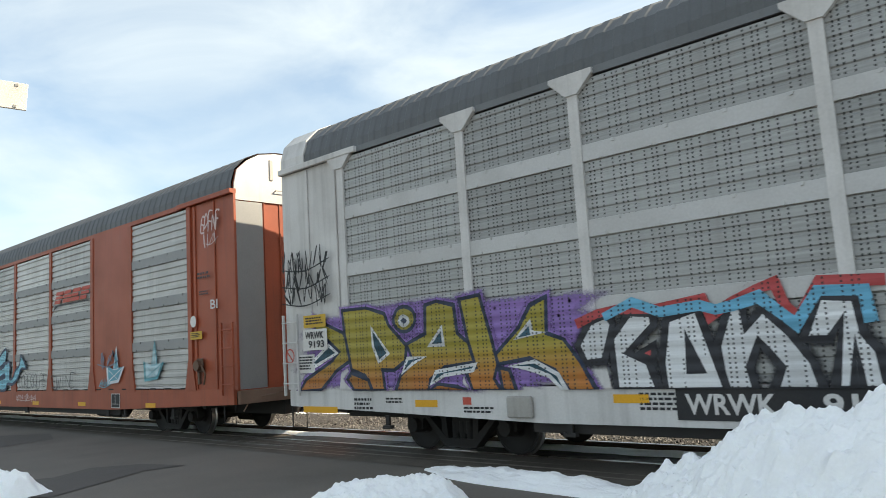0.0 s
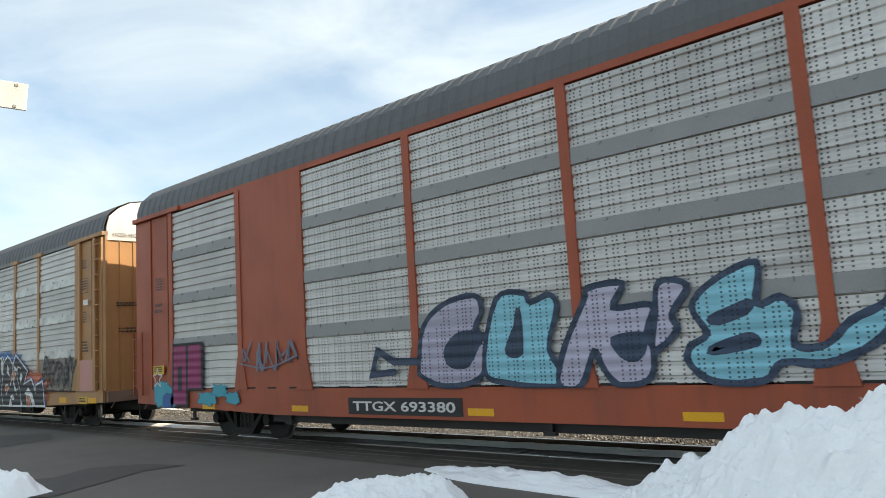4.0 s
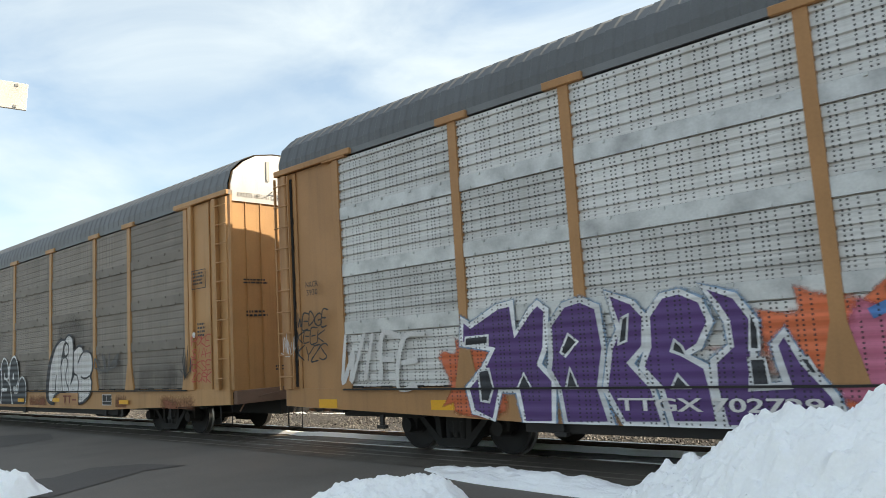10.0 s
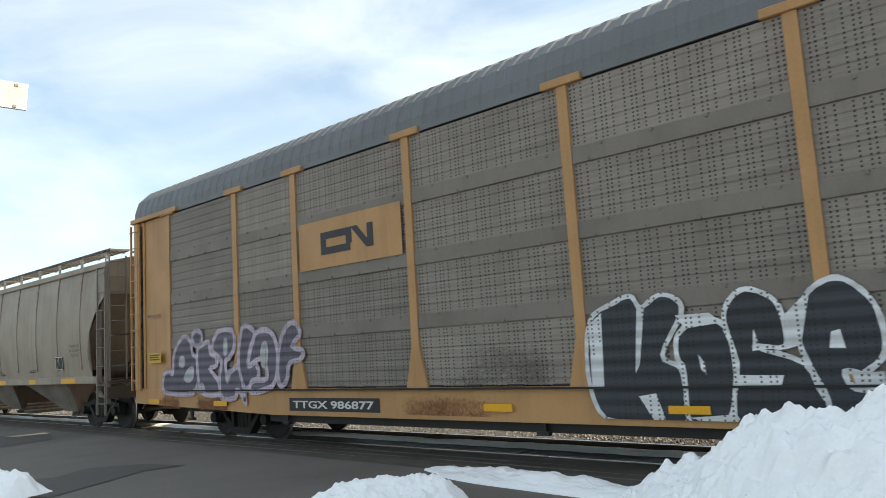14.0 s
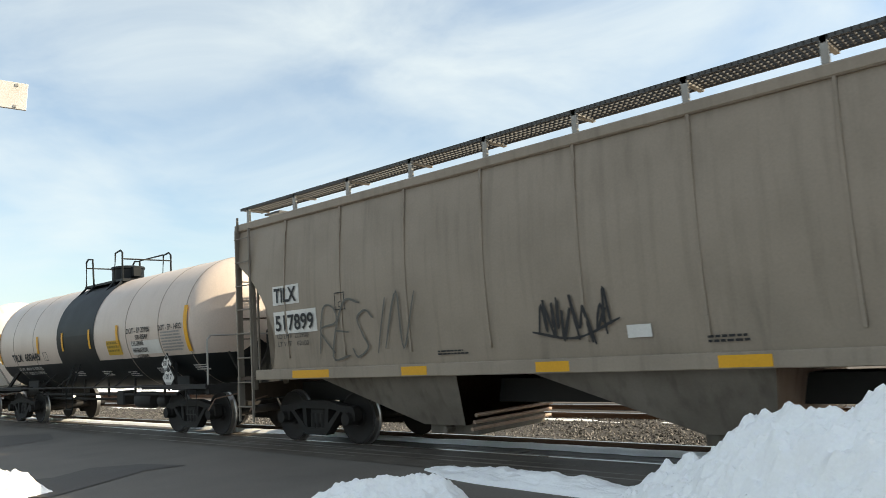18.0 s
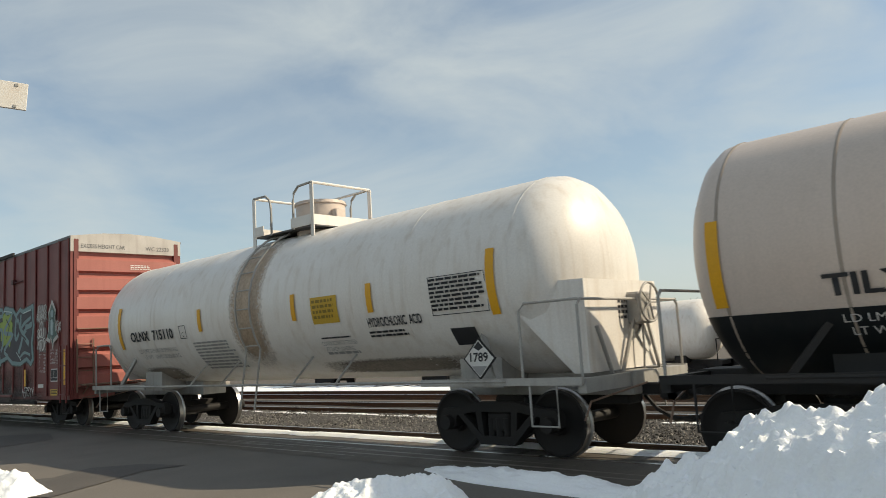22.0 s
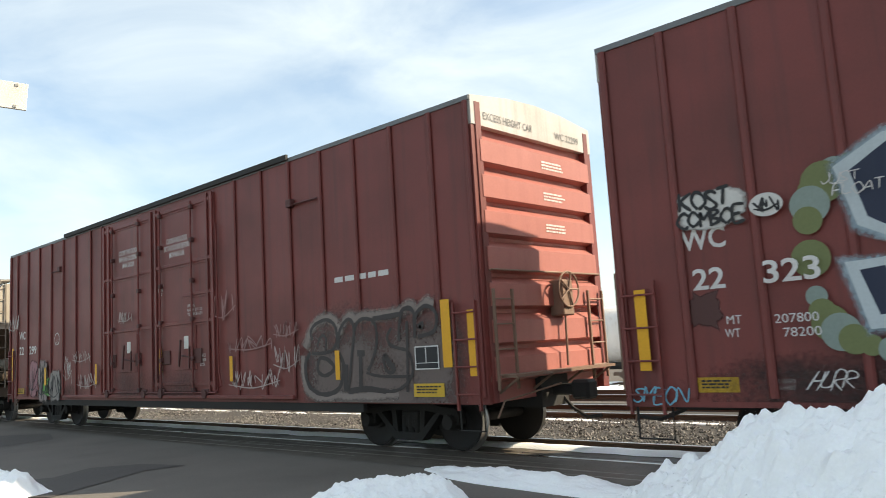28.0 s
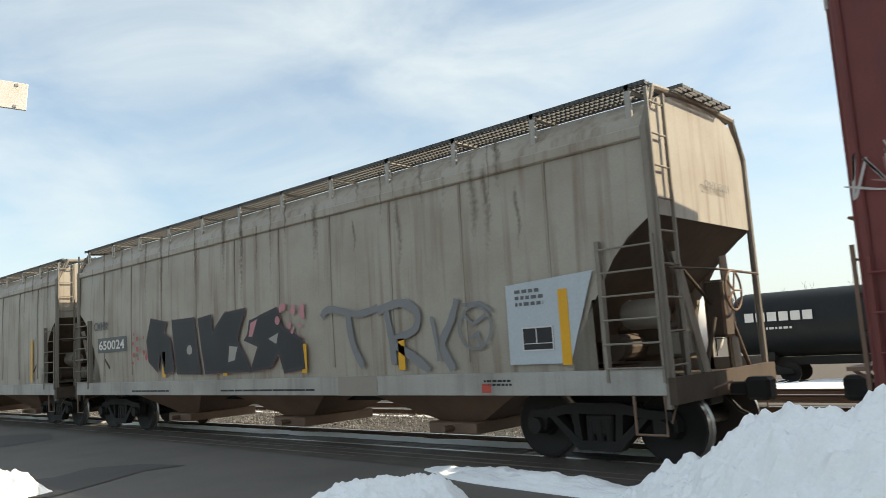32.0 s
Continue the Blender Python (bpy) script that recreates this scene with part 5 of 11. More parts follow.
        for q in (-1, 1):
            bm = bmesh.new()
            yy = q * (HALF - 0.06)
            if smooth_side:
                box(bm, s * half - 0.03 + s * 0.02, s * half + 0.03 + s * 0.02, yy - 0.05, yy + 0.05, 0.7, eave + 0.1)
                box(bm, s * (half - 0.45) - 0.03, s * (half - 0.45) + 0.03, yy - 0.04, yy + 0.04, 1.0, 3.0)
            else:
                tube(bm, [(s * half, yy, 0.75), (s * half, yy, eave + 0.1), (s * half, q * (HALF - 0.35), ridge - 0.02), (s * half, 0, ridge + 0.04)], 0.05, 8)
                box(bm, s * (half - 0.75) - 0.03, s * (half - 0.75) + 0.03, yy - 0.04, yy + 0.04, 1.0, 2.75)
            part("end_post", bm, M["tan_steel"], car)
            bm = bmesh.new()
            beam(bm, (s * (half + 0.02), q * 0.5, 1.05), (s * (half - 0.15), q * 0.75, 2.6), 0.09)
            part("end_brace", bm, P, car)
        ladder(car, s * (half - 0.72 if not smooth_side else half - 0.45), s * (half + 0.0), -HALF + 0.0, 1.05 if not smooth_side else 0.42, 2.75 if not smooth_side else eave, 6 if not smooth_side else 8, M["tan_steel"], rail=0.035)
        ladder(car, s * (half + 0.06), s * (half + 0.06), -HALF + 0.08, 1.0, ridge - 0.1, 9, M["tan_steel"], yd=-HALF + 0.5)
        bm = bmesh.new()
        tube(bm, [(s * (half + 0.08), -1.4, 2.35), (s * (half + 0.12), 0, 2.37), (s * (half + 0.08), 1.4, 2.35)], 0.018, 6)
        box(bm, min(s * (half - 1.2), s * (half - 0.5)), max(s * (half - 1.2), s * (half - 0.5)), -0.5, 0.5, 1.25, 1.75, 0.08)
        tube(bm, [(s * (half - 0.9), -1.1, 1.45), (s * (half - 0.9), -0.2, 1.45)], 0.17, 14)
        box(bm, min(s * (half - 0.2), s * (half + 0.05)), max(s * (half - 0.2), s * (half + 0.05)), 0.15, 0.45, 1.5, 2.25, 0.03)
        part("brake_gear", bm, M["dark_rust"], car, "air reservoir and brake gear")
        if not smooth_side:
            for q in (-1, 1):
                bm = bmesh.new()
                xa, xb = s * (half - 0.42), s * (half - 0.04)
                tube(bm, [(xa, q * (HALF - 0.02), 0.95), (xa, q * (HALF - 0.02), 0.46), (xb, q * (HALF - 0.02), 0.46), (xb, q * (HALF - 0.02), 0.95)], 0.02, 6)
                part("stirrup_step", bm, M["brown_steel"], car)
            for pts, r in (([(half - 0.05, -0.9, 1.05), (half - 0.1, -0.9, 2.3), (half - 0.3, -0.7, 2.75)], 0.03), ([(half - 0.15, 0.7, 1.05), (half - 0.1, 0.55, 1.7), (half - 0.1, 0.2, 1.9), (half - 0.25, -0.3, 2.4)], 0.025),
                           ([(half - 0.3, -0.4, 1.0), (half - 0.25, -0.35, 1.6), (half - 0.5, 0.0, 2.1)], 0.028), ([(half + 0.02, -0.55, 1.05), (half + 0.02, -0.1, 1.75)], 0.03), ([(half + 0.04, 0.85, 1.05), (half + 0.02, 0.45, 1.7)], 0.03)):
                bm = bmesh.new()
                tube(bm, [(s * a, b, h) for a, b, h in pts], r, 7)
                part("brake_pipe", bm, M["dark_rust"], car)
            bm = bmesh.new()
            lathe(bm, [(-0.28, 0.02), (-0.27, 0.15), (-0.2, 0.19), (0.2, 0.19), (0.27, 0.15), (0.28, 0.02)], 16)
            bmesh.ops.translate(bm, verts=bm.verts, vec=(s * (half - 0.55), -0.85, 1.85))
            part("brake_cylinder", bm, M["tan_steel"], car, "rusty brake cylinder", True)
            bm = bmesh.new()
            box(bm, min(s * (half - 0.35), s * (half - 0.05)), max(s * (half - 0.35), s * (half - 0.05)), -0.75, -0.45, 1.3, 1.6, 0.04)
            part("control_valve", bm, M["tan_steel"], car, "pale rusty control valve")
        bm = bmesh.new()
        ring(bm, 0.26, 0.016)
        for k in range(5):
            tube(bm, [(0, 0, 0), (0.0, 0.25 * math.cos(k * 1.2566), 0.25 * math.sin(k * 1.2566))], 0.013, 5)
        wh = part("brake_wheel", bm, M["brown_steel"], car, "brake hand wheel")
        wh.location = (s * (half + 0.14), 0.3, 2.1)
        # end grating platform at the roof
        bm = bmesh.new()
        for k in range(9):
            xx = s * (half - 0.3 + k * 0.06)
            box(bm, xx - 0.006, xx + 0.006, -0.75, 0.75, ridge + 0.03, ridge + 0.07)
        for k in range(6):
            yy = -0.75 + 0.3 * k
            box(bm, min(s * (half - 0.3), s * (half + 0.2)), max(s * (half - 0.3), s * (half + 0.2)), yy - 0.006, yy + 0.006, ridge + 0.03, ridge + 0.07)
        part("end_walkway", bm, M["grate_steel"], car, "grating walkway across the roof end")["kind"] = "stuff"
        coupler(car, s * (half - 0.1), s)
        truck(car, s * 6.88, 0.46, 1.86)
    # yellow reflector strips
    for k, (a, b) in enumerate(stripe):
        if smooth_side:
            patch(a, b, 1.2, 1.33, car, M["reflector"], -HALF - 0.006, "reflector_strip", "yellow reflective strip")
        else:
            patch(a, a + 0.14, 1.28, 1.28 + b, car, M["reflector"], -HALF + 0.03, "reflector_strip", "yellow reflective strip")
    return car


CAR_E = hopper("hopper_car", -106.55, "grey beige cylindrical covered hopper with scrawled graffiti", 8.45, "hopper_grey", 4.05, 4.42, True, [(5.72, 6.63), (3.37, 3.88), (0.86, 1.43), (-1.54, -1.03), (-4.02, -3.49), (-6.76, -5.75)])
CAR_J = hopper("hopper_car", -196.1, "streaked beige covered hopper with black block graffiti", 8.15, "hopper_beige", 3.93, 4.60, False, [(6.78, 0.95), (3.82, 0.47), (1.4, 0.5), (-1.15, 0.5), (-3.62, 0.55)])
CAR_K = hopper("hopper_car", -213.9, "streaked beige covered hopper behind another", 8.15, "hopper_beige", 3.93, 4.60, False, [(6.3, 1.2), (-6.0, 0.6)])


# ---------------------------------------------------------------- tank cars
def dome_frame(car, x0, x1, top):
    """White bar posts, edge beams and bent pipe loops round the hatch of the white tank."""
    Wm = M["tank_white"]
    for px in (x0, x1):
        for q in (-1, 1):
            bm = bmesh.new()
            box(bm, px - 0.05, px + 0.05, q * 0.74 - 0.012, q * 0.74 + 0.012, top - 0.27, top + 0.84, 0.003)
            part("rail_post", bm, Wm, car)
        bm = bmesh.new()
        box(bm, px - 0.012, px + 0.012, -0.72, 0.72, top + 0.02, top + 0.22)
        part("edge_beam", bm, Wm, car, "white edge beam of the walkway")
        bm = bmesh.new()
        tube(bm, [(px, -0.74, top + 0.84), (px, 0.74, top + 0.84)], 0.028, 7)
        part("top_rail", bm, Wm, car)
    bm = bmesh.new()
    tube(bm, [(x0, 0.74, top + 0.84), (x1, 0.74, top + 0.84)], 0.026, 7)
    part("top_rail", bm, Wm, car)
    for q in (-1, 1):
        for px, s in ((x0, 1), (x1, -1)):
            bm = bmesh.new()
            tube(bm, [(px, q * 0.74, top + 0.84), (px + s * 0.42, q * 0.74, top + 0.83), (px + s * 0.56, q * 0.74, top + 0.72), (px + s * 0.6, q * 0.74, top + 0.55), (px + s * 0.6, q * 0.74, top + 0.0)], 0.025, 7)
            part("rail_loop", bm, M["grey_steel"], car, "bent grey pipe loop")
        bm = bmesh.new()
        box(bm, x1 - 0.65, x1, q * 0.76 - 0.01, q * 0.76 + 0.01, top + 0.02, top + 0.22)
        part("edge_beam", bm, Wm, car)
        bm = bmesh.new()
        box(bm, x0, x0 + 0.35, q * 0.76 - 0.01, q * 0.76 + 0.01, top + 0.02, top + 0.22)
        part("edge_beam", bm, Wm, car)
    bm = bmesh.new()
    box(bm, x0, x1, -0.72, 0.72, top + 0.0, top + 0.03)
    part("walkway_plate", bm, M["grate_steel"], car, "dark walkway plate")


def tank_car(name, x, label, half, zc, R, shell, frame_mat, dome_x, black_low=False):
    car = car_thing(name, x, label, "tank car")

    def surf(bm, xs_, a0, a1, r, n=40):
        rows = []
        for t, q in xs_:
            rows.append([bm.verts.new((t, -math.cos(a) * r * q, zc + math.sin(a) * r * q)) for a in [a0 + (a1 - a0) * k / n for k in range(n + 1)]])
        for a, b in zip(rows, rows[1:]):
            for k in range(n):
                bm.faces.new((a[k], a[k + 1], b[k + 1], b[k]))
    head = [(half - 0.0, 0.02), (half - 0.03, 0.3), (half - 0.12, 0.55), (half - 0.28, 0.77), (half - 0.46, 0.91), (half - 0.66, 0.985), (half - 0.85, 1.0)]
    if black_low:
        head = [(half - (half - a) * 0.72, b) for a, b in head]
    outline = head + [(-a, b) for a, b in head[::-1]]
    bm = bmesh.new()
    lathe(bm, [(t, q * R) for t, q in outline], 64)
    bmesh.ops.translate(bm, verts=bm.verts, vec=(0, 0, zc))
    body = part("tank", bm, shell, car, "rounded welded steel tank", True)
    # weld rings
    for wx in ((-half + 0.86, half - 0.86, -half + 2.9, half - 2.9) if not black_low else (-half + 0.62, half - 0.62, -3.0, 3.0, -4.62, 4.62)):
        bm = bmesh.new()
        surf(bm, [(wx - 0.02, 1.0), (wx - 0.012, 1.004), (wx + 0.012, 1.004), (wx + 0.02, 1.0)], 0, 2 * math.pi, R + 0.001, 56)
        part("weld_ring", bm, shell if not black_low else M["weld_seam"], car, "", True)
    if black_low:
        bm = bmesh.new()
        # everything below the waterline is black
        cut = -0.47
        rows = []
        for t, q in outline:
            r = (R + 0.005) * q
            top = max(-0.999, min(0.999, (cut * R) / max(r, 1e-3)))
            a = math.asin(top)
            if r < abs(cut * R):
                a = -math.pi / 2
            rows.append([bm.verts.new((t + (0.004 if t > 0 else -0.004), -math.cos(b) * r, zc + math.sin(b) * r)) for b in [a + (-math.pi - 2 * a) * k / 24 for k in range(25)]])
        for a, b in zip(rows, rows[1:]):
            for k in range(24):
                bm.faces.new((a[k], a[k + 1], b[k + 1], b[k]))
        part("lower_coat", bm, M["tank_black"], car, "black lower half of the tank", True)
        bm = bmesh.new()
        surf(bm, [(dome_x - 1.21, 1.0), (dome_x + 1.21, 1.0)], 0, 2 * math.pi, R + 0.008, 64)
        part("middle_band", bm, M["tank_black"], car, "wide black band round the middle", True)
    # saddles and sill
    F = M[frame_mat]
    for s in (-1, 1):
        bm = bmesh.new()
        x0, x1 = sorted((s * (half - 3.1), s * (half + 0.25)))
        box(bm, x0, x1, -0.3, 0.3, 0.8, 1.12, 0.01)
        box(bm, min(s * (half - 2.3), s * (half - 1.5)), max(s * (half - 2.3), s * (half - 1.5)), -0.9, 0.9, 0.95, zc - R + 0.35)
        box(bm, min(s * (half + 0.1), s * (half + 0.22)), max(s * (half + 0.1), s * (half + 0.22)), -1.42, 1.42, 0.92, 1.1)
        part("stub_sill", bm, F, car, "stub sill and saddle under the tank")
        # end railing
        bm = bmesh.new()
        xa = s * (half + 0.16)
        for q in () if black_low else (-1, 1):
            tube(bm, [(s * (half - 0.75), q * 1.42, 1.1), (s * (half - 0.75), q * 1.42, 2.0), (s * (half - 0.65), q * 1.42, 2.1), (xa - s * 0.1, q * 1.42, 2.1), (xa, q * 1.36, 2.1)], 0.02, 7)
        tube(bm, [(xa, -1.4, 1.1), (xa, -1.4, 2.02), (xa, -1.32, 2.1), (xa, 1.32, 2.1), (xa, 1.4, 2.02), (xa, 1.4, 1.1)], 0.02, 7)
        part("end_railing", bm, M["grey_steel"], car, "bent pipe end railing")
        for q in (-1, 1):
            bm = bmesh.new()
            ya = q * 1.46
            box(bm, min(s * (half - 2.6), s * (half + 0.2)), max(s * (half - 2.6), s * (half + 0.2)), min(ya, ya - q * 0.3), max(ya, ya - q * 0.3), 1.06, 1.1)
            box(bm, min(s * (half - 2.6), s * (half + 0.2)), max(s * (half - 2.6), s * (half + 0.2)), ya - 0.02, ya + 0.02, 1.02, 1.12)
            part("end_platform", bm, F, car)
            bm = bmesh.new()
            tube(bm, [(s * (half - 0.62), q * 1.46, 1.05), (s * (half - 0.62), q * 1.46, 0.5), (s * (half - 0.2), q * 1.46, 0.5), (s * (half - 0.2), q * 1.46, 1.05)], 0.018, 6)
            part("step", bm, F, car)
        coupler(car, s * (half + 0.1), s)
        for q in (-1, 1):
            bm = bmesh.new()
            beam(bm, (s * (half - 1.2), q * 1.38, 1.08), (s * (half - 1.6), q * (R * 0.80), zc - R * 0.55), 0.07)
            part("saddle_brace", bm, F, car)
    # long side rail
    bm = bmesh.new()
    for q in (-1, 1):
        tube(bm, [(-half + 1.0, q * 1.47, 1.08), (half - 1.0, q * 1.47, 1.08)], 0.022, 7)
    part("side_rail", bm, F if black_low else M["grey_steel"], car, "long handrail under the tank")
    for k in (-2.4, -1.2, 1.2, 2.4):
        for q in (-1, 1):
            bm = bmesh.new()
            beam(bm, (k, q * 1.47, 1.08), (k + 0.12, q * R * 0.72, zc - R * 0.68), 0.03)
            part("rail_stay", bm, F if black_low else M["grey_steel"], car)
    # dome platform with housing
    top = zc + R
    if not black_low:
        dome_frame(car, -0.93, 1.02, top)
    rail_m = M["tank_black"] if black_low else M["tank_white"]
    if black_low:
        bm = bmesh.new()
        w = 1.15
        for yy in (-0.62, -0.5, 0.5, 0.62):
            box(bm, dome_x - w, dome_x + w, yy - 0.06, yy + 0.06, top - 0.08, top - 0.02)
        for xx in (-w, -w + 0.5, w - 0.5, w):
            box(bm, dome_x + xx - 0.05, dome_x + xx + 0.05, -0.7, 0.7, top - 0.1, top - 0.03)
            for q in (-1, 1):
                beam(bm, (dome_x + xx, q * 0.66, top - 0.05), (dome_x + xx, q * 0.9, zc + math.sqrt(R * R - 0.81) - 0.02), 0.05)
        part("dome_platform", bm, rail_m, car, "small walkway round the top hatch")
        bm = bmesh.new()
        for q in (-1, 1):
            for s in (-1, 1):
                tube(bm, [(dome_x + s * w, q * 0.68, top - 0.06), (dome_x + s * w, q * 0.68, top + 0.66), (dome_x + s * (w - 0.12), q * 0.68, top + 0.74), (dome_x + s * (w - 0.42), q * 0.68, top + 0.7), (dome_x + s * (w - 0.5), q * 0.68, top - 0.06)], 0.025, 7)
        tube(bm, [(dome_x - w + 0.45, 0.68, top + 0.72), (dome_x + w - 0.45, 0.68, top + 0.72)], 0.022, 7)
        for s in (-1, 1):
            tube(bm, [(dome_x + s * w, -0.68, top + 0.5), (dome_x + s * w, 0.68, top + 0.5)], 0.02, 7)
        part("dome_railing", bm, rail_m, car, "pipe railing round the top hatch")
    bm = bmesh.new()
    rr, hh = (0.42, 0.42) if black_low else (0.5, 0.6)
    lathe(bm, [(top - 0.1, rr), (top + hh - 0.08, rr), (top + hh - 0.06, rr + 0.03), (top + hh, rr + 0.02), (top + hh + 0.03, rr * 0.6)], 28, "z")
    bmesh.ops.translate(bm, verts=bm.verts, vec=(dome_x, 0, 0))
    box(bm, dome_x + rr - 0.02, dome_x + rr + 0.14, -0.12, 0.12, top + 0.1, top + 0.4, 0.02)
    part("dome_housing", bm, rail_m if black_low else M["tank_pink"], car, "round valve housing on top", True)
    # side ladder to the dome
    if black_low:
        for s in (-0.2, 0.2):
            bm = bmesh.new()
            tube(bm, [(dome_x - 0.3 + s, -1.47, 0.5), (dome_x - 0.3 + s, -1.47, 1.1), (dome_x - 0.3 + s, -R * 0.86, zc - R * 0.5)], 0.02, 6)
            part("ladder_rail", bm, rail_m, car)
        for zr in (0.52, 0.8):
            bm = bmesh.new()
            tube(bm, [(dome_x - 0.5, -1.47, zr), (dome_x - 0.1, -1.47, zr)], 0.015, 6)
            part("ladder_rung", bm, rail_m, car)
        # brake gear slung under the belly
        bm = bmesh.new()
        tube(bm, [(-4.2, -0.55, 0.72), (-1.0, -0.5, 0.7), (1.5, -0.5, 0.7), (4.2, -0.55, 0.74)], 0.035, 7)
        part("brake_pipe", bm, F, car, "brake pipe under the tank")
        bm = bmesh.new()
        tube(bm, [(-4.0, -0.9, 0.86), (4.4, -0.9, 0.86)], 0.03, 7)
        part("brake_rod", bm, F, car)
        for k in range(6):
            bm = bmesh.new()
            box(bm, -3.7 + 1.5 * k, -3.67 + 1.5 * k, -0.93, -0.88, 0.8, zc - R + 0.3)
            part("pipe_hanger", bm, F, car)
        for xa, xb, r, z in ((2.2, 3.1, 0.2, 0.72), (3.3, 3.75, 0.15, 0.7)):
            bm = bmesh.new()
            lathe(bm, [(xa, 0.02), (xa + 0.03, r * 0.8), (xa + 0.1, r), (xb - 0.1, r), (xb - 0.03, r * 0.8), (xb, 0.02)], 16)
            bmesh.ops.translate(bm, verts=bm.verts, vec=(0, -0.75, z))
            part("air_reservoir", bm, F, car, "black air reservoir", True)
        bm = bmesh.new()
        box(bm, 1.35, 1.75, -0.95, -0.6, 0.6, 0.95, 0.03)
        part("control_valve", bm, F, car)
    else:
        for s in (-0.24, 0.24):
            bm = bmesh.new()
            tube(bm, [(dome_x - 0.55 + s, -1.5, 0.62)] + [(dome_x - 0.55 + s, -(R + 0.09) * math.cos(a), zc + (R + 0.09) * math.sin(a)) for a in [-0.55 + 1.75 * k / 10 for k in range(11)]], 0.022, 6)
            part("ladder_rail", bm, M["grey_steel"], car)
    for k in () if black_low else range(8):
        a = -0.5 + 1.65 * k / 7
        cx, wd = dome_x - 0.55, 0.24
        bm = bmesh.new()
        tube(bm, [(cx - wd, -(R + 0.08) * math.cos(a), zc + (R + 0.08) * math.sin(a)), (cx + wd, -(R + 0.08) * math.cos(a), zc + (R + 0.08) * math.sin(a))], 0.014, 6)
        part("ladder_rung", bm, M["grey_steel"], car)
    for s in (-1, 1):
        truck(car, s * (5.15 if black_low else 5.42), 0.46, 1.84)
    return car


def stain(car, x0, x1, a0, a1, zc, R, material, name, label, dense=0.75):
    """A thin misty stain laid round the shell from angle a0 to a1, thinning out to its sides."""
    verts, dens, faces, n, m = [], [], [], 8, 14
    for i in range(n + 1):
        for j in range(m + 1):
            a = a0 + (a1 - a0) * j / m
            verts.append((x0 + (x1 - x0) * i / n, -math.cos(a) * (R + 0.006), zc + math.sin(a) * (R + 0.006)))
            dens.append(dense * math.sin(math.pi * i / n) ** 0.7 * min(1, 4 * j / m, 4 * (m - j) / m))
    for i in range(n):
        for j in range(m):
            k = i * (m + 1) + j
            faces.append((k, k + 1, k + m + 2, k + m + 1))
    me = bpy.data.meshes.new(name)
    me.from_pydata(verts, [], faces)
    me.attributes.new("spray", "FLOAT", "POINT").data.foreach_set("value", dens)
    me.materials.append(soft(material))
    ob = new(name, me)
    ob.parent = car
    ob["label"] = label


def end_brake(car, x, material):
    """Hand wheel, gear box, chain and slanted stays on the platform of a tank car."""
    bm = bmesh.new()
    ring(bm, 0.28, 0.018)
    for k in range(5):
        tube(bm, [(0, 0, 0), (0.0, 0.27 * math.cos(k * 1.2566), 0.27 * math.sin(k * 1.2566))], 0.014, 5)
    part("brake_wheel", bm, material, car, "spoked brake hand wheel").location = (x + 0.14, 0.35, 2.05)
    bm = bmesh.new()
    box(bm, x - 0.12, x + 0.1, 0.1, 0.5, 1.75, 2.2, 0.03)
    part("brake_gear", bm, material, car, "brake gear box")
    for y0, y1 in ((0.15, -0.25), (0.45, 0.85), (-0.9, -0.5)):
        bm = bmesh.new()
        beam(bm, (x, y0, 1.9 if y0 > 0 else 1.75), (x - 0.05, y1, 1.08), 0.04)
        part("brake_stay", bm, material, car)
    bm = bmesh.new()
    tube(bm, [(x + 0.02, 0.3, 1.75), (x + 0.03, 0.28, 1.4), (x, 0.26, 1.0)], 0.016, 5)
    part("brake_chain", bm, material, car)


CAR_F = tank_car("tank_car", -123.05, "faded white tank car with black underside and band", 6.45, 2.43, 1.46, M["tank_pink"], "black_steel", 0.0, True)
CAR_G = tank_car("tank_car", -137.93, "white tank car with rust streaks and hatch platform", 7.0, 2.56, 1.47, M["tank_white"], "grey_steel", 0.35)
end_brake(CAR_F, 6.6, M["black_steel"])
end_brake(CAR_G, 7.12, M["grey_steel"])
RUST_WASH = mat("rusty_wash", (0.50, 0.38, 0.27), 0.5, dirt=0.5, grime=(0.26, 0.17, 0.10), streak=0.6, scale=2.0)
GRIME_WASH = mat("grey_grime_wash", (0.24, 0.20, 0.16), 0.6, dirt=0.6, grime=(0.12, 0.10, 0.08), streak=0.4, scale=2.0)
stain(CAR_G, -0.95, 0.45, -1.1, 1.35, 2.56, 1.47, RUST_WASH, "rust_stain", "brown rust wash below the hatch")
stain(CAR_G, -5.6, -3.4, -1.25, -0.75, 2.56, 1.47, GRIME_WASH, "road_grime", "dark road grime along the belly")
stain(CAR_G, 1.0, 5.6, -1.2, -0.8, 2.56, 1.47, GRIME_WASH, "road_grime", "dark road grime along the belly")

# ---------------------------------------------------------------- lettering and graffiti on the cars
P_ = paint
WHITE, BLACK, BROWN = M["ink_white"], M["ink_black"], M["ink_brown"]
RS = -HALF - 0.034          # just over posts and bands of a rack car
SS = -HALF - 0.006          # on the side sill or a flat side
BS = -HALF - 0.05           # just over the ribs of a boxcar


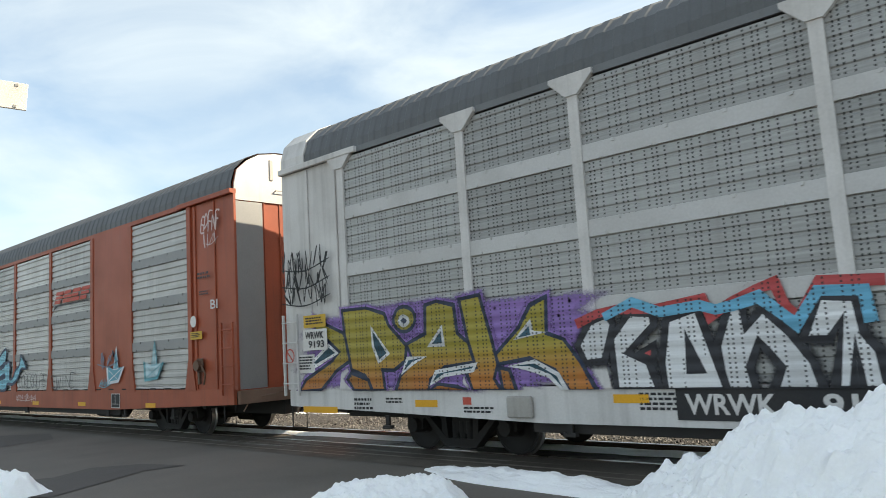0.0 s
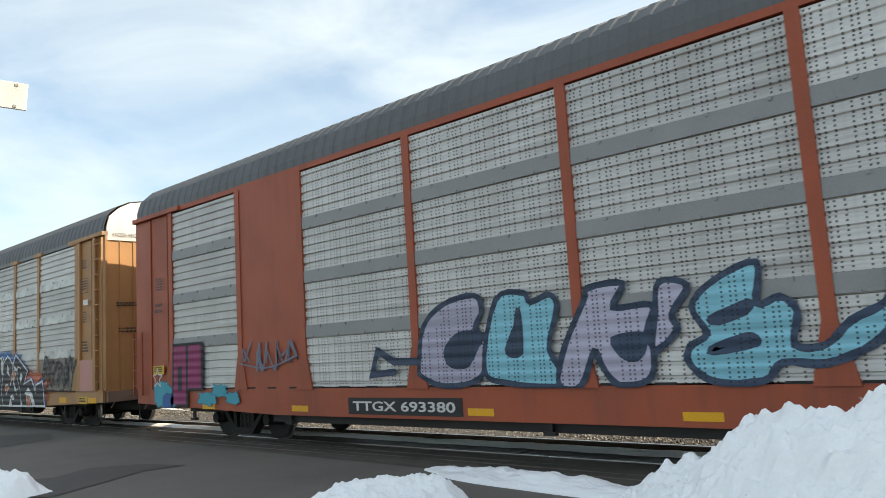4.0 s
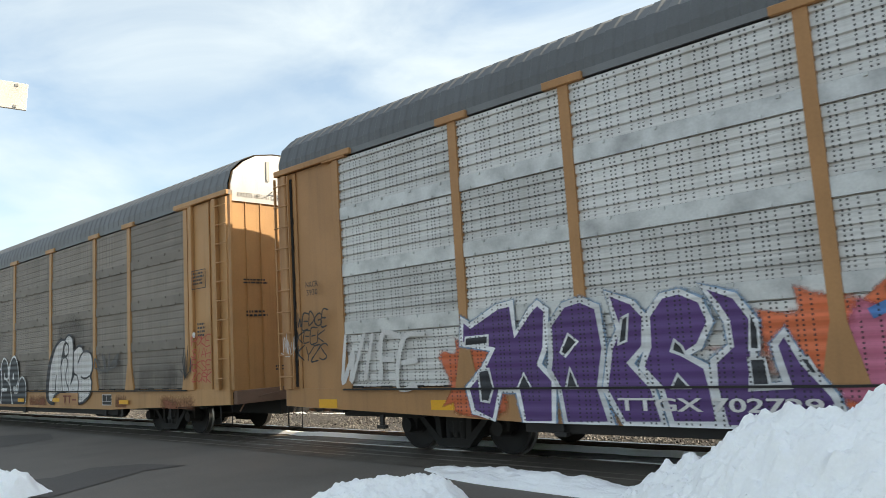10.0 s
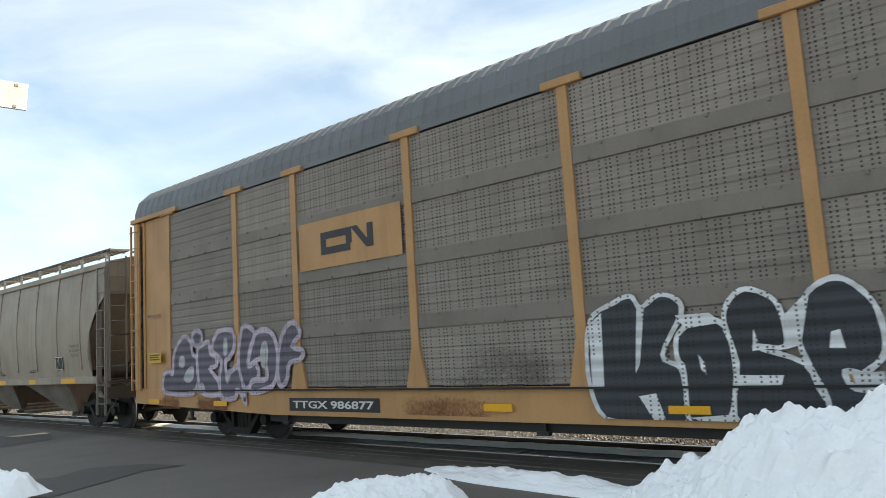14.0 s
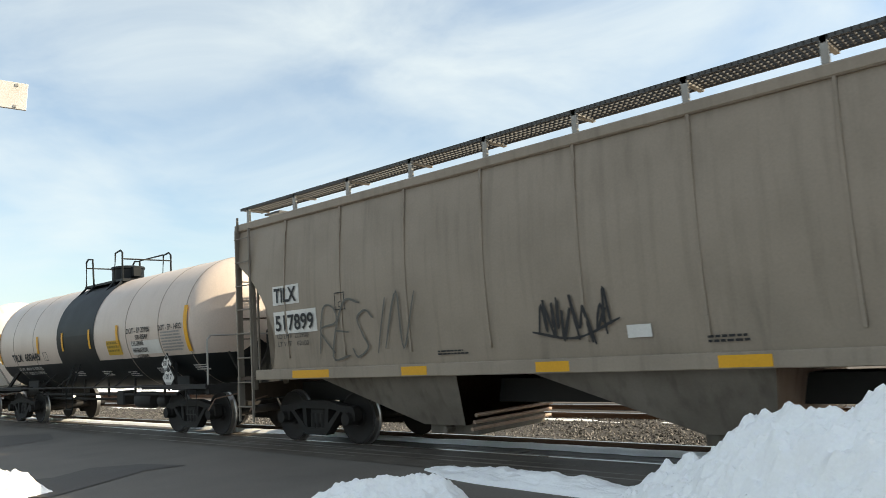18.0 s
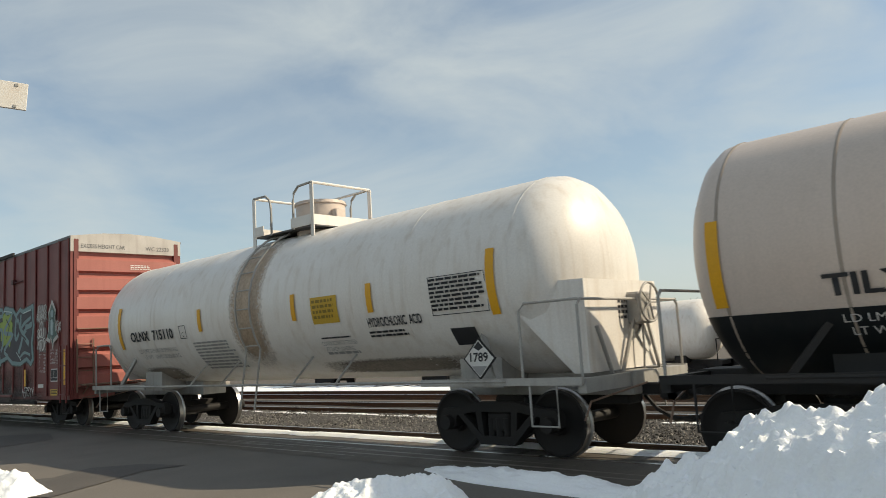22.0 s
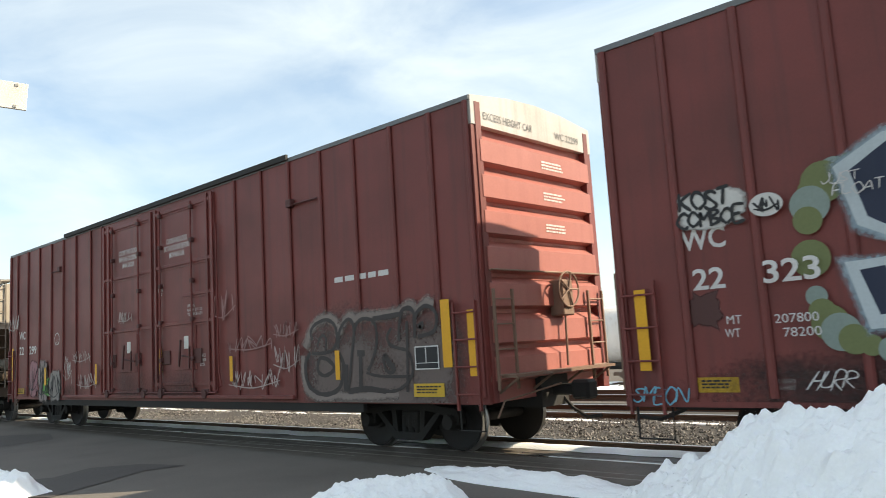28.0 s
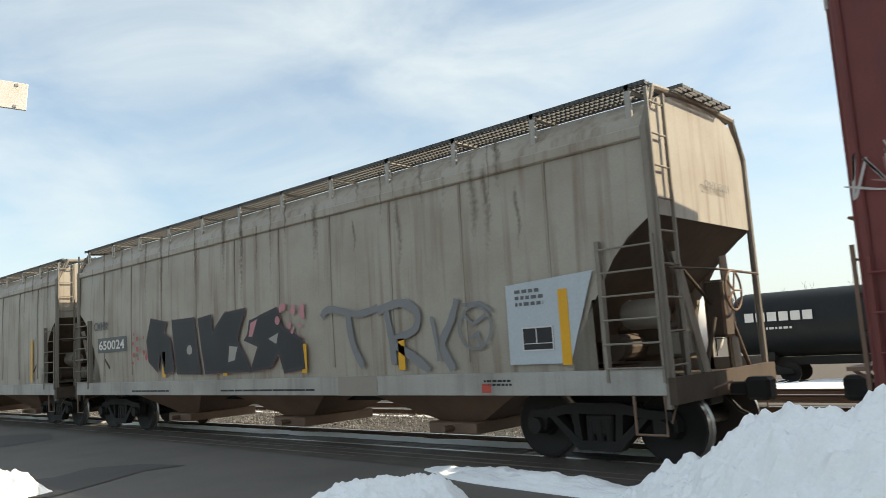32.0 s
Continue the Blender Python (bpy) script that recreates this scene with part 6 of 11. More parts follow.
def disc(car, x, z, r, material, y, name="round_label", ring=0.0, rz=1.0, label=""):
    bm = bmesh.new()
    n = 24
    o = [bm.verts.new((x + r * math.cos(6.2832 * k / n), y, z + r * rz * math.sin(6.2832 * k / n))) for k in range(n)]
    if ring:
        q = [bm.verts.new((x + (r - ring) * math.cos(6.2832 * k / n), y, z + (r - ring) * rz * math.sin(6.2832 * k / n))) for k in range(n)]
        for k in range(n):
            bm.faces.new((o[k], o[(k + 1) % n], q[(k + 1) % n], q[k]))
    else:
        bm.faces.new(o)
    return part(name, bm, material, car, label)


def shape(car, outline, material, y, name="graffiti", label=""):
    bm = bmesh.new()
    f = bm.faces.new([bm.verts.new((x, y, z)) for x, z in outline])
    f.normal_update()
    bmesh.ops.triangulate(bm, faces=[f])
    return part(name, bm, material, car, label)


def frame_box(car, x0, x1, z0, z1, material, y, t=0.02, name="stencil_box"):
    bm = bmesh.new()
    for a, b, c, d in ((x0, x1, z0, z0 + t), (x0, x1, z1 - t, z1), (x0, x0 + t, z0 + t, z1 - t), (x1 - t, x1, z0 + t, z1 - t)):
        box(bm, a, b, y, y + 0.002, c, d)
    return part(name, bm, material, car)


def strip_yellow(car, x0, x1, z0, z1, y=SS):
    return patch(x0, x1, z0, z1, car, M["reflector"], y, "reflector_strip", "yellow reflective strip")


def data_plate(car, x0, x1, z0, z1, y=SS):
    """Black consolidated stencil with white frame and lines."""
    p = patch(x0, x1, z0, z1, car, BLACK, y, "stencil_plate", "black stencil plate with white lines")
    frame_box(p, x0, x1, z0, z1, WHITE, y - 0.003, 0.018)
    w = x1 - x0
    patch(x0 + w * 0.45, x0 + w * 0.48, z0 + 0.1 * (z1 - z0) + 0.06, z1 - 0.02, p, WHITE, y - 0.003, "stencil_line", "", 0.002)
    patch(x0 + 0.02, x1 - 0.02, z0 + 0.09, z0 + 0.10, p, WHITE, y - 0.003, "stencil_line", "", 0.002)


def warn_label(car, x0, x1, z0, z1, y=SS):
    p = patch(x0, x1, z0, z1, car, M["label_yellow"], y, "warning_label", "yellow warning label with small print")
    bars((x0 + x1) / 2, (z0 + z1) / 2, (x1 - x0) * 0.8, (z1 - z0) * 0.65, 3, p, BLACK, y - 0.004)


def drape(ob, surf, lift=0.012):
    """Lay the flat mesh of ob on a side whose y at each height is surf(z)."""
    m = ob.matrix_basis
    for v in ob.data.vertices:
        w = m @ v.co
        v.co.y += surf(w.z) - lift - m.translation.y
    ob.data.update()
    return ob


# one stroke letters on a grid of 4 by 6
STROKES = {"A": "00 26 40,12 32", "B": "00 06 35 24 03,03 32 31 00", "C": "45 26 04 02 20 41", "D": "00 06 34 32 00", "E": "46 06 00 40,03 33", "F": "00 06 46,03 33",
           "G": "45 26 04 02 20 41 43 23", "H": "00 06,40 46,03 43", "I": "20 26", "J": "46 42 20 02", "K": "00 06,46 03 40", "L": "06 00 40", "M": "00 06 23 46 40", "N": "00 06 40 46",
           "O": "20 02 04 26 44 42 20", "P": "00 06 36 44 03", "Q": "20 02 04 26 44 42 20,22 40", "R": "00 06 36 44 03 40", "S": "45 26 05 23 41 20 01", "T": "06 46,26 20", "U": "06 01 20 41 46",
           "V": "06 20 46", "W": "06 10 24 30 46", "X": "00 46,06 40", "Y": "06 23 46,23 20", "Z": "06 46 00 40"}


def ribbon(bm, pts, r, y, rnd):
    """A painted line through pts, rounded at the bends, of uneven width."""
    p = [np.array(q, float) for q in pts]
    p = [2 * p[0] - p[1]] + p + [2 * p[-1] - p[-2]]
    line = []
    for k in range(1, len(p) - 2):
        for t in (0, 0.2, 0.4, 0.6, 0.8):
            line.append(0.5 * (2 * p[k] + (p[k + 1] - p[k - 1]) * t + (2 * p[k - 1] - 5 * p[k] + 4 * p[k + 1] - p[k + 2]) * t * t + (3 * p[k] - p[k - 1] - 3 * p[k + 1] + p[k + 2]) * t ** 3))
    line.append(p[-2])
    last = None
    for k, q in enumerate(line):
        d = line[min(k + 1, len(line) - 1)] - line[max(k - 1, 0)]
        n = np.array((-d[1], d[0])) / max(1e-6, math.hypot(*d)) * r * rnd.uniform(0.75, 1.2) * (0.65 if k in (0, len(line) - 1) else 1)
        row = [bm.verts.new((q[0] + n[0], y, q[1] + n[1])), bm.verts.new((q[0] - n[0], y, q[1] - n[1]))]
        if last:
            bm.faces.new((last[0], last[1], row[1], row[0]))
        last = row


def tag(car, text, x0, x1, z0, z1, ink, seed, y, slant=0.25, thick=0.0, label="quick sprayed tag"):
    """A quick one-line tag in thin wavering letters."""
    rnd = random.Random(seed)
    n, bm = len(text), bmesh.new()
    w, h = (x1 - x0) / n, z1 - z0
    r = h * (0.055 + thick)
    for i, ch in enumerate(text):
        sc, lift, lean, ph = rnd.uniform(0.85, 1.2), rnd.uniform(-0.1, 0.1), slant * rnd.uniform(0.4, 1.4), rnd.uniform(0, 6)
        for m, stroke in enumerate(STROKES.get(ch.upper(), "20 26").split(",")):
            pts = []
            for g in stroke.split():
                a, e = int(g[0]) / 4 - 0.5, int(g[1]) / 6 - 0.5
                a, e = a + rnd.uniform(-0.06, 0.06) + 0.06 * math.sin(5 * e + ph), e + rnd.uniform(-0.05, 0.05)
                pts.append((x0 + w * (i + 0.5) + a * w * 0.95 + e * h * lean, (z0 + z1) / 2 + (e * sc + lift) * h))
            ribbon(bm, pts, r, y - 0.0004 * (i * 2 + m), rnd)
    return part("graffiti_tag", bm, ink, car, label)


def scrawl(car, x0, x1, z0, z1, ink, seed, strokes=5, y=None, r=0.016, label="thin sprayed scrawl"):
    """A tag that nobody can read: jagged and hooked strokes side by side."""
    rnd = random.Random(seed)
    bm = bmesh.new()
    w, h = (x1 - x0) / strokes, z1 - z0
    for k in range(strokes):
        cx = x0 + w * (k + 0.5)
        pts, up = [], rnd.random() < 0.5
        for i in range(rnd.choice((3, 4, 4, 5))):
            pts.append((cx + rnd.uniform(-0.75, 0.75) * w, z0 + h * (rnd.uniform(0.6, 1.0) if up else rnd.uniform(0.0, 0.4))))
            up = not up
        ribbon(bm, pts, r * 0.8, (y if y is not None else -HALF - 0.02) - 0.0004 * k, rnd)
    ribbon(bm, [(x0 - 0.1 * h, z0 + h * 0.3), ((x0 + x1) / 2, z0 + h * 0.15), (x1 + 0.1 * h, z0 + h * 0.45)], r * 0.7, (y if y is not None else -HALF - 0.02) - 0.004, rnd)
    return part("graffiti_tag", bm, ink, car, label)


# --- white rack car
c = CAR_A
WSP_, BLK_, NAVY_ = P_("white_spray", (0.62, 0.62, 0.62), True), P_("black_spray", (0.025, 0.025, 0.03), True), P_("navy_spray", (0.02, 0.03, 0.06), True)
REDS_, SKYS_, LILAC = P_("red_spray", (0.42, 0.06, 0.06), True), P_("sky_spray", (0.12, 0.35, 0.5), True), P_("lilac_spray", (0.27, 0.16, 0.44), True)
TEAL_DARK = P_("dark_teal_spray", (0.02, 0.07, 0.10), True)
PIEK = style(faded(P_("ochre_spray", (0.30, 0.245, 0.035), True), (0.40, 0.145, 0.03), 1.15, 1.6), NAVY_, 0.028, RS, "olive and orange graffiti letters with dark outlines", LILAC, 0.12, 0.98)
blob(c, -12.9, -6.8, 0.99, 2.25, LILAC, RS + 0.012, 4, k=60, rough=0.12)
glyph(c, PIEK, [(-12.52, 2.18), (-11.82, 1.92), (-11.46, 1.71), (-11.51, 1.51), (-11.98, 1.31), (-12.41, 1.00), (-12.99, 0.98), (-12.82, 1.17), (-12.11, 1.46), (-11.91, 1.61), (-12.19, 1.80), (-12.51, 1.87)])
glyph(c, PIEK, [(-11.80, 2.27), (-11.21, 2.27), (-10.79, 2.15), (-10.71, 1.97), (-10.34, 1.64), (-10.38, 1.41), (-10.64, 1.28), (-10.89, 1.29), (-10.85, 0.98), (-11.17, 0.98), (-11.29, 1.21), (-11.62, 1.31), (-11.76, 1.90)])
glyph(c, PIEK, [(-11.63, 1.26), (-11.23, 1.15), (-11.15, 0.97), (-11.58, 0.98), (-11.73, 1.16)])
glyph(c, PIEK, [(-9.91, 2.21), (-9.68, 2.25), (-9.35, 2.17), (-9.31, 1.77), (-9.05, 1.58), (-9.00, 1.36), (-9.59, 1.30), (-9.88, 1.13), (-9.93, 0.97), (-10.61, 0.97), (-10.50, 1.20), (-10.21, 1.40), (-10.34, 1.66), (-9.94, 1.80)])
glyph(c, PIEK, [(-9.24, 2.24), (-8.87, 2.27), (-8.72, 1.74), (-8.62, 1.32), (-8.70, 1.13), (-8.59, 0.97), (-9.09, 0.97), (-9.19, 1.22), (-9.01, 1.29), (-9.13, 1.68)])
glyph(c, PIEK, [(-8.65, 1.45), (-8.24, 1.78), (-8.03, 2.06), (-7.77, 2.15), (-7.80, 1.69), (-7.55, 1.60), (-7.33, 1.32), (-7.14, 0.96), (-7.51, 0.96), (-7.71, 1.22), (-8.09, 1.38), (-8.61, 1.32)])
glyph(c, PIEK, [(-8.61, 1.28), (-8.43, 1.24), (-8.34, 0.96), (-8.56, 0.97)])
glyph(c, PIEK, [(-9.88, 0.99), (-9.74, 1.07), (-9.37, 1.03), (-9.19, 0.97)])
glyph(c, PIEK, [(-10.13, 2.02), (-10.17, 1.93), (-10.26, 1.87), (-10.37, 1.85), (-10.49, 1.88), (-10.57, 1.96), (-10.59, 2.05), (-10.55, 2.14), (-10.46, 2.21), (-10.34, 2.22), (-10.23, 2.19), (-10.15, 2.12)], smooth=True)
glyph(c, PIEK, [(-11.10, 1.95), (-10.74, 1.54), (-10.96, 1.42), (-11.08, 1.67)], fill=TEAL_DARK, line=WSP_)
glyph(c, PIEK, [(-9.86, 1.62), (-9.61, 1.86), (-9.58, 1.62)], fill=TEAL_DARK, line=WSP_)
glyph(c, PIEK, [(-10.33, 1.45), (-9.97, 1.46), (-10.21, 1.38), (-10.45, 1.24)], fill=TEAL_DARK, line=WSP_)
glyph(c, PIEK, [(-9.76, 1.24), (-9.01, 1.33), (-9.06, 1.25), (-9.60, 1.19), (-9.87, 1.07)], fill=TEAL_DARK, line=WSP_)
glyph(c, PIEK, [(-8.29, 1.64), (-8.05, 1.84), (-8.02, 1.70), (-7.83, 1.70)], fill=TEAL_DARK, line=WSP_)
glyph(c, PIEK, [(-8.42, 1.29), (-8.01, 1.34), (-7.67, 1.17), (-7.57, 0.98), (-7.63, 0.98), (-7.80, 1.15), (-8.10, 1.25)], fill=TEAL_DARK, line=WSP_)
glyph(c, PIEK, [(-12.60, 1.47), (-12.17, 1.72), (-11.96, 1.59), (-12.54, 1.39)], fill=TEAL_DARK, line=WSP_)
glyph(c, PIEK, [(-10.27, 2.00), (-10.30, 1.96), (-10.37, 1.94), (-10.43, 1.97), (-10.46, 2.02), (-10.43, 2.06), (-10.36, 2.08), (-10.29, 2.05)], fill=NAVY_, line=WSP_, smooth=True)
KASM = style(WSP_, BLK_, 0.04, RS, "white graffiti letters with black and red outlines", BLK_, 0.11, 0.98)
glyph(c, KASM, [(-7.35, 1.51), (-7.16, 1.79), (-6.92, 1.85), (-6.85, 1.74), (-7.00, 1.31), (-7.25, 1.30)])
glyph(c, KASM, [(-6.88, 1.57), (-6.62, 1.86), (-6.34, 1.83), (-6.32, 1.70), (-6.69, 1.40), (-6.43, 1.29), (-6.32, 0.96), (-6.86, 0.97), (-6.87, 1.24)])
glyph(c, KASM, [(-6.16, 1.75), (-5.80, 1.85), (-5.55, 0.96), (-6.24, 0.96), (-6.26, 1.28)])
glyph(c, KASM, [(-5.61, 1.43), (-5.45, 1.83), (-5.30, 1.85), (-5.29, 1.60), (-5.10, 1.80), (-4.85, 1.53), (-4.67, 1.24), (-4.60, 0.96), (-5.06, 0.96), (-4.97, 1.19), (-5.08, 1.35), (-5.17, 1.46), (-5.29, 1.20), (-5.25, 0.96), (-5.54, 0.96), (-5.58, 1.15)])
glyph(c, KASM, [(-4.73, 1.46), (-4.55, 1.87), (-4.22, 1.84), (-4.19, 1.49), (-4.07, 1.33), (-4.04, 0.96), (-4.25, 0.96), (-4.27, 1.43), (-4.33, 0.96), (-4.49, 0.96), (-4.36, 1.64), (-4.49, 1.45)])
glyph(c, KASM, [(-5.95, 1.58), (-5.95, 1.18), (-5.80, 1.18)], fill=BLK_)
glyph(c, KASM, [(-6.53, 1.39), (-6.34, 1.48), (-6.36, 1.29)], fill=REDS_)
stroke(c, KASM, [(-7.35, 1.77), (-7.04, 1.88), (-6.73, 1.91), (-6.30, 1.88), (-5.72, 1.95), (-5.65, 1.75), (-5.39, 1.90), (-5.14, 2.00), (-4.95, 2.05), (-4.87, 1.81), (-4.75, 1.68), (-4.52, 2.02), (-3.95, 1.98)], REDS_, 0.055)
stroke(c, KASM, [(-6.96, 1.83), (-6.57, 1.98), (-6.23, 1.84), (-5.76, 1.88), (-5.59, 1.82), (-5.39, 1.85), (-5.12, 1.92), (-4.91, 1.73), (-4.78, 1.61), (-4.55, 1.93), (-4.14, 1.90), (-4.11, 1.59)], SKYS_, 0.06)
for k in range(3):
    scrawl(c, -13.35, -12.1, 2.95 - 0.3 * k, 3.45 - 0.3 * k, BLACK, 11 + k, 9 - k, RS - 0.02, 0.016, "black jagged sprayed tag")
warn_label(c, -12.79, -12.19, 2.04, 2.25, RS - 0.035)
patch(-12.82, -12.17, 1.66, 2.01, c, M["label_white"], RS - 0.035, "number_board", "white plate with black car number")
write("WRWK", -12.5, 1.91, 0.16, c, BLACK, RS - 0.044, width=0.5, offset=0.004)
write("9193", -12.45, 1.76, 0.16, c, BLACK, RS - 0.044, width=0.42, offset=0.004)
patch(-13.04, -12.57, 1.28, 1.59, c, M["label_white"], RS, "label_plate", "white label with small print")
bars(-12.8, 1.44, 0.38, 0.24, 5, c, BLACK, RS - 0.006)
disc(c, -13.26, 1.58, 0.13, P_("sign_red", (0.5, 0.08, 0.05)), RS, "prohibition_label", 0.025)
shape(c, [(-13.36, 1.66), (-13.34, 1.68), (-13.16, 1.50), (-13.18, 1.48)], P_("sign_red", (0.5, 0.08, 0.05)), RS - 0.002, "prohibition_label")
patch(-6.15, -3.0, 0.64, 0.985, c, BLACK, SS - 0.004, "number_panel", "black panel with white car number")
write("WRWK", -5.55, 0.815, 0.30, c, WHITE, SS - 0.012, width=0.98, offset=0.008)
write("9193", -4.25, 0.815, 0.30, c, WHITE, SS - 0.012, width=0.75, offset=0.008)
for a, b, d, e in ((-12.96, -12.05, 0.62, 0.72), (-10.25, -9.8, 0.74, 0.84), (-6.94, -6.48, 0.82, 0.92), (-2.0, -1.5, 0.75, 0.85)):
    strip_yellow(c, a, b, d, e)
patch(-9.31, -9.16, 0.78, 0.88, c, P_("sign_red", (0.5, 0.08, 0.05)), SS, "red_label")
bars(-11.4, 0.76, 0.45, 0.2, 3, c, BLACK, SS)
bars(-10.68, 0.82, 0.4, 0.1, 2, c, BLACK, SS)
bars(-9.0, 0.70, 0.6, 0.1, 2, c, BLACK, SS)
bars(-6.35, 0.83, 0.5, 0.22, 4, c, BLACK, SS)
bm = bmesh.new()
box(bm, -8.5, -8.1, -HALF - 0.08, -HALF, 0.62, 0.9, 0.02)
part("junction_box", bm, M["grey_steel"], c, "grey box on the sill")
bm = bmesh.new()
for yy in (-1.44, -1.0, 0.2, 0.8):
    box(bm, -13.44, -13.40, yy - 0.02, yy + 0.02, 1.2, 4.6)
part("door_rib", bm, M["white_paint"], c)

# --- red rack car
c = CAR_B
RED_L, DARK_L = P_("logo_red", (0.48, 0.075, 0.045)), P_("logo_black", (0.03, 0.03, 0.035))
bx = 4.48
for i, (w, cut) in enumerate(((0.50, 0), (0.54, 1), (0.50, 2), (0.50, 3))):
    x0 = bx + i * 0.56
    z0, z1, sh = 3.34 + i * 0.0, 3.66, 0.16
    bm = bmesh.new()
    for k, (za, zb) in enumerate(((0.0, 0.10), (0.125, 0.20), (0.225, 0.32))):
        f0, f1 = za / 0.32, zb / 0.32
        v = [(x0 + sh * f0, z0 + za), (x0 + w + sh * f0 - (0.1 if (cut + k) % 3 == 0 else 0), z0 + za), (x0 + w + sh * f1 - (0.1 if (cut + k) % 3 == 0 else 0), z0 + zb), (x0 + sh * f1, z0 + zb)]
        plate(bm, v, RS, 0.003)
    part("company_mark", bm, RED_L, c, "slanted red company mark")
shape(c, [(4.4, 3.16), (4.75, 3.27), (6.75, 3.27), (6.7, 3.3), (4.55, 3.3)], DARK_L, RS, "company_mark", "dark swoosh under the mark")
PBLU_, LILG_, DBL_ = P_("pale_blue_spray", (0.20, 0.46, 0.55), True), P_("lilac_grey_spray", (0.36, 0.34, 0.43), True), P_("dark_blue_spray", (0.03, 0.05, 0.09), True)
GUK = style(PBLU_, DBL_, 0.04, RS, "pale blue and lilac graffiti letters with dark outlines", None, 0, 1.0)
glyph(c, GUK, [(-4.30, 1.32), (-4.17, 1.89), (-3.75, 2.19), (-3.16, 2.27), (-3.05, 2.05), (-3.18, 1.82), (-3.00, 1.63), (-3.08, 1.21), (-3.41, 1.06), (-3.90, 1.05), (-4.26, 1.19)], fill=LILG_, smooth=True)
glyph(c, GUK, [(-3.06, 1.26), (-2.79, 2.17), (-2.33, 2.23), (-2.22, 2.10), (-1.91, 2.17), (-1.82, 1.98), (-1.98, 1.49), (-1.77, 1.05), (-2.66, 1.07)], fill=PBLU_, smooth=True)
glyph(c, GUK, [(-1.87, 1.04), (-1.75, 1.49), (-1.42, 2.04), (-1.33, 2.20), (-0.87, 2.21), (-1.02, 1.94), (-0.52, 1.93), (-0.61, 1.64), (-0.55, 1.38), (-0.64, 1.09), (-1.02, 1.03), (-1.22, 1.23), (-1.33, 1.43), (-1.55, 1.02)], fill=LILG_, smooth=True)
glyph(c, GUK, [(-0.41, 2.18), (-0.08, 2.11), (-0.29, 1.81), (-0.25, 1.62), (-0.55, 1.41), (-0.49, 1.82)], fill=LILG_, smooth=True)
glyph(c, GUK, [(-0.05, 1.87), (0.20, 2.12), (0.69, 2.28), (0.65, 1.85), (0.89, 1.90), (1.04, 1.74), (0.98, 1.41), (1.27, 1.40), (1.52, 1.62), (1.84, 1.78), (1.96, 2.05), (2.37, 1.68), (1.97, 1.65), (1.69, 1.39), (1.26, 1.22), (0.85, 1.24), (0.64, 1.06), (0.12, 1.06), (-0.14, 1.26), (-0.11, 1.44), (0.09, 1.57)], fill=PBLU_, smooth=True)
glyph(c, GUK, [(-3.74, 1.54), (-3.47, 1.75), (-3.09, 1.71), (-3.19, 1.53), (-3.39, 1.32), (-3.69, 1.35)], fill=DBL_, smooth=True)
glyph(c, GUK, [(-2.64, 1.51), (-2.48, 1.81), (-2.42, 2.01), (-2.41, 1.51), (-2.54, 1.43)], fill=DBL_, smooth=True)
glyph(c, GUK, [(-1.05, 1.56), (-0.65, 1.59), (-0.73, 1.36), (-0.91, 1.35)], fill=DBL_, smooth=True)
glyph(c, GUK, [(0.17, 1.73), (0.57, 1.87), (0.51, 1.77), (0.23, 1.69)], fill=DBL_, smooth=True)
glyph(c, GUK, [(0.12, 1.40), (0.52, 1.52), (0.61, 1.45), (0.28, 1.38)], fill=DBL_, smooth=True)
stroke(c, GUK, [(-4.29, 1.40), (-4.83, 1.41), (-5.18, 1.59), (-5.33, 1.22), (-4.79, 1.26)], DBL_, 0.05)
tag(c, "COREGOLPE", 1.8, 3.95, 1.12, 1.45, P_("faded_black_spray", (0.09, 0.09, 0.09)), 44, RS, 0.1, -0.015)
tag(c, "EWiNE", 4.3, 5.9, 1.1, 1.42, P_("faded_black_spray", (0.09, 0.09, 0.09)), 45, RS, 0.1, -0.015)
scrawl(c, 1.55, 3.1, 0.7, 0.96, P_("pink_white_spray", (0.6, 0.45, 0.42)), 21, 8, SS - 0.004, 0.013)
patch(-5.97, -3.52, 0.61, 0.87, c, BLACK, SS - 0.002, "number_panel", "black panel with white car number")
write("TTGX 693380", -4.75, 0.74, 0.2, c, WHITE, SS - 0.01, width=2.2, offset=0.004)
for a in (-3.43, -0.29, 2.83, 6.0, 9.7, -7.5, -10.5):
    strip_yellow(c, a, a + 0.46, 0.63, 0.73)
BOAT = [(0, 0), (0.62, 0.05), (0.92, 0.42), (0.62, 0.38), (0.5, 0.92), (0.32, 0.36), (-0.05, 0.45)]
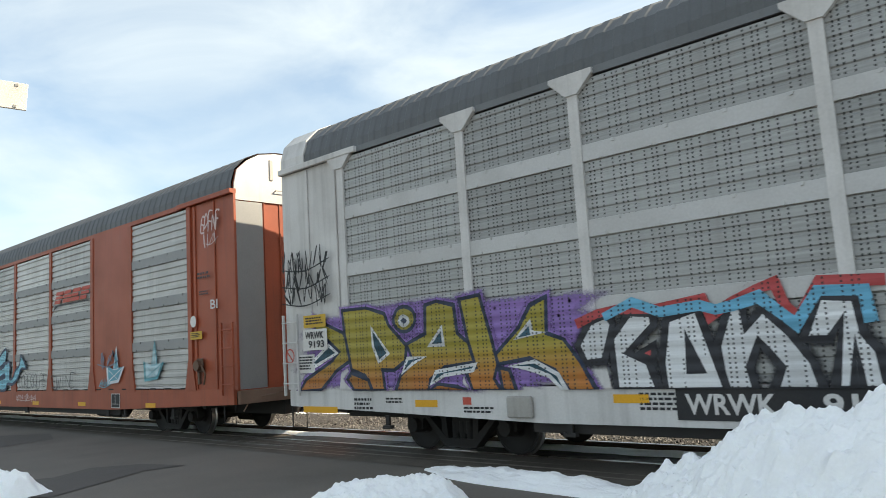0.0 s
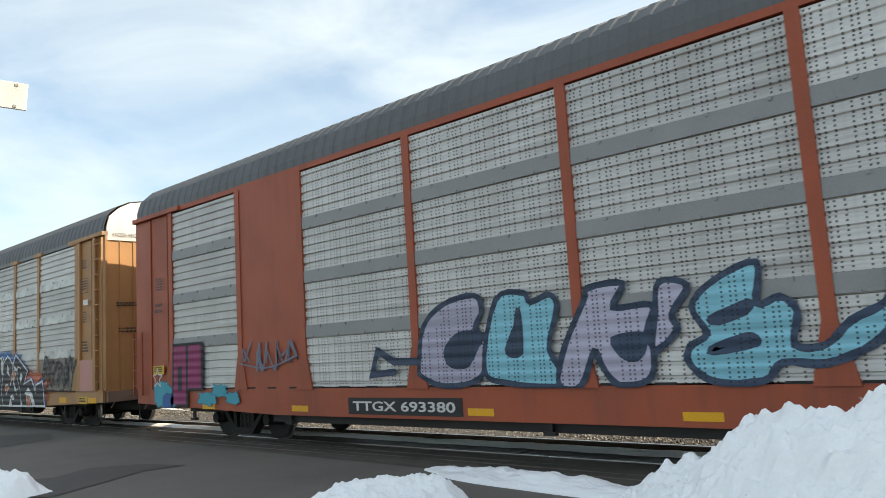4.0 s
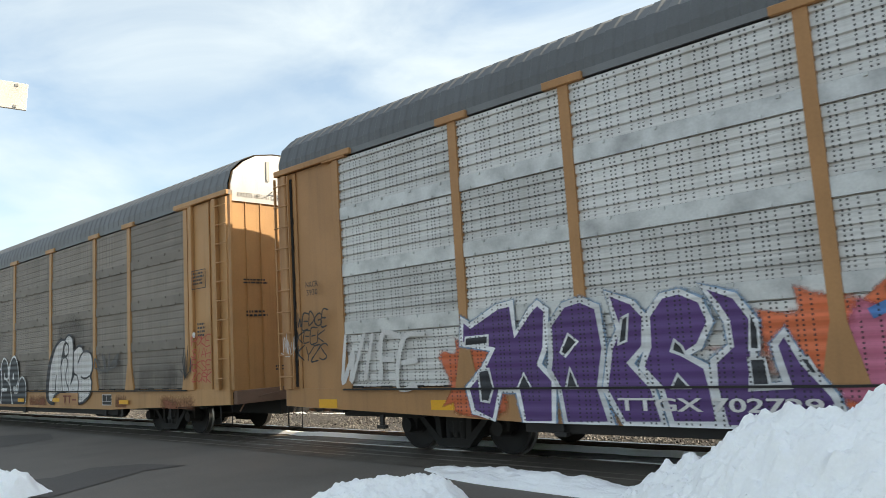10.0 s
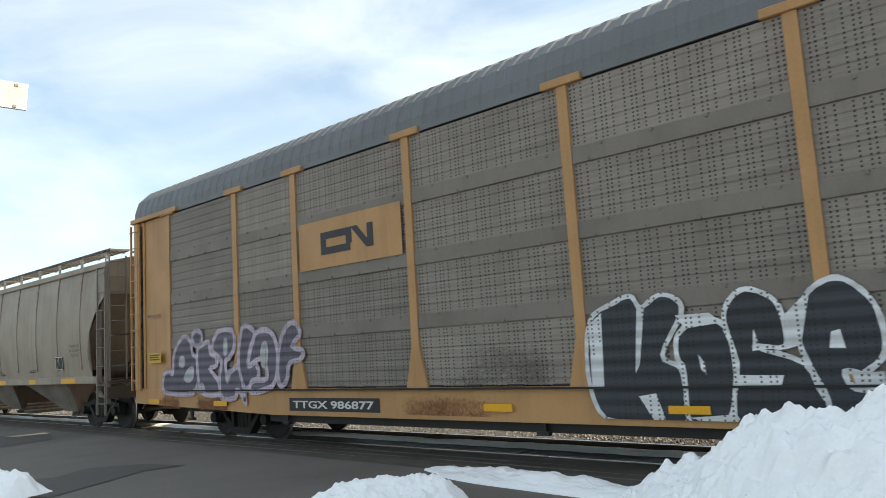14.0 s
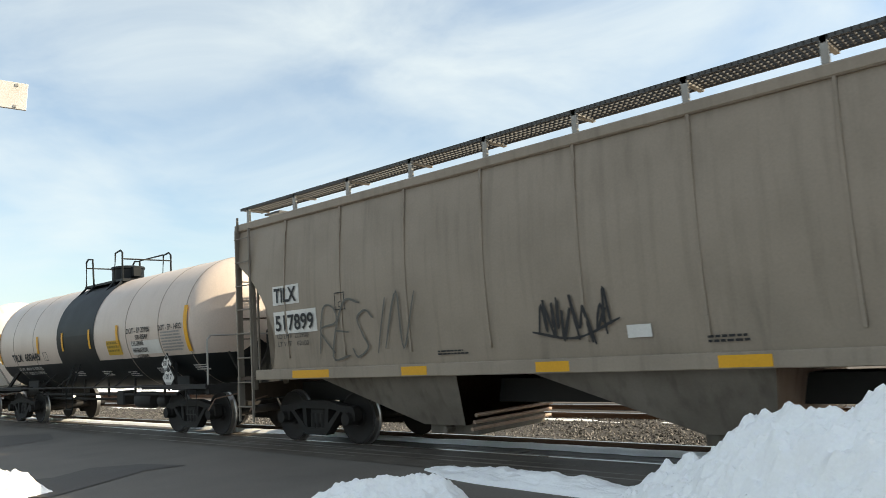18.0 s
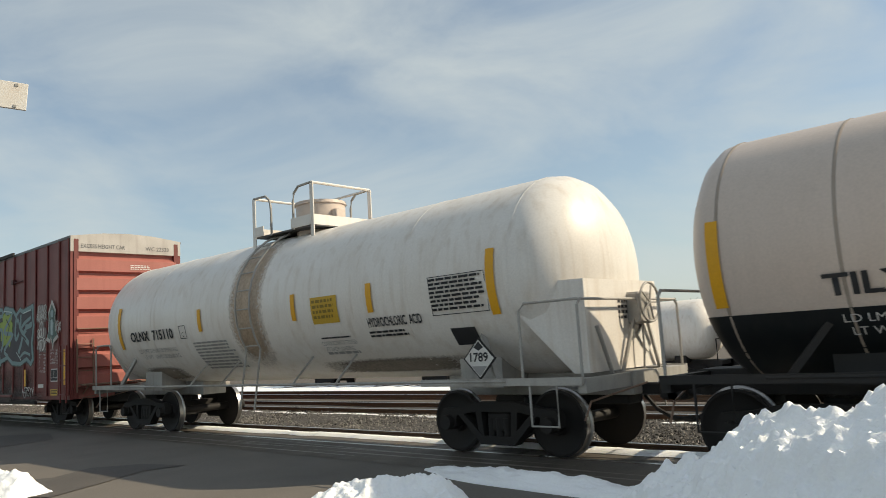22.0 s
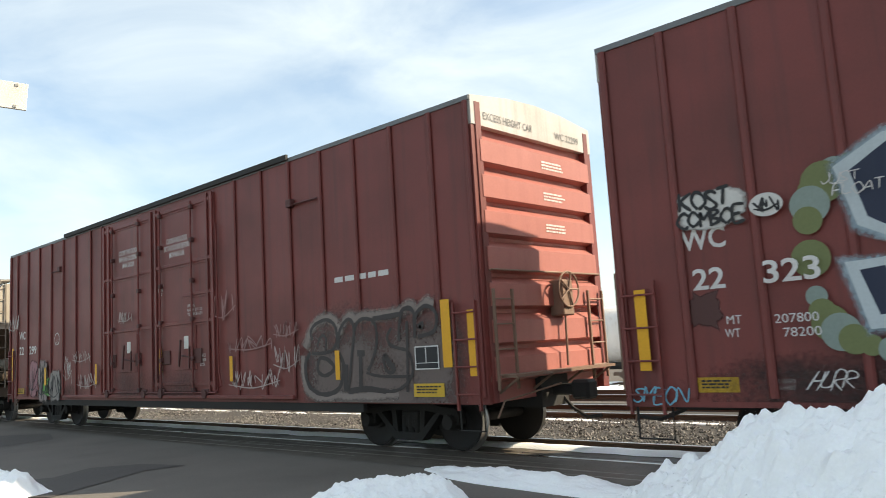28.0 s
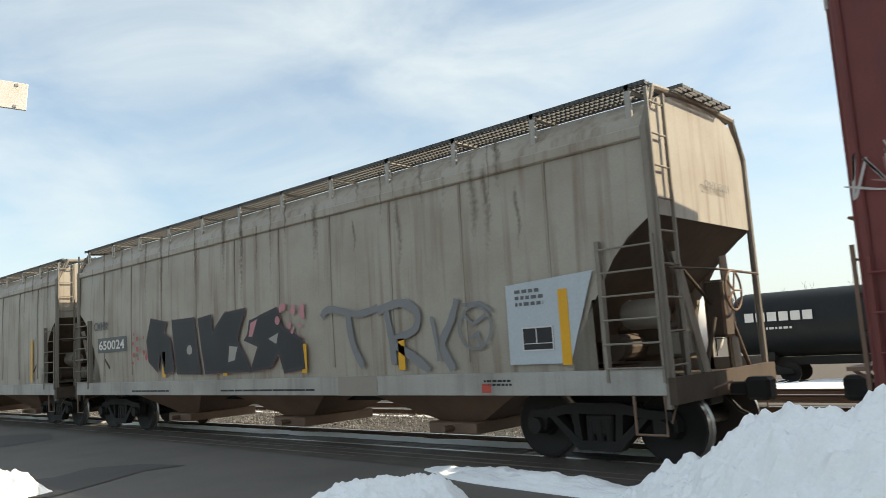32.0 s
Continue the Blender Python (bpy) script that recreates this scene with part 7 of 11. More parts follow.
for ox, oz, m1, m2, nm in ((7.8, 1.15, P_("boat_white", (0.66, 0.68, 0.7)), P_("boat_blue", (0.14, 0.36, 0.45)), "sprayed white paper boat"), (9.72, 1.2, P_("boat_teal", (0.12, 0.36, 0.42), True), P_("boat_pale", (0.42, 0.55, 0.58), True), "sprayed teal paper boat")):
    shape(c, [(ox + a, oz + b) for a, b in BOAT], m1, RS, "graffiti", nm)
    shape(c, [(ox + 0.43 + (a - 0.43) * 0.8, oz + 0.37 + (b - 0.37) * 0.8) for a, b in BOAT], m2, RS - 0.004, "graffiti")
    for (a, b), (d, e) in (((0.08, 0.36), (0.6, 0.12)), ((0.78, 0.38), (0.1, 0.1)), ((0.32, 0.36), (0.62, 0.38)), ((0.46, 0.8), (0.42, 0.4))):
        shape(c, [(ox + a, oz + b), (ox + a + 0.012, oz + b - 0.022), (ox + d + 0.012, oz + e - 0.022), (ox + d, oz + e)], m1, RS - 0.008, "graffiti")
data_plate(c, 7.95, 8.42, 0.60, 0.94)
scrawl(c, 7.35, 7.95, 1.05, 1.3, P_("boat_blue", (0.14, 0.36, 0.45)), 46, 5, RS, 0.014)
bars(12.35, 3.3, 0.5, 0.16, 2, c, DARK_L, RS)
bars(12.35, 2.95, 0.4, 0.1, 2, c, DARK_L, RS)
bm = bmesh.new()
tube(bm, [(12.12, -HALF - 0.12, 1.5), (12.12, -HALF + 0.0, 1.5)], 0.11, 12)
box(bm, 12.0, 12.24, -HALF - 0.05, -HALF + 0.0, 1.36, 1.64, 0.02)
box(bm, 12.07, 12.14, -HALF - 0.06, -HALF + 0.0, 1.12, 1.36, 0.01)
tube(bm, [(12.28, -HALF - 0.08, 1.5), (12.42, -HALF - 0.08, 1.32), (12.36, -HALF - 0.08, 1.12)], 0.02, 6)
part("winch_bracket", bm, M["rail_steel"], c, "rusty dark winch bracket")
write("BI", 12.72, 2.70, 0.26, c, WHITE, RS, width=0.27, offset=0.004)
disc(c, 11.9, 2.4, 0.12, M["label_white"], RS)
warn_label(c, 11.78, 12.23, 2.03, 2.19, RS)
tag(c, "EDFNF", 12.3, 13.0, 4.2, 4.55, P_("pink_white_spray", (0.6, 0.45, 0.42)), 31, RS)
scrawl(c, 12.4, 12.9, 3.85, 4.25, P_("pink_white_spray", (0.6, 0.45, 0.42)), 32, 3, RS, 0.01)
MAG = P_("magenta_spray", (0.30, 0.03, 0.13), True)
for x0, x1, z0, z1 in ((-11.62, -11.1, 0.72, 1.92), (-11.02, -10.5, 1.05, 1.92)):
    shape(c, [(x0 - 0.08, z0 - 0.06), (x1 + 0.08, z0 - 0.06), (x1 + 0.1, z1 + 0.06), (x0 - 0.02, z1 + 0.06)], P_("black_spray", (0.025, 0.025, 0.03), True), RS, "graffiti")
    shape(c, [(x0, z0), (x1, z0), (x1 + 0.02, z1), (x0 + 0.05, z1)], MAG, RS - 0.005, "graffiti", "magenta block letter with black outline")
shape(c, [(-11.42, 1.0), (-11.25, 1.0), (-11.25, 1.5), (-11.42, 1.5)], P_("black_spray", (0.025, 0.025, 0.03), True), RS - 0.009, "graffiti")
for k, (a, b, d, e) in enumerate(((-10.6, -9.9, 0.7, 1.0), (-10.1, -9.5, 0.85, 1.12), (-11.75, -11.55, 0.64, 0.9), (-9.6, -9.1, 0.75, 0.98))):
    blob(c, a, b, d, e, P_("teal_spray", (0.05, 0.30, 0.38)), RS - 0.002 - 0.0005 * k, 47 + k, rough=0.35)
blob(c, -12.5, -11.7, 0.64, 1.2, P_("teal_spray", (0.05, 0.30, 0.38)), RS, 6)
blob(c, -12.1, -11.6, 0.64, 0.95, P_("deep_blue_spray", (0.03, 0.10, 0.30)), RS - 0.003, 16)
STAR = [(0.22 * (1 if k % 2 == 0 else 0.42) * math.sin(k * math.pi / 5), 0.22 * (1 if k % 2 == 0 else 0.42) * math.cos(k * math.pi / 5)) for k in range(10)]
for k in range(10):
    (a, b), (d, e) = STAR[k], STAR[(k + 1) % 10]
    nx, nz = (e - b), -(d - a)
    ln = math.hypot(nx, nz)
    nx, nz = nx / ln * 0.012, nz / ln * 0.012
    shape(c, [(-12.32 + a + nx, 1.27 + b + nz), (-12.32 + d + nx, 1.27 + e + nz), (-12.32 + d - nx, 1.27 + e - nz), (-12.32 + a - nx, 1.27 + b - nz)], WHITE, RS - 0.005, "graffiti_tag")
warn_label(c, -12.51, -12.03, 1.35, 1.54, RS)
bars(-12.22, 2.76, 0.38, 0.26, 2, c, DARK_L, RS)
bars(-12.2, 3.3, 0.3, 0.3, 5, c, DARK_L, RS)
scrawl(c, -9.0, -7.3, 1.3, 1.95, P_("grey_blue_spray", (0.16, 0.17, 0.22)), 41, 6, RS, 0.025, "faded grey blue tag")
scrawl(c, 7.3, 8.4, 1.5, 2.0, P_("grey_blue_spray", (0.16, 0.17, 0.22)), 43, 4, RS, 0.025, "faded grey blue tag")
# weathered steel on the front end door
bm = bmesh.new()
box(bm, 13.34, 13.378, -1.49, -0.85, 1.0, 4.70)
part("worn_patch", bm, M["band_grey"], c, "bare grey patch on the end door")

# --- ochre rack car
c = CAR_C
ORG, PNK, BLU = P_("orange_spray", (0.55, 0.13, 0.05), True), P_("pink_spray", (0.50, 0.14, 0.22), True), P_("blue_spray", (0.06, 0.15, 0.35), True)
for k, (a, b, z0, z1, m_) in enumerate(((-5.0, -3.4, 0.6, 2.0, ORG), (-4.3, -3.0, 0.6, 1.75, PNK), (-3.2, -1.5, 1.4, 2.2, ORG), (-1.2, 0.9, 1.5, 2.25, ORG), (0.2, 1.5, 0.6, 2.3, BLU), (0.9, 2.6, 0.6, 1.95, ORG), (1.4, 3.2, 0.6, 1.6, PNK), (3.0, 5.0, 0.7, 1.9, ORG), (-2.0, 0.1, 1.6, 2.1, BLU), (6.5, 9.9, 0.6, 1.5, ORG), (4.5, 8.0, 1.2, 2.15, BLU))):
    blob(c, a, b, z0, z1, m_, RS + 0.02 - k * 0.0015, 50 + k, rough=0.3)
blob(c, -4.9, 9.4, 0.58, 1.75, ORG, RS + 0.0225, 49, k=90, rough=0.12)
blob(c, 0.9, 3.2, 0.6, 1.5, PNK, RS + 0.0215, 48, rough=0.25)
blob(c, -9.5, -8.4, 0.62, 1.7, ORG, RS + 0.0215, 50, rough=0.3)
KALEL = style(P_("purple_spray", (0.085, 0.04, 0.15), True), WSP_, 0.034, RS, "purple graffiti letters with white outlines", P_("pale_blue_mist", (0.25, 0.36, 0.5), True), 0.085, 0.565)
glyph(c, KALEL, [(-9.08, 1.95), (-8.93, 1.86), (-8.44, 2.08), (-8.20, 2.11), (-8.17, 1.70), (-7.91, 1.99), (-7.78, 2.08), (-7.65, 1.98), (-7.71, 1.50), (-7.82, 1.30), (-7.61, 1.10), (-7.66, 0.56), (-8.11, 0.55), (-8.19, 0.98), (-8.48, 0.98), (-8.62, 0.56), (-8.97, 0.69), (-9.05, 1.01), (-8.75, 1.27), (-8.56, 1.52), (-9.12, 1.62)])
glyph(c, KALEL, [(-7.63, 1.40), (-7.61, 1.79), (-7.39, 2.02), (-7.14, 2.07), (-6.91, 1.96), (-6.86, 1.47), (-6.97, 1.00), (-6.84, 0.57), (-7.48, 0.56), (-7.54, 1.00), (-7.67, 1.22)])
glyph(c, KALEL, [(-6.76, 2.11), (-6.44, 1.98), (-6.30, 1.81), (-6.34, 1.46), (-6.53, 1.28), (-6.28, 1.00), (-6.17, 0.59), (-6.67, 0.58), (-6.89, 0.98), (-6.77, 1.47), (-6.64, 1.68)])
glyph(c, KALEL, [(-6.28, 1.46), (-6.26, 1.81), (-6.07, 2.02), (-5.85, 2.05), (-5.62, 1.93), (-5.53, 1.70), (-5.68, 1.44), (-5.86, 1.35), (-5.63, 1.22), (-5.58, 0.97), (-5.54, 0.60), (-6.08, 0.59), (-6.17, 0.98), (-6.39, 1.23)])
glyph(c, KALEL, [(-5.58, 2.08), (-5.24, 1.95), (-5.05, 1.66), (-5.16, 0.99), (-4.80, 1.01), (-4.89, 1.42), (-4.78, 1.54), (-4.63, 1.24), (-4.38, 0.91), (-4.27, 0.60), (-5.47, 0.57), (-5.55, 0.99), (-5.54, 1.27), (-5.33, 1.43), (-5.35, 1.69), (-5.45, 1.88)])
glyph(c, KALEL, [(-9.03, 1.70), (-8.63, 1.71), (-8.64, 1.59), (-9.06, 1.58)], fill=BLK_, lw=0.016)
glyph(c, KALEL, [(-7.48, 1.44), (-7.35, 1.66), (-7.22, 1.56), (-7.41, 1.39)], fill=BLK_, lw=0.016)
glyph(c, KALEL, [(-7.44, 1.00), (-7.36, 1.24), (-7.26, 1.00)], fill=BLK_, lw=0.016)
glyph(c, KALEL, [(-6.01, 1.40), (-5.96, 1.52), (-5.88, 1.45), (-5.83, 1.33)], fill=BLK_, lw=0.016)
glyph(c, KALEL, [(-6.05, 0.99), (-5.96, 1.14), (-5.83, 0.99)], fill=BLK_, lw=0.016)
glyph(c, KALEL, [(-5.10, 1.77), (-5.03, 1.59), (-5.04, 1.38), (-5.14, 1.38)], fill=BLK_, lw=0.016)
glyph(c, KALEL, [(-5.16, 1.29), (-5.00, 1.29), (-4.97, 1.01), (-5.15, 1.01)], fill=BLK_, lw=0.016)
glyph(c, KALEL, [(-4.39, 0.81), (-4.31, 0.81), (-4.28, 0.65), (-4.42, 0.64)], fill=BLK_, lw=0.016)
glyph(c, KALEL, [(-4.66, 1.28), (-4.58, 1.28), (-4.50, 1.12), (-4.57, 1.12)], fill=BLK_, lw=0.016)
glyph(c, KALEL, [(-8.84, 1.24), (-8.65, 1.26), (-8.59, 1.01), (-8.68, 0.82), (-8.82, 0.84)], fill=BLK_, lw=0.016)
glyph(c, KALEL, [(-8.19, 1.00), (-8.07, 1.19), (-7.96, 1.00)], fill=BLK_, lw=0.016)
glyph(c, KALEL, [(-6.59, 1.80), (-6.50, 1.84), (-6.55, 1.54), (-6.66, 1.50)], fill=BLK_, lw=0.016)
DGRN_, ORG2_ = P_("dark_green_spray", (0.02, 0.035, 0.028), True), P_("orange_field_spray", (0.52, 0.16, 0.06), True)
CLUMP = style(ORG, ORG, 0.03, RS + 0.006, "round orange sprayed clumps", None, 0, 0.565)
CAZ = style(P_("olive_spray", (0.235, 0.19, 0.06), True), DGRN_, 0.045, RS, "olive graffiti letters with black outlines and yellow stars", DGRN_, 0.10, 0.565)
glyph(c, CAZ, [(-3.62, 1.28), (-2.92, 1.95), (-2.30, 1.98), (-2.31, 1.33), (-2.74, 1.31), (-2.72, 1.58), (-3.01, 1.36), (-3.09, 1.17), (-2.87, 1.01), (-1.88, 0.98), (-1.92, 0.56), (-3.17, 0.53)])
glyph(c, CAZ, [(-2.24, 1.69), (-1.98, 1.93), (-1.66, 1.92), (-1.62, 1.60), (-1.32, 1.24), (-1.27, 0.97), (-1.46, 0.58), (-1.89, 0.57), (-1.96, 0.98), (-2.20, 1.19)])
glyph(c, CAZ, [(-1.51, 1.73), (-1.29, 1.91), (-0.19, 1.91), (-0.25, 1.66), (-0.20, 1.52), (-0.96, 1.00), (-0.26, 0.97), (-0.04, 0.63), (-1.08, 0.59), (-1.22, 1.03), (-0.61, 1.54), (-1.22, 1.50)])
glyph(c, CAZ, [(-0.08, 1.71), (-0.02, 1.89), (0.54, 1.97), (0.63, 1.72), (0.76, 1.57), (0.99, 1.41), (1.05, 1.19), (1.16, 0.96), (1.04, 0.65), (0.51, 0.63), (0.31, 0.97), (0.02, 1.15), (-0.07, 1.40)])
glyph(c, CAZ, [(0.72, 1.70), (1.00, 1.97), (1.12, 1.80), (1.08, 1.40), (0.82, 1.58)])
glyph(c, CAZ, [(-3.12, 1.29), (-2.79, 1.66), (-2.74, 1.56), (-2.94, 1.32), (-2.59, 0.94), (-2.69, 0.89)], fill=DGRN_)
glyph(c, CAZ, [(0.06, 1.50), (0.20, 1.83), (0.23, 1.50)], fill=DGRN_)
glyph(c, CAZ, [(0.25, 1.52), (0.45, 1.38), (0.25, 1.27)], fill=DGRN_)
glyph(c, CAZ, [(-0.96, 1.70), (-0.53, 1.69), (-0.55, 1.61), (-0.78, 1.48), (-0.98, 1.57)], fill=DGRN_)
glyph(c, CAZ, [(-1.82, 1.59), (-1.62, 1.32), (-1.71, 1.18)], fill=DGRN_)
glyph(c, CAZ, [(-0.64, 0.62), (-0.27, 0.85), (-0.10, 0.63)], fill=DGRN_)
stroke(c, CAZ, [(-3.98, 1.67), (-3.57, 1.85), (-2.91, 2.03), (-2.30, 2.05), (-1.65, 1.99), (-1.28, 1.99), (-0.19, 1.97), (0.55, 2.04), (0.73, 1.77), (1.02, 2.04), (1.20, 1.79)], BLU, 0.05)
glyph(c, CLUMP, [(-3.34, 1.88), (-3.39, 1.80), (-3.51, 1.75), (-3.65, 1.76), (-3.77, 1.82), (-3.81, 1.91), (-3.76, 1.99), (-3.63, 2.04), (-3.48, 2.02), (-3.37, 1.97)], smooth=True)
glyph(c, CLUMP, [(-2.88, 2.12), (-2.93, 2.06), (-3.05, 2.02), (-3.19, 2.03), (-3.29, 2.08), (-3.33, 2.16), (-3.28, 2.22), (-3.17, 2.25), (-3.03, 2.24), (-2.92, 2.19)], smooth=True)
glyph(c, CLUMP, [(-2.24, 2.08), (-2.28, 2.04), (-2.39, 2.01), (-2.51, 2.02), (-2.61, 2.06), (-2.65, 2.12), (-2.60, 2.17), (-2.50, 2.19), (-2.37, 2.18), (-2.27, 2.14)], smooth=True)
glyph(c, CLUMP, [(-1.74, 2.10), (-1.78, 2.04), (-1.89, 2.02), (-2.01, 2.03), (-2.12, 2.07), (-2.15, 2.13), (-2.11, 2.19), (-2.00, 2.22), (-1.87, 2.21), (-1.77, 2.16)], smooth=True)
glyph(c, CLUMP, [(-0.86, 2.06), (-0.90, 2.01), (-0.99, 1.98), (-1.11, 1.99), (-1.20, 2.03), (-1.23, 2.09), (-1.19, 2.14), (-1.09, 2.17), (-0.97, 2.16), (-0.89, 2.12)], smooth=True)
glyph(c, CLUMP, [(0.62, 2.08), (0.58, 2.03), (0.50, 2.00), (0.41, 2.01), (0.33, 2.05), (0.31, 2.11), (0.34, 2.16), (0.43, 2.19), (0.52, 2.18), (0.60, 2.14)], smooth=True)
glyph(c, CLUMP, [(0.77, 1.95), (0.75, 1.89), (0.69, 1.85), (0.63, 1.86), (0.58, 1.90), (0.56, 1.96), (0.59, 2.02), (0.65, 2.06), (0.71, 2.05), (0.76, 2.01)], smooth=True)
rnd = random.Random(77)
PLUM_, LIME2 = P_("plum_spray", (0.16, 0.06, 0.13)), P_("yellow_green_spray", (0.32, 0.31, 0.06), True)
for k in range(34):
    disc(c, rnd.uniform(-3.3, 0.9), rnd.uniform(0.68, 1.15) if k % 3 else rnd.uniform(1.2, 1.7), rnd.uniform(0.025, 0.06), PLUM_ if k % 4 else DGRN_, RS - 0.0118 - 0.00004 * k, "paint_spot")
for k, (sx, sz, sr) in enumerate(((0.25, 1.72, 0.14), (0.5, 1.45, 0.12), (0.95, 0.98, 0.16), (0.5, 0.85, 0.15), (-1.75, 0.75, 0.16), (-1.7, 1.0, 0.12), (0.1, 1.2, 0.10), (0.05, 1.62, 0.1), (-2.2, 1.75, 0.10))):
    pts = [(sx + sr * (1 if q % 2 == 0 else 0.45) * math.sin(q * math.pi / 5), sz + sr * (1 if q % 2 == 0 else 0.45) * math.cos(q * math.pi / 5)) for q in range(10)]
    shape(c, pts, LIME2, RS - 0.0135 - 0.0001 * k, "paint_star", "yellow green sprayed star")
for k, (a, b, z0, z1) in enumerate(((-3.4, -2.7, 1.15, 1.6), (-1.3, -0.5, 1.15, 1.45), (-0.9, 0.0, 1.5, 1.75), (0.1, 0.6, 1.2, 1.45))):
    blob(c, a, b, z0, z1, LIME2, RS - 0.0023 - 0.00003 * k, 310 + k, rough=0.4)
JEV = style(BLK_, WSP_, 0.026, RS - 0.004, "black graffiti letters with white and blue outlines", P_("blue_spray", (0.06, 0.15, 0.35), True), 0.12, 0.565)
glyph(c, JEV, [(2.07, 0.55), (2.14, 1.19), (2.62, 1.20), (2.60, 1.04), (3.17, 1.34), (3.01, 1.73), (3.20, 1.93), (4.13, 2.09), (4.19, 1.73), (4.64, 2.08), (5.00, 1.91), (5.37, 2.08), (5.64, 1.67), (5.94, 2.00), (6.24, 2.07), (6.36, 1.88), (6.68, 2.08), (7.14, 1.80), (7.36, 2.08), (8.34, 1.59), (8.06, 1.22), (8.65, 1.35), (8.95, 1.05), (9.00, 1.18), (9.49, 1.29), (9.57, 0.98), (9.66, 0.60), (8.39, 0.59), (5.84, 0.57)])
glyph(c, JEV, [(3.21, 1.34), (3.60, 1.55), (3.71, 1.30), (3.52, 1.04)], fill=ORG2_, lw=0.014)
glyph(c, JEV, [(3.77, 0.59), (3.88, 0.90), (4.08, 1.08), (4.26, 0.83), (4.22, 0.59)], fill=ORG2_, lw=0.014)
glyph(c, JEV, [(2.96, 0.59), (3.09, 0.88), (3.28, 0.74), (3.20, 0.59)], fill=ORG2_, lw=0.014)
glyph(c, JEV, [(5.04, 1.39), (5.20, 1.46), (5.46, 1.13), (5.32, 1.07)], fill=ORG2_, lw=0.014)
glyph(c, JEV, [(6.46, 1.11), (6.54, 1.21), (6.69, 1.21), (6.78, 1.12), (6.59, 0.91)], fill=ORG2_, lw=0.014)
glyph(c, JEV, [(7.12, 1.63), (7.30, 1.61), (7.38, 1.51), (7.25, 1.31), (7.10, 1.38), (6.88, 1.10)], fill=ORG2_, lw=0.014)
glyph(c, JEV, [(8.27, 0.91), (8.50, 0.89), (8.66, 0.60), (8.35, 0.59)], fill=ORG2_, lw=0.014)
glyph(c, JEV, [(5.76, 1.30), (5.96, 1.24), (5.89, 1.06)], fill=ORG2_, lw=0.014)
glyph(c, JEV, [(3.08, 1.72), (3.39, 1.46), (3.73, 1.62), (3.79, 1.78), (3.35, 1.63)], fill=WSP_, lw=0.004)
glyph(c, JEV, [(4.00, 1.84), (4.19, 1.80), (4.02, 1.64)], fill=WSP_, lw=0.004)
glyph(c, JEV, [(4.12, 1.08), (4.24, 1.00), (4.63, 0.60), (4.35, 0.59)], fill=WSP_, lw=0.004)
glyph(c, JEV, [(4.37, 1.51), (4.71, 1.64), (4.70, 1.40), (4.55, 1.38)], fill=WSP_, lw=0.004)
glyph(c, JEV, [(4.31, 1.29), (4.50, 1.24), (4.80, 1.04), (4.59, 0.93)], fill=WSP_, lw=0.004)
glyph(c, JEV, [(5.17, 1.72), (5.25, 1.75), (5.67, 1.13), (5.49, 1.12)], fill=WSP_, lw=0.004)
glyph(c, JEV, [(5.63, 1.44), (6.06, 1.32), (5.97, 1.19), (5.76, 1.30)], fill=WSP_, lw=0.004)
glyph(c, JEV, [(6.15, 2.05), (6.36, 1.84), (6.29, 1.58), (6.45, 1.49), (6.18, 1.53), (6.09, 1.73)], fill=WSP_, lw=0.004)
glyph(c, JEV, [(6.67, 1.80), (6.90, 1.64), (6.76, 1.64), (6.99, 1.40), (6.63, 1.58)], fill=WSP_, lw=0.004)
glyph(c, JEV, [(7.17, 1.81), (7.49, 1.67), (7.59, 1.76), (7.52, 1.59), (7.32, 1.62)], fill=WSP_, lw=0.004)
glyph(c, JEV, [(7.21, 1.30), (7.35, 1.17), (7.50, 1.07), (7.33, 1.02)], fill=WSP_, lw=0.004)
glyph(c, JEV, [(7.73, 1.38), (7.85, 1.55), (7.98, 1.44), (7.83, 1.26)], fill=WSP_, lw=0.004)
glyph(c, JEV, [(8.14, 0.94), (8.44, 1.12), (8.76, 0.94), (9.01, 0.59), (8.82, 0.58), (8.56, 0.89)], fill=WSP_, lw=0.004)
glyph(c, JEV, [(6.86, 0.57), (6.97, 0.81), (7.19, 0.57)], fill=WSP_, lw=0.004)
glyph(c, JEV, [(6.94, 0.86), (7.18, 0.92), (7.34, 0.79), (7.17, 0.76)], fill=WSP_, lw=0.004)
glyph(c, JEV, [(7.83, 0.58), (7.89, 0.75), (8.04, 0.58)], fill=WSP_, lw=0.004)
glyph(c, JEV, [(5.77, 0.57), (5.85, 0.73), (6.04, 0.57)], fill=WSP_, lw=0.004)
glyph(c, JEV, [(4.77, 0.59), (4.88, 0.79), (5.07, 0.58)], fill=WSP_, lw=0.004)
glyph(c, JEV, [(8.87, 1.11), (8.97, 1.18), (9.05, 0.94)], fill=WSP_, lw=0.004)
glyph(c, JEV, [(2.15, 0.58), (2.21, 1.01), (2.33, 1.01), (2.46, 0.58)], fill=WSP_, lw=0.004)
stroke(c, JEV, [(4.22, 1.76), (3.94, 1.34), (4.39, 0.86), (4.57, 0.62)], WSP_, 0.016, smooth=True)
stroke(c, JEV, [(5.00, 1.91), (5.12, 1.46), (4.76, 1.00)], WSP_, 0.016, smooth=True)
stroke(c, JEV, [(5.31, 0.98), (5.41, 1.12), (5.77, 1.08), (5.80, 0.82), (5.65, 0.59)], WSP_, 0.016, smooth=True)
stroke(c, JEV, [(5.64, 1.67), (5.68, 1.44), (5.94, 0.99)], WSP_, 0.016, smooth=True)
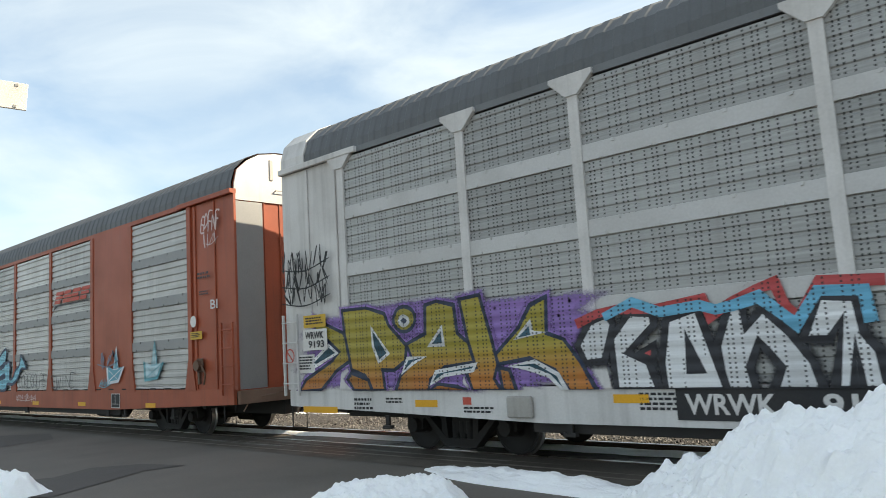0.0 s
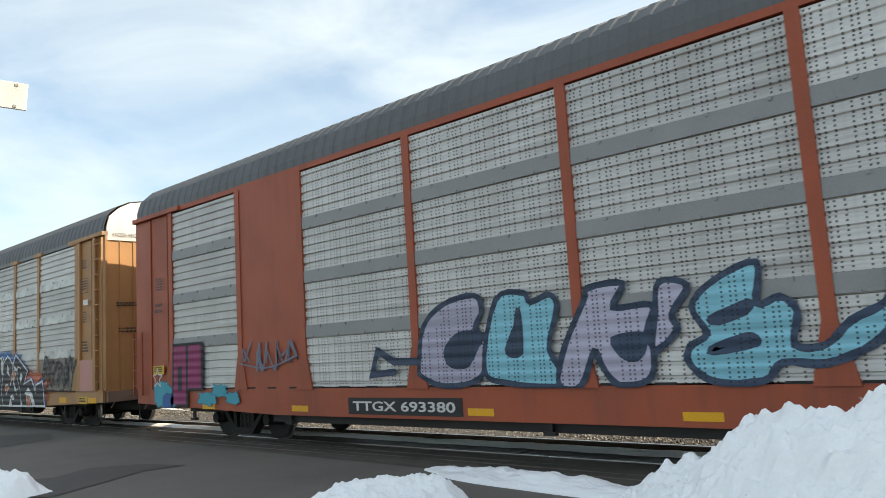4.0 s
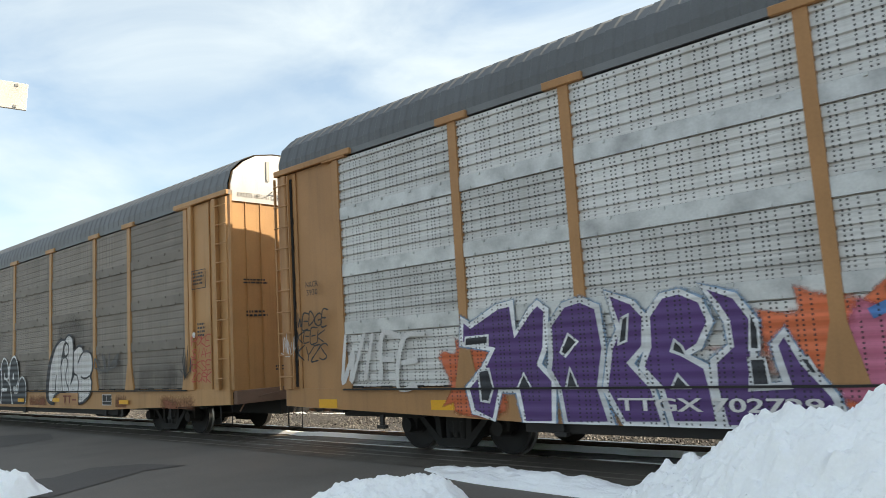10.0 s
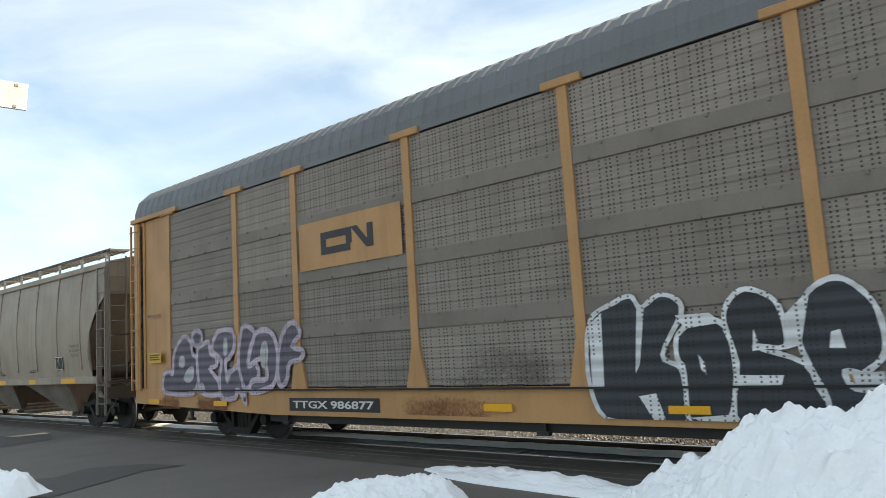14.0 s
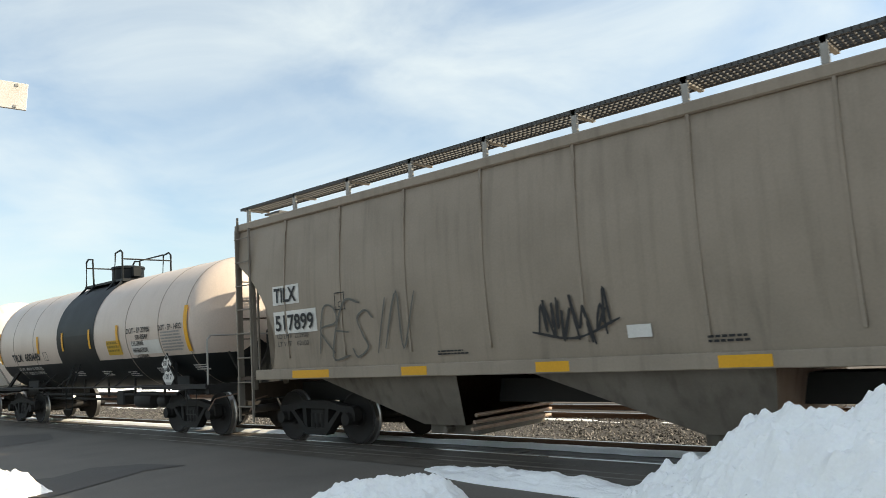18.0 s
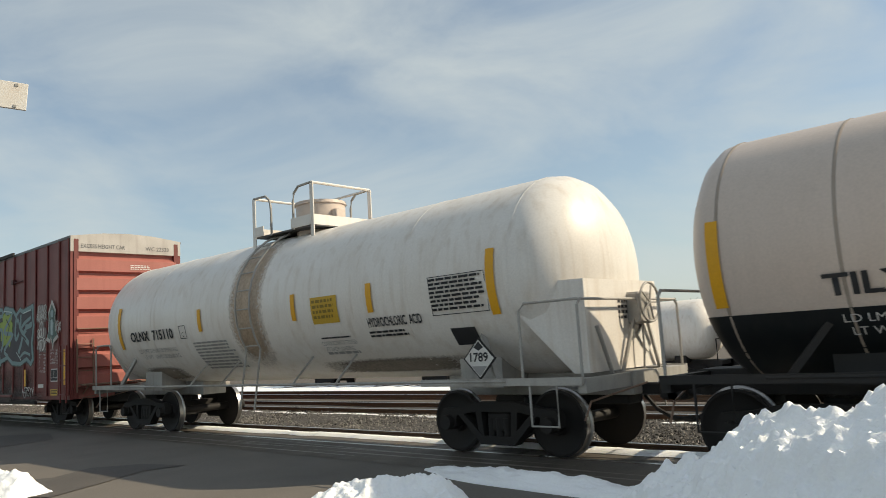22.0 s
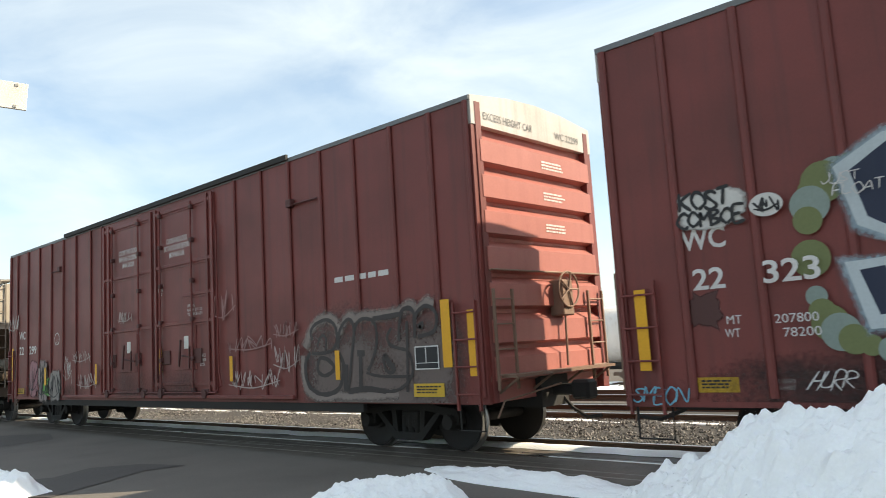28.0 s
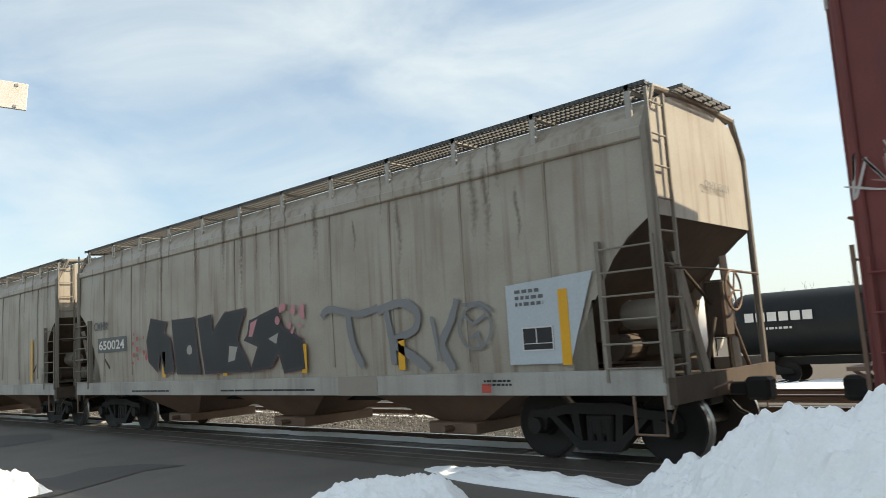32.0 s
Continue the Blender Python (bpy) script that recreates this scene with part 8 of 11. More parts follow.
stroke(c, JEV, [(6.33, 1.51), (6.22, 0.99), (6.39, 0.58)], WSP_, 0.016, smooth=True)
stroke(c, JEV, [(7.50, 0.99), (7.71, 1.16), (7.83, 0.98), (7.86, 0.61)], WSP_, 0.016, smooth=True)
stroke(c, JEV, [(7.14, 1.80), (7.27, 1.31), (7.52, 0.91)], WSP_, 0.016, smooth=True)
stroke(c, JEV, [(7.72, 1.22), (7.56, 1.39), (7.60, 1.71), (7.86, 1.66)], WSP_, 0.016, smooth=True)
tag(c, "BROnXY", 9.55, 11.75, 1.15, 1.85, P_("black_spray", (0.025, 0.025, 0.03), True), 25, RS, 0.3, 0.0, "thin black sprayed letters")
write("TTGX 702729", -5.6, 0.81, 0.2, c, WHITE, RS - 0.02, width=2.25, offset=0.004)
tag(c, "WIFE", -11.7, -9.9, 1.1, 1.85, WHITE, 61, RS)
patch(9.14, 11.66, 1.06, 1.98, c, M["panel_dull"], -HALF - 0.001, "repair_panel", "dark grey painted over panel")
patch(12.0, 12.8, 1.0, 1.78, c, P_("faded_pink", (0.50, 0.24, 0.20)), RS, "painted_patch", "faded pink painted patch")
patch(12.30, 12.59, 3.16, 3.30, c, M["label_white"], RS - 0.03, "label_plate", "small white sticker")
frame_box(c, 12.15, 12.6, 3.47, 3.85, DARK_L, RS - 0.03, 0.015)
bars(12.38, 3.66, 0.34, 0.26, 4, c, DARK_L, RS - 0.03)
bars(12.4, 4.2, 0.3, 0.25, 4, c, DARK_L, RS - 0.03)
bars(12.42, 2.1, 0.4, 0.3, 4, c, DARK_L, RS - 0.03)
bars(12.42, 2.85, 0.25, 0.3, 5, c, DARK_L, RS - 0.03)
for a in (10.62, 12.45, 7.5, 4.0, 0.6, -9.8, -12.4):
    strip_yellow(c, a, a + 0.47, 0.70, 0.84)
warn_label(c, 11.88, 12.38, 0.68, 0.86)
write("NKCR", -12.4, 2.78, 0.14, c, BLACK, RS - 0.03, width=0.34)
write("5930", -12.4, 2.64, 0.14, c, BLACK, RS - 0.03, width=0.3)
tag(c, "Wedge", -12.85, -12.0, 2.05, 2.3, BLACK, 71, RS - 0.03)
tag(c, "KEEK", -12.85, -12.1, 1.78, 2.0, BLACK, 73, RS - 0.03)
tag(c, "KYZS", -12.85, -12.05, 1.5, 1.74, BLACK, 74, RS - 0.03)
scrawl(c, -13.3, -12.95, 1.5, 2.0, WHITE, 72, 4, RS - 0.03, 0.01)

# --- yellow rack car
c = CAR_D
AILE_SHADE = style(BLK_, BLK_, 0.02, RS + 0.004, "black drop shade of the bubble letters", None, 0, 0.62)
AILE = style(P_("bubble_white_spray", (0.56, 0.54, 0.52), True), BLK_, 0.03, RS, "fat white bubble graffiti letters with black outlines", None, 0, 0.62)
glyph(c, AILE_SHADE, [(4.06, 1.25), (4.24, 1.77), (4.51, 2.09), (4.86, 2.31), (5.16, 2.37), (4.88, 1.83), (4.49, 0.91), (4.62, 0.68), (4.27, 0.69), (4.06, 0.84)], smooth=True)
glyph(c, AILE, [(4.21, 0.98), (4.27, 1.32), (4.42, 1.79), (4.73, 2.18), (5.08, 2.34), (5.34, 2.35), (5.49, 2.44), (5.69, 2.45), (5.87, 2.32), (5.92, 2.05), (6.06, 2.09), (6.26, 2.15), (6.46, 2.11), (6.54, 2.00), (6.82, 1.99), (7.02, 1.90), (7.10, 1.67), (7.05, 1.48), (6.95, 1.38), (7.04, 1.24), (7.00, 1.02), (6.85, 0.87), (6.65, 0.78), (6.39, 0.70), (6.10, 0.72), (5.69, 0.90), (5.09, 0.97), (4.68, 0.91), (4.48, 0.73), (4.28, 0.75)], smooth=True)
stroke(c, AILE, [(5.35, 2.34), (5.39, 2.23), (5.19, 2.00), (5.08, 1.68), (5.13, 1.36), (5.19, 0.97)], BLK_, 0.024, smooth=True)
stroke(c, AILE, [(4.78, 1.43), (4.73, 1.24), (4.70, 0.97)], BLK_, 0.024, smooth=True)
stroke(c, AILE, [(5.09, 1.67), (5.25, 1.87), (5.45, 1.87), (5.55, 1.72), (5.42, 1.47), (5.43, 1.28), (5.58, 1.09), (5.64, 0.91)], BLK_, 0.024, smooth=True)
stroke(c, AILE, [(5.93, 2.12), (5.87, 1.51), (5.73, 1.18)], BLK_, 0.024, smooth=True)
stroke(c, AILE, [(5.93, 2.00), (5.91, 1.66), (5.97, 1.45), (6.12, 1.41), (6.22, 1.26), (6.22, 1.08), (6.15, 0.90)], BLK_, 0.024, smooth=True)
stroke(c, AILE, [(5.73, 1.18), (5.87, 1.36), (5.99, 1.44)], BLK_, 0.024, smooth=True)
stroke(c, AILE, [(6.21, 1.71), (6.35, 1.87), (6.55, 1.99)], BLK_, 0.024, smooth=True)
stroke(c, AILE, [(6.38, 1.37), (6.63, 1.32), (6.95, 1.38)], BLK_, 0.024, smooth=True)
stroke(c, AILE, [(5.61, 2.07), (5.57, 1.98), (5.47, 1.92), (5.35, 1.93), (5.27, 2.00), (5.24, 2.11), (5.29, 2.21), (5.39, 2.26), (5.50, 2.25), (5.59, 2.18)], BLK_, 0.024, closed=True, smooth=True)
glyph(c, AILE, [(5.79, 1.22), (5.89, 1.51), (5.98, 1.44)], fill=BLK_)
glyph(c, AILE, [(5.18, 1.90), (5.29, 2.07), (5.33, 1.98), (5.24, 1.88)], fill=BLK_)
KOSE = style(P_("slate_black_spray", (0.03, 0.034, 0.04), True), WSP_, 0.028, RS, "black graffiti letters edged in white", None, 0, 0.64)
glyph(c, KOSE, [(-1.32, 1.00), (-1.27, 1.77), (-0.91, 1.99), (-0.68, 2.05), (-0.57, 1.91), (-0.34, 2.03), (-0.14, 1.98), (-0.08, 1.81), (-0.35, 1.36), (-0.16, 1.22), (-0.12, 0.99), (-0.15, 0.58), (-1.03, 0.57)], smooth=True)
glyph(c, KOSE, [(-0.18, 1.34), (-0.14, 1.58), (0.12, 1.73), (0.36, 1.67), (0.45, 1.43), (0.45, 0.99), (0.34, 0.66), (0.15, 0.59), (-0.10, 0.58), (-0.11, 1.16)], smooth=True)
glyph(c, KOSE, [(0.39, 1.68), (0.46, 1.90), (0.65, 2.01), (0.90, 1.90), (0.99, 1.71), (0.99, 1.40), (0.69, 1.41), (1.13, 1.24), (1.26, 0.99), (1.35, 0.60), (0.45, 0.58), (0.48, 1.25)], smooth=True)
glyph(c, KOSE, [(1.18, 1.75), (1.28, 1.94), (1.50, 2.04), (1.69, 1.95), (1.85, 1.71), (1.87, 1.32), (1.68, 1.13), (1.51, 1.14), (1.58, 0.98), (1.84, 0.99), (1.91, 1.23), (2.04, 1.37), (2.21, 1.42), (2.41, 1.32), (2.50, 1.14), (2.42, 0.62), (1.49, 0.60), (1.29, 0.99), (1.13, 1.41)], smooth=True)
glyph(c, KOSE, [(-1.27, 1.75), (-1.09, 1.88), (-1.13, 1.00), (-1.29, 1.00)], fill=WSP_, lw=0.003)
glyph(c, KOSE, [(-0.61, 1.93), (-0.52, 1.94), (-0.64, 1.27), (-0.70, 1.16)], fill=WSP_, lw=0.003)
glyph(c, KOSE, [(0.07, 1.35), (0.13, 1.26), (0.14, 1.13), (0.09, 1.19)], fill=WSP_, lw=0.003)
glyph(c, KOSE, [(0.69, 1.59), (0.73, 1.42), (0.99, 1.39), (0.66, 1.37)], fill=WSP_, lw=0.003)
glyph(c, KOSE, [(0.48, 1.12), (0.94, 1.11), (0.91, 1.02), (0.47, 0.99)], fill=WSP_, lw=0.003)
glyph(c, KOSE, [(1.43, 1.52), (1.51, 1.54), (1.54, 1.36), (1.40, 1.37)], fill=WSP_, lw=0.003)
glyph(c, KOSE, [(1.57, 1.12), (1.84, 1.13), (1.83, 0.99), (1.60, 0.98)], fill=WSP_, lw=0.003)
glyph(c, KOSE, [(-0.68, 0.90), (-0.47, 0.93), (-0.38, 0.59), (-0.52, 0.58)], fill=WSP_, lw=0.003)
glyph(c, KOSE, [(-0.09, 0.67), (0.36, 0.71), (0.45, 0.59), (0.02, 0.59)], fill=WSP_, lw=0.003)
glyph(c, KOSE, [(1.36, 0.81), (1.47, 0.61), (1.34, 0.61)], fill=WSP_, lw=0.003)
glyph(c, KOSE, [(-0.15, 1.79), (0.24, 1.79), (0.36, 1.68), (-0.05, 1.64)], fill=WSP_, lw=0.003)
glyph(c, KOSE, [(1.01, 1.71), (1.28, 1.95), (1.14, 1.41), (0.99, 1.37)], fill=WSP_, lw=0.003)
PMINT_ = P_("pale_mint_spray", (0.40, 0.42, 0.40), True)
BIE = style(P_("slate_spray", (0.105, 0.092, 0.12), True), P_("pale_lilac_spray", (0.44, 0.37, 0.44), True), 0.05, RS, "dark graffiti letters with pale lilac outlines", None, 0, 0.7)
glyph(c, BIE, [(-11.54, 1.36), (-11.49, 1.74), (-11.23, 2.03), (-10.98, 2.11), (-10.76, 1.96), (-10.73, 1.77), (-10.53, 1.62), (-10.47, 1.33), (-10.58, 1.05), (-10.86, 0.93), (-11.62, 0.94), (-11.97, 1.02), (-11.95, 1.30), (-11.73, 1.42)], smooth=True)
glyph(c, BIE, [(-10.51, 1.80), (-10.28, 1.92), (-10.07, 1.95), (-10.01, 1.73), (-9.81, 1.65), (-9.79, 1.48), (-10.04, 1.42), (-9.74, 1.18), (-9.72, 0.93), (-10.37, 0.96), (-10.51, 1.33)], smooth=True)
glyph(c, BIE, [(-9.95, 1.80), (-9.77, 2.10), (-9.45, 2.17), (-9.16, 2.09), (-9.14, 1.81), (-9.32, 1.62), (-9.46, 1.55), (-9.39, 1.30), (-9.05, 1.45), (-8.86, 1.28), (-8.82, 0.97), (-8.80, 0.77), (-8.96, 0.96), (-9.10, 0.99), (-9.14, 0.86), (-9.62, 0.86), (-9.69, 1.24), (-9.62, 1.57)], smooth=True)
glyph(c, BIE, [(-9.00, 1.61), (-8.91, 2.05), (-8.76, 2.20), (-8.50, 2.11), (-8.42, 1.98), (-8.60, 1.77), (-8.67, 1.47), (-8.44, 1.50), (-8.34, 1.27), (-8.61, 1.08), (-8.80, 1.02), (-8.95, 1.29)], smooth=True)
glyph(c, BIE, [(-8.67, 1.45), (-8.57, 1.77), (-8.38, 2.04), (-8.06, 2.08), (-7.84, 1.96), (-7.72, 1.66), (-7.76, 1.31), (-7.93, 1.07), (-8.37, 0.97), (-8.65, 0.99), (-8.54, 1.17), (-8.10, 1.20), (-8.13, 1.49), (-8.30, 1.57)], smooth=True)
glyph(c, BIE, [(-7.69, 1.70), (-7.51, 2.04), (-7.25, 2.17), (-7.08, 2.05), (-7.06, 1.94), (-7.28, 1.76), (-6.99, 1.66), (-7.06, 1.52), (-7.39, 1.45), (-7.46, 1.19), (-7.65, 1.07), (-7.74, 1.24)], smooth=True)
glyph(c, BIE, [(-10.32, 2.04), (-10.37, 1.95), (-10.47, 1.90), (-10.59, 1.91), (-10.68, 1.97), (-10.71, 2.07), (-10.66, 2.16), (-10.56, 2.21), (-10.44, 2.20), (-10.35, 2.13)], smooth=True)
glyph(c, BIE, [(-11.02, 1.58), (-11.06, 1.51), (-11.15, 1.48), (-11.24, 1.51), (-11.27, 1.59), (-11.22, 1.67), (-11.13, 1.70), (-11.05, 1.66)], fill=PMINT_, smooth=True, lw=0.02)
glyph(c, BIE, [(-11.06, 1.24), (-10.91, 1.42), (-10.70, 1.47), (-10.69, 1.30), (-10.84, 1.18)], fill=PMINT_, smooth=True, lw=0.02)
glyph(c, BIE, [(-9.37, 1.83), (-9.40, 1.72), (-9.46, 1.67), (-9.51, 1.72), (-9.52, 1.84), (-9.49, 1.95), (-9.43, 1.99), (-9.38, 1.94)], fill=PMINT_, smooth=True, lw=0.02)
glyph(c, BIE, [(-8.03, 1.63), (-8.07, 1.50), (-8.13, 1.42), (-8.20, 1.42), (-8.24, 1.50), (-8.25, 1.64), (-8.22, 1.77), (-8.15, 1.85), (-8.08, 1.85), (-8.04, 1.76)], fill=PMINT_, smooth=True, lw=0.02)
glyph(c, BIE, [(-10.54, 0.98), (-10.36, 1.15), (-10.24, 0.98)], fill=PMINT_, smooth=True, lw=0.02)
glyph(c, BIE, [(-9.46, 1.27), (-9.27, 1.39), (-9.38, 1.14)], fill=PMINT_, smooth=True, lw=0.02)
patch(-6.98, -4.42, 3.02, 3.84, c, M["yellow_paint"], RS + 0.006, "logo_panel", "yellow panel with a dark company mark")
for a, b, d, e in ((-6.38, -6.24, 3.24, 3.62), (-6.24, -5.62, 3.24, 3.36), (-6.24, -5.72, 3.5, 3.62), (-5.72, -5.58, 3.36, 3.62), (-5.2, -5.06, 3.24, 3.62)):
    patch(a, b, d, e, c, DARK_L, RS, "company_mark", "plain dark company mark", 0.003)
shape(c, [(-5.6, 3.62), (-5.44, 3.62), (-5.06, 3.24), (-5.22, 3.24)], DARK_L, RS - 0.001, "company_mark")
patch(-7.46, -5.12, 0.64, 0.86, c, BLACK, SS - 0.002, "number_panel", "black panel with white car number")
write("TTGX 986877", -6.3, 0.75, 0.17, c, WHITE, SS - 0.01, width=2.1, offset=0.004)
patch(5.03, 6.25, 0.66, 0.96, c, P_("rusty_patch", (0.42, 0.22, 0.09)), RS - 0.02, "painted_patch", "orange brown painted patch")
for a, b, d, e in ((5.3, 5.55, 0.86, 0.9), (5.4, 5.46, 0.7, 0.86), (5.6, 5.85, 0.86, 0.9), (5.7, 5.76, 0.7, 0.86), (5.9, 6.15, 0.77, 0.81)):
    patch(a, b, d, e, c, P_("logo_brown", (0.20, 0.05, 0.03)), RS - 0.03, "company_mark", "plain brown company mark", 0.003)
for a, b, d in ((-0.33, 0.71, 0.8), (1.91, 0.71, 0.81), (4.56, 0.73, 0.83), (-3.0, 0.7, 0.8), (8.6, 0.7, 0.8), (-9.9, 0.7, 0.8), (-12.6, 0.72, 0.82)):
    strip_yellow(c, a, a + 0.48, b, d, RS - 0.02)
write("99100", -12.18, 2.61, 0.13, c, BLACK, RS - 0.03, width=0.42)
bars(-12.5, 2.61, 0.14, 0.1, 1, c, BLACK, RS - 0.03)
warn_label(c, -12.57, -12.0, 1.60, 1.82, RS - 0.03)
for k in range(4):
    tag(c, ("POKE", "SIAH", "EKSE", "ZORK")[k], 12.0, 12.75, 1.9 - k * 0.24, 2.08 - k * 0.24, P_("red_tag_spray", (0.45, 0.06, 0.05)), 81 + k, RS - 0.03)
scrawl(c, 11.6, 11.95, 1.2, 1.95, BLACK, 82, 3, RS - 0.03, 0.015)
frame_box(c, 12.05, 12.6, 3.05, 3.44, DARK_L, RS - 0.03, 0.015)
bars(12.32, 3.25, 0.42, 0.28, 4, c, DARK_L, RS - 0.03)
bars(12.4, 2.2, 0.3, 0.3, 4, c, DARK_L, RS - 0.03)
disc(c, 12.1, 2.12, 0.06, M["label_white"], RS - 0.03)
scrawl(c, 7.25, 8.5, 1.4, 1.95, P_("faded_black_spray", (0.09, 0.09, 0.09)), 83, 4, RS, 0.025)
data_plate(c, 7.58, 8.09, 0.66, 0.92)
SILL_RUST = P_("sill_rust_film", (0.20, 0.06, 0.02))
for k, (a, b) in enumerate(((8.2, 9.0), (10.3, 12.2), (2.5, 4.2), (-4.9, -2.6), (-10.8, -9.3), (-12.2, -11.2))):
    film(c, a, b, 0.62, 1.02, SS - 0.001, SILL_RUST, 0.55, 340 + k, "rust_stain", "orange rust bleeding over the sill")
SOOT_FILM = P_("soot_film", (0.06, 0.05, 0.042))
for k, (a, b, z0, z1) in enumerate(((9.2, 11.6, 1.05, 2.2), (7.3, 8.95, 1.05, 2.6), (1.6, 4.1, 1.05, 2.4), (-4.1, -1.6, 1.05, 2.0), (4.4, 7.0, 2.1, 3.6))):
    film(c, a, b, z0, z1, -HALF - 0.012, SOOT_FILM, 0.34, 350 + k, "soot_film", "dark soot on the panels")
for rc in (CAR_C, CAR_D):
    write("EXCESS HEIGHT CAR", -0.85, 4.86, 0.13, rc, BLACK, 13.40, width=1.0, end=True)
    bars(-0.95, 3.1, 0.6, 0.12, 2, rc, DARK_L, 13.375, True)
    bars(-0.95, 2.45, 0.5, 0.15, 2, rc, DARK_L, 13.375, True)
    bars(-0.4, 1.35, 0.3, 0.12, 2, rc, DARK_L, 13.375, True)
scrawl(CAR_D, -1.0, -0.6, 1.5, 2.3, BLACK, 85, 1, -13.5, 0.02)

# --- grey hopper


def side_e(z):
    f = min(1, max(0, (z - 1.32) / 2.73))
    return -(HALF - 0.10 + 0.10 * math.sin(math.pi * f)) - 0.012


def side_j(z):
    f = min(1, max(0, (z - 1.12) / 2.74))
    return -(HALF - 0.10 + 0.03 * math.sin(math.pi * f)) - 0.012


c = CAR_E
drape(patch(-7.28, -6.5, 2.5, 2.84, c, M["label_white"], 0, "paint_patch", "pale patch behind the letters"), side_e, -0.006)
drape(patch(-7.28, -6.05, 1.98, 2.38, c, M["label_white"], 0, "paint_patch", "pale patch behind the number"), side_e, -0.006)
drape(write("TILX", -6.89, 2.67, 0.36, c, BLACK, 0, width=0.66, offset=0.008), side_e)
drape(write("517899", -6.66, 2.17, 0.38, c, BLACK, 0, width=1.1, offset=0.008), side_e)
drape(write("LD LMT  223900", -6.74, 1.94, 0.12, c, BLACK, 0, width=0.9), side_e)
drape(write("LT WT    62100", -6.74, 1.80, 0.12, c, BLACK, 0, width=0.9), side_e)
drape(tag(c, "ReSiN", -5.95, -3.8, 1.55, 2.35, P_("dark_grey_spray", (0.12, 0.115, 0.10)), 102, 0, 0.4, -0.034, "thin dark sprayed tag"), side_e, 0.016)
drape(frame_box(c, -5.51, -5.26, 2.29, 2.58, BLACK, 0, 0.014), side_e)
drape(write("C", -5.385, 2.38, 0.14, c, BLACK, 0), side_e)
drape(scrawl(c, -1.5, -0.35, 1.5, 2.2, BLACK, 103, 8, 0, 0.022, "black jagged sprayed tag"), side_e)
for i, row in enumerate(("EXW 10-8  H 9-8", "EW   9-6  H 15-0", "CU FT 5161")):
    drape(write(row, 6.57, 2.16 - i * 0.12, 0.1, c, BLACK, 0, width=0.68 if i < 2 else 0.45), side_e)
drape(patch(5.26, 5.74, 1.57, 1.91, c, BLACK, 0, "stencil_plate", "black stencil plate with white lines"), side_e)
drape(frame_box(c, 5.26, 5.74, 1.57, 1.91, WHITE, 0, 0.018), side_e, 0.02)
drape(patch(5.49, 5.51, 1.68, 1.9, c, WHITE, 0, "stencil_line", "", 0.002), side_e, 0.02)
drape(bars(1.0, 1.5, 0.5, 0.1, 2, c, BLACK, 0), side_e)
drape(bars(-3.0, 1.5, 0.6, 0.08, 2, c, BLACK, 0), side_e)
drape(bars(3.5, 1.55, 0.5, 0.08, 2, c, BLACK, 0), side_e)
drape(patch(-0.21, 0.1, 1.57, 1.72, c, M["label_white"], 0, "label_plate", "small white label", 0.002), side_e)

# --- beige hoppers
c = CAR_J
drape(write("CMHX", -6.79, 2.58, 0.28, c, P_("grey_letter", (0.12, 0.12, 0.12)), 0, width=0.8, offset=0.006), side_j)
drape(patch(-7.0, -5.4, 1.92, 2.28, c, P_("grey_letter", (0.12, 0.12, 0.12)), 0, "number_panel", "dark panel with pale car number", 0.002), side_j, 0.004)
drape(write("650024", -6.2, 2.1, 0.3, c, M["label_white"], 0, width=1.4, offset=0.006), side_j, 0.014)
PALEJ_, PINKJ_, SGREY_ = P_("pale_hopper_spray", (0.34, 0.32, 0.29)), P_("pink_edge_spray", (0.50, 0.22, 0.24)), P_("soft_grey_spray", (0.20, 0.20, 0.205))
TOK = style(P_("black_spray_plain", (0.02, 0.022, 0.025)), P_("dark_slate_spray", (0.03, 0.03, 0.035)), 0.03, -HALF + 0.03, "black block graffiti letters with pink edges", PINKJ_, 0.06, 1.22)
TRK = style(SGREY_, SGREY_, 0.03, -HALF + 0.032, "faded grey graffiti letters", None, 0, 1.22)
glyph(c, TOK, [(-4.22, 1.65), (-4.32, 2.09), (-4.12, 2.56), (-3.44, 2.45), (-3.57, 2.24), (-3.27, 2.08), (-3.14, 1.42), (-3.49, 1.38), (-3.71, 1.85), (-3.85, 1.44)])
glyph(c, TOK, [(-3.14, 2.46), (-2.25, 2.46), (-2.14, 1.81), (-2.02, 1.35), (-2.95, 1.37), (-3.08, 1.95)])
glyph(c, TOK, [(-2.05, 2.43), (-1.58, 2.47), (-1.53, 2.11), (-1.05, 2.48), (-0.35, 2.51), (-0.65, 1.95), (-0.19, 1.36), (-1.80, 1.35), (-1.92, 1.78)])
glyph(c, TOK, [(-0.34, 1.94), (0.12, 2.33), (0.69, 2.44), (0.84, 2.10), (1.41, 1.85), (1.46, 1.38), (0.90, 1.32), (0.73, 1.68), (0.45, 1.41), (-0.17, 1.36), (0.11, 1.81)])
glyph(c, TOK, [(-2.30, 1.82), (-2.34, 1.73), (-2.44, 1.70), (-2.54, 1.74), (-2.58, 1.83), (-2.53, 1.92), (-2.43, 1.96), (-2.33, 1.91)], fill=PALEJ_, smooth=True)
glyph(c, TOK, [(-0.93, 1.88), (-0.57, 1.84), (-0.71, 1.54), (-0.99, 1.50)], fill=PALEJ_)
glyph(c, TOK, [(0.37, 1.92), (0.77, 2.05), (0.68, 1.78)], fill=PALEJ_)
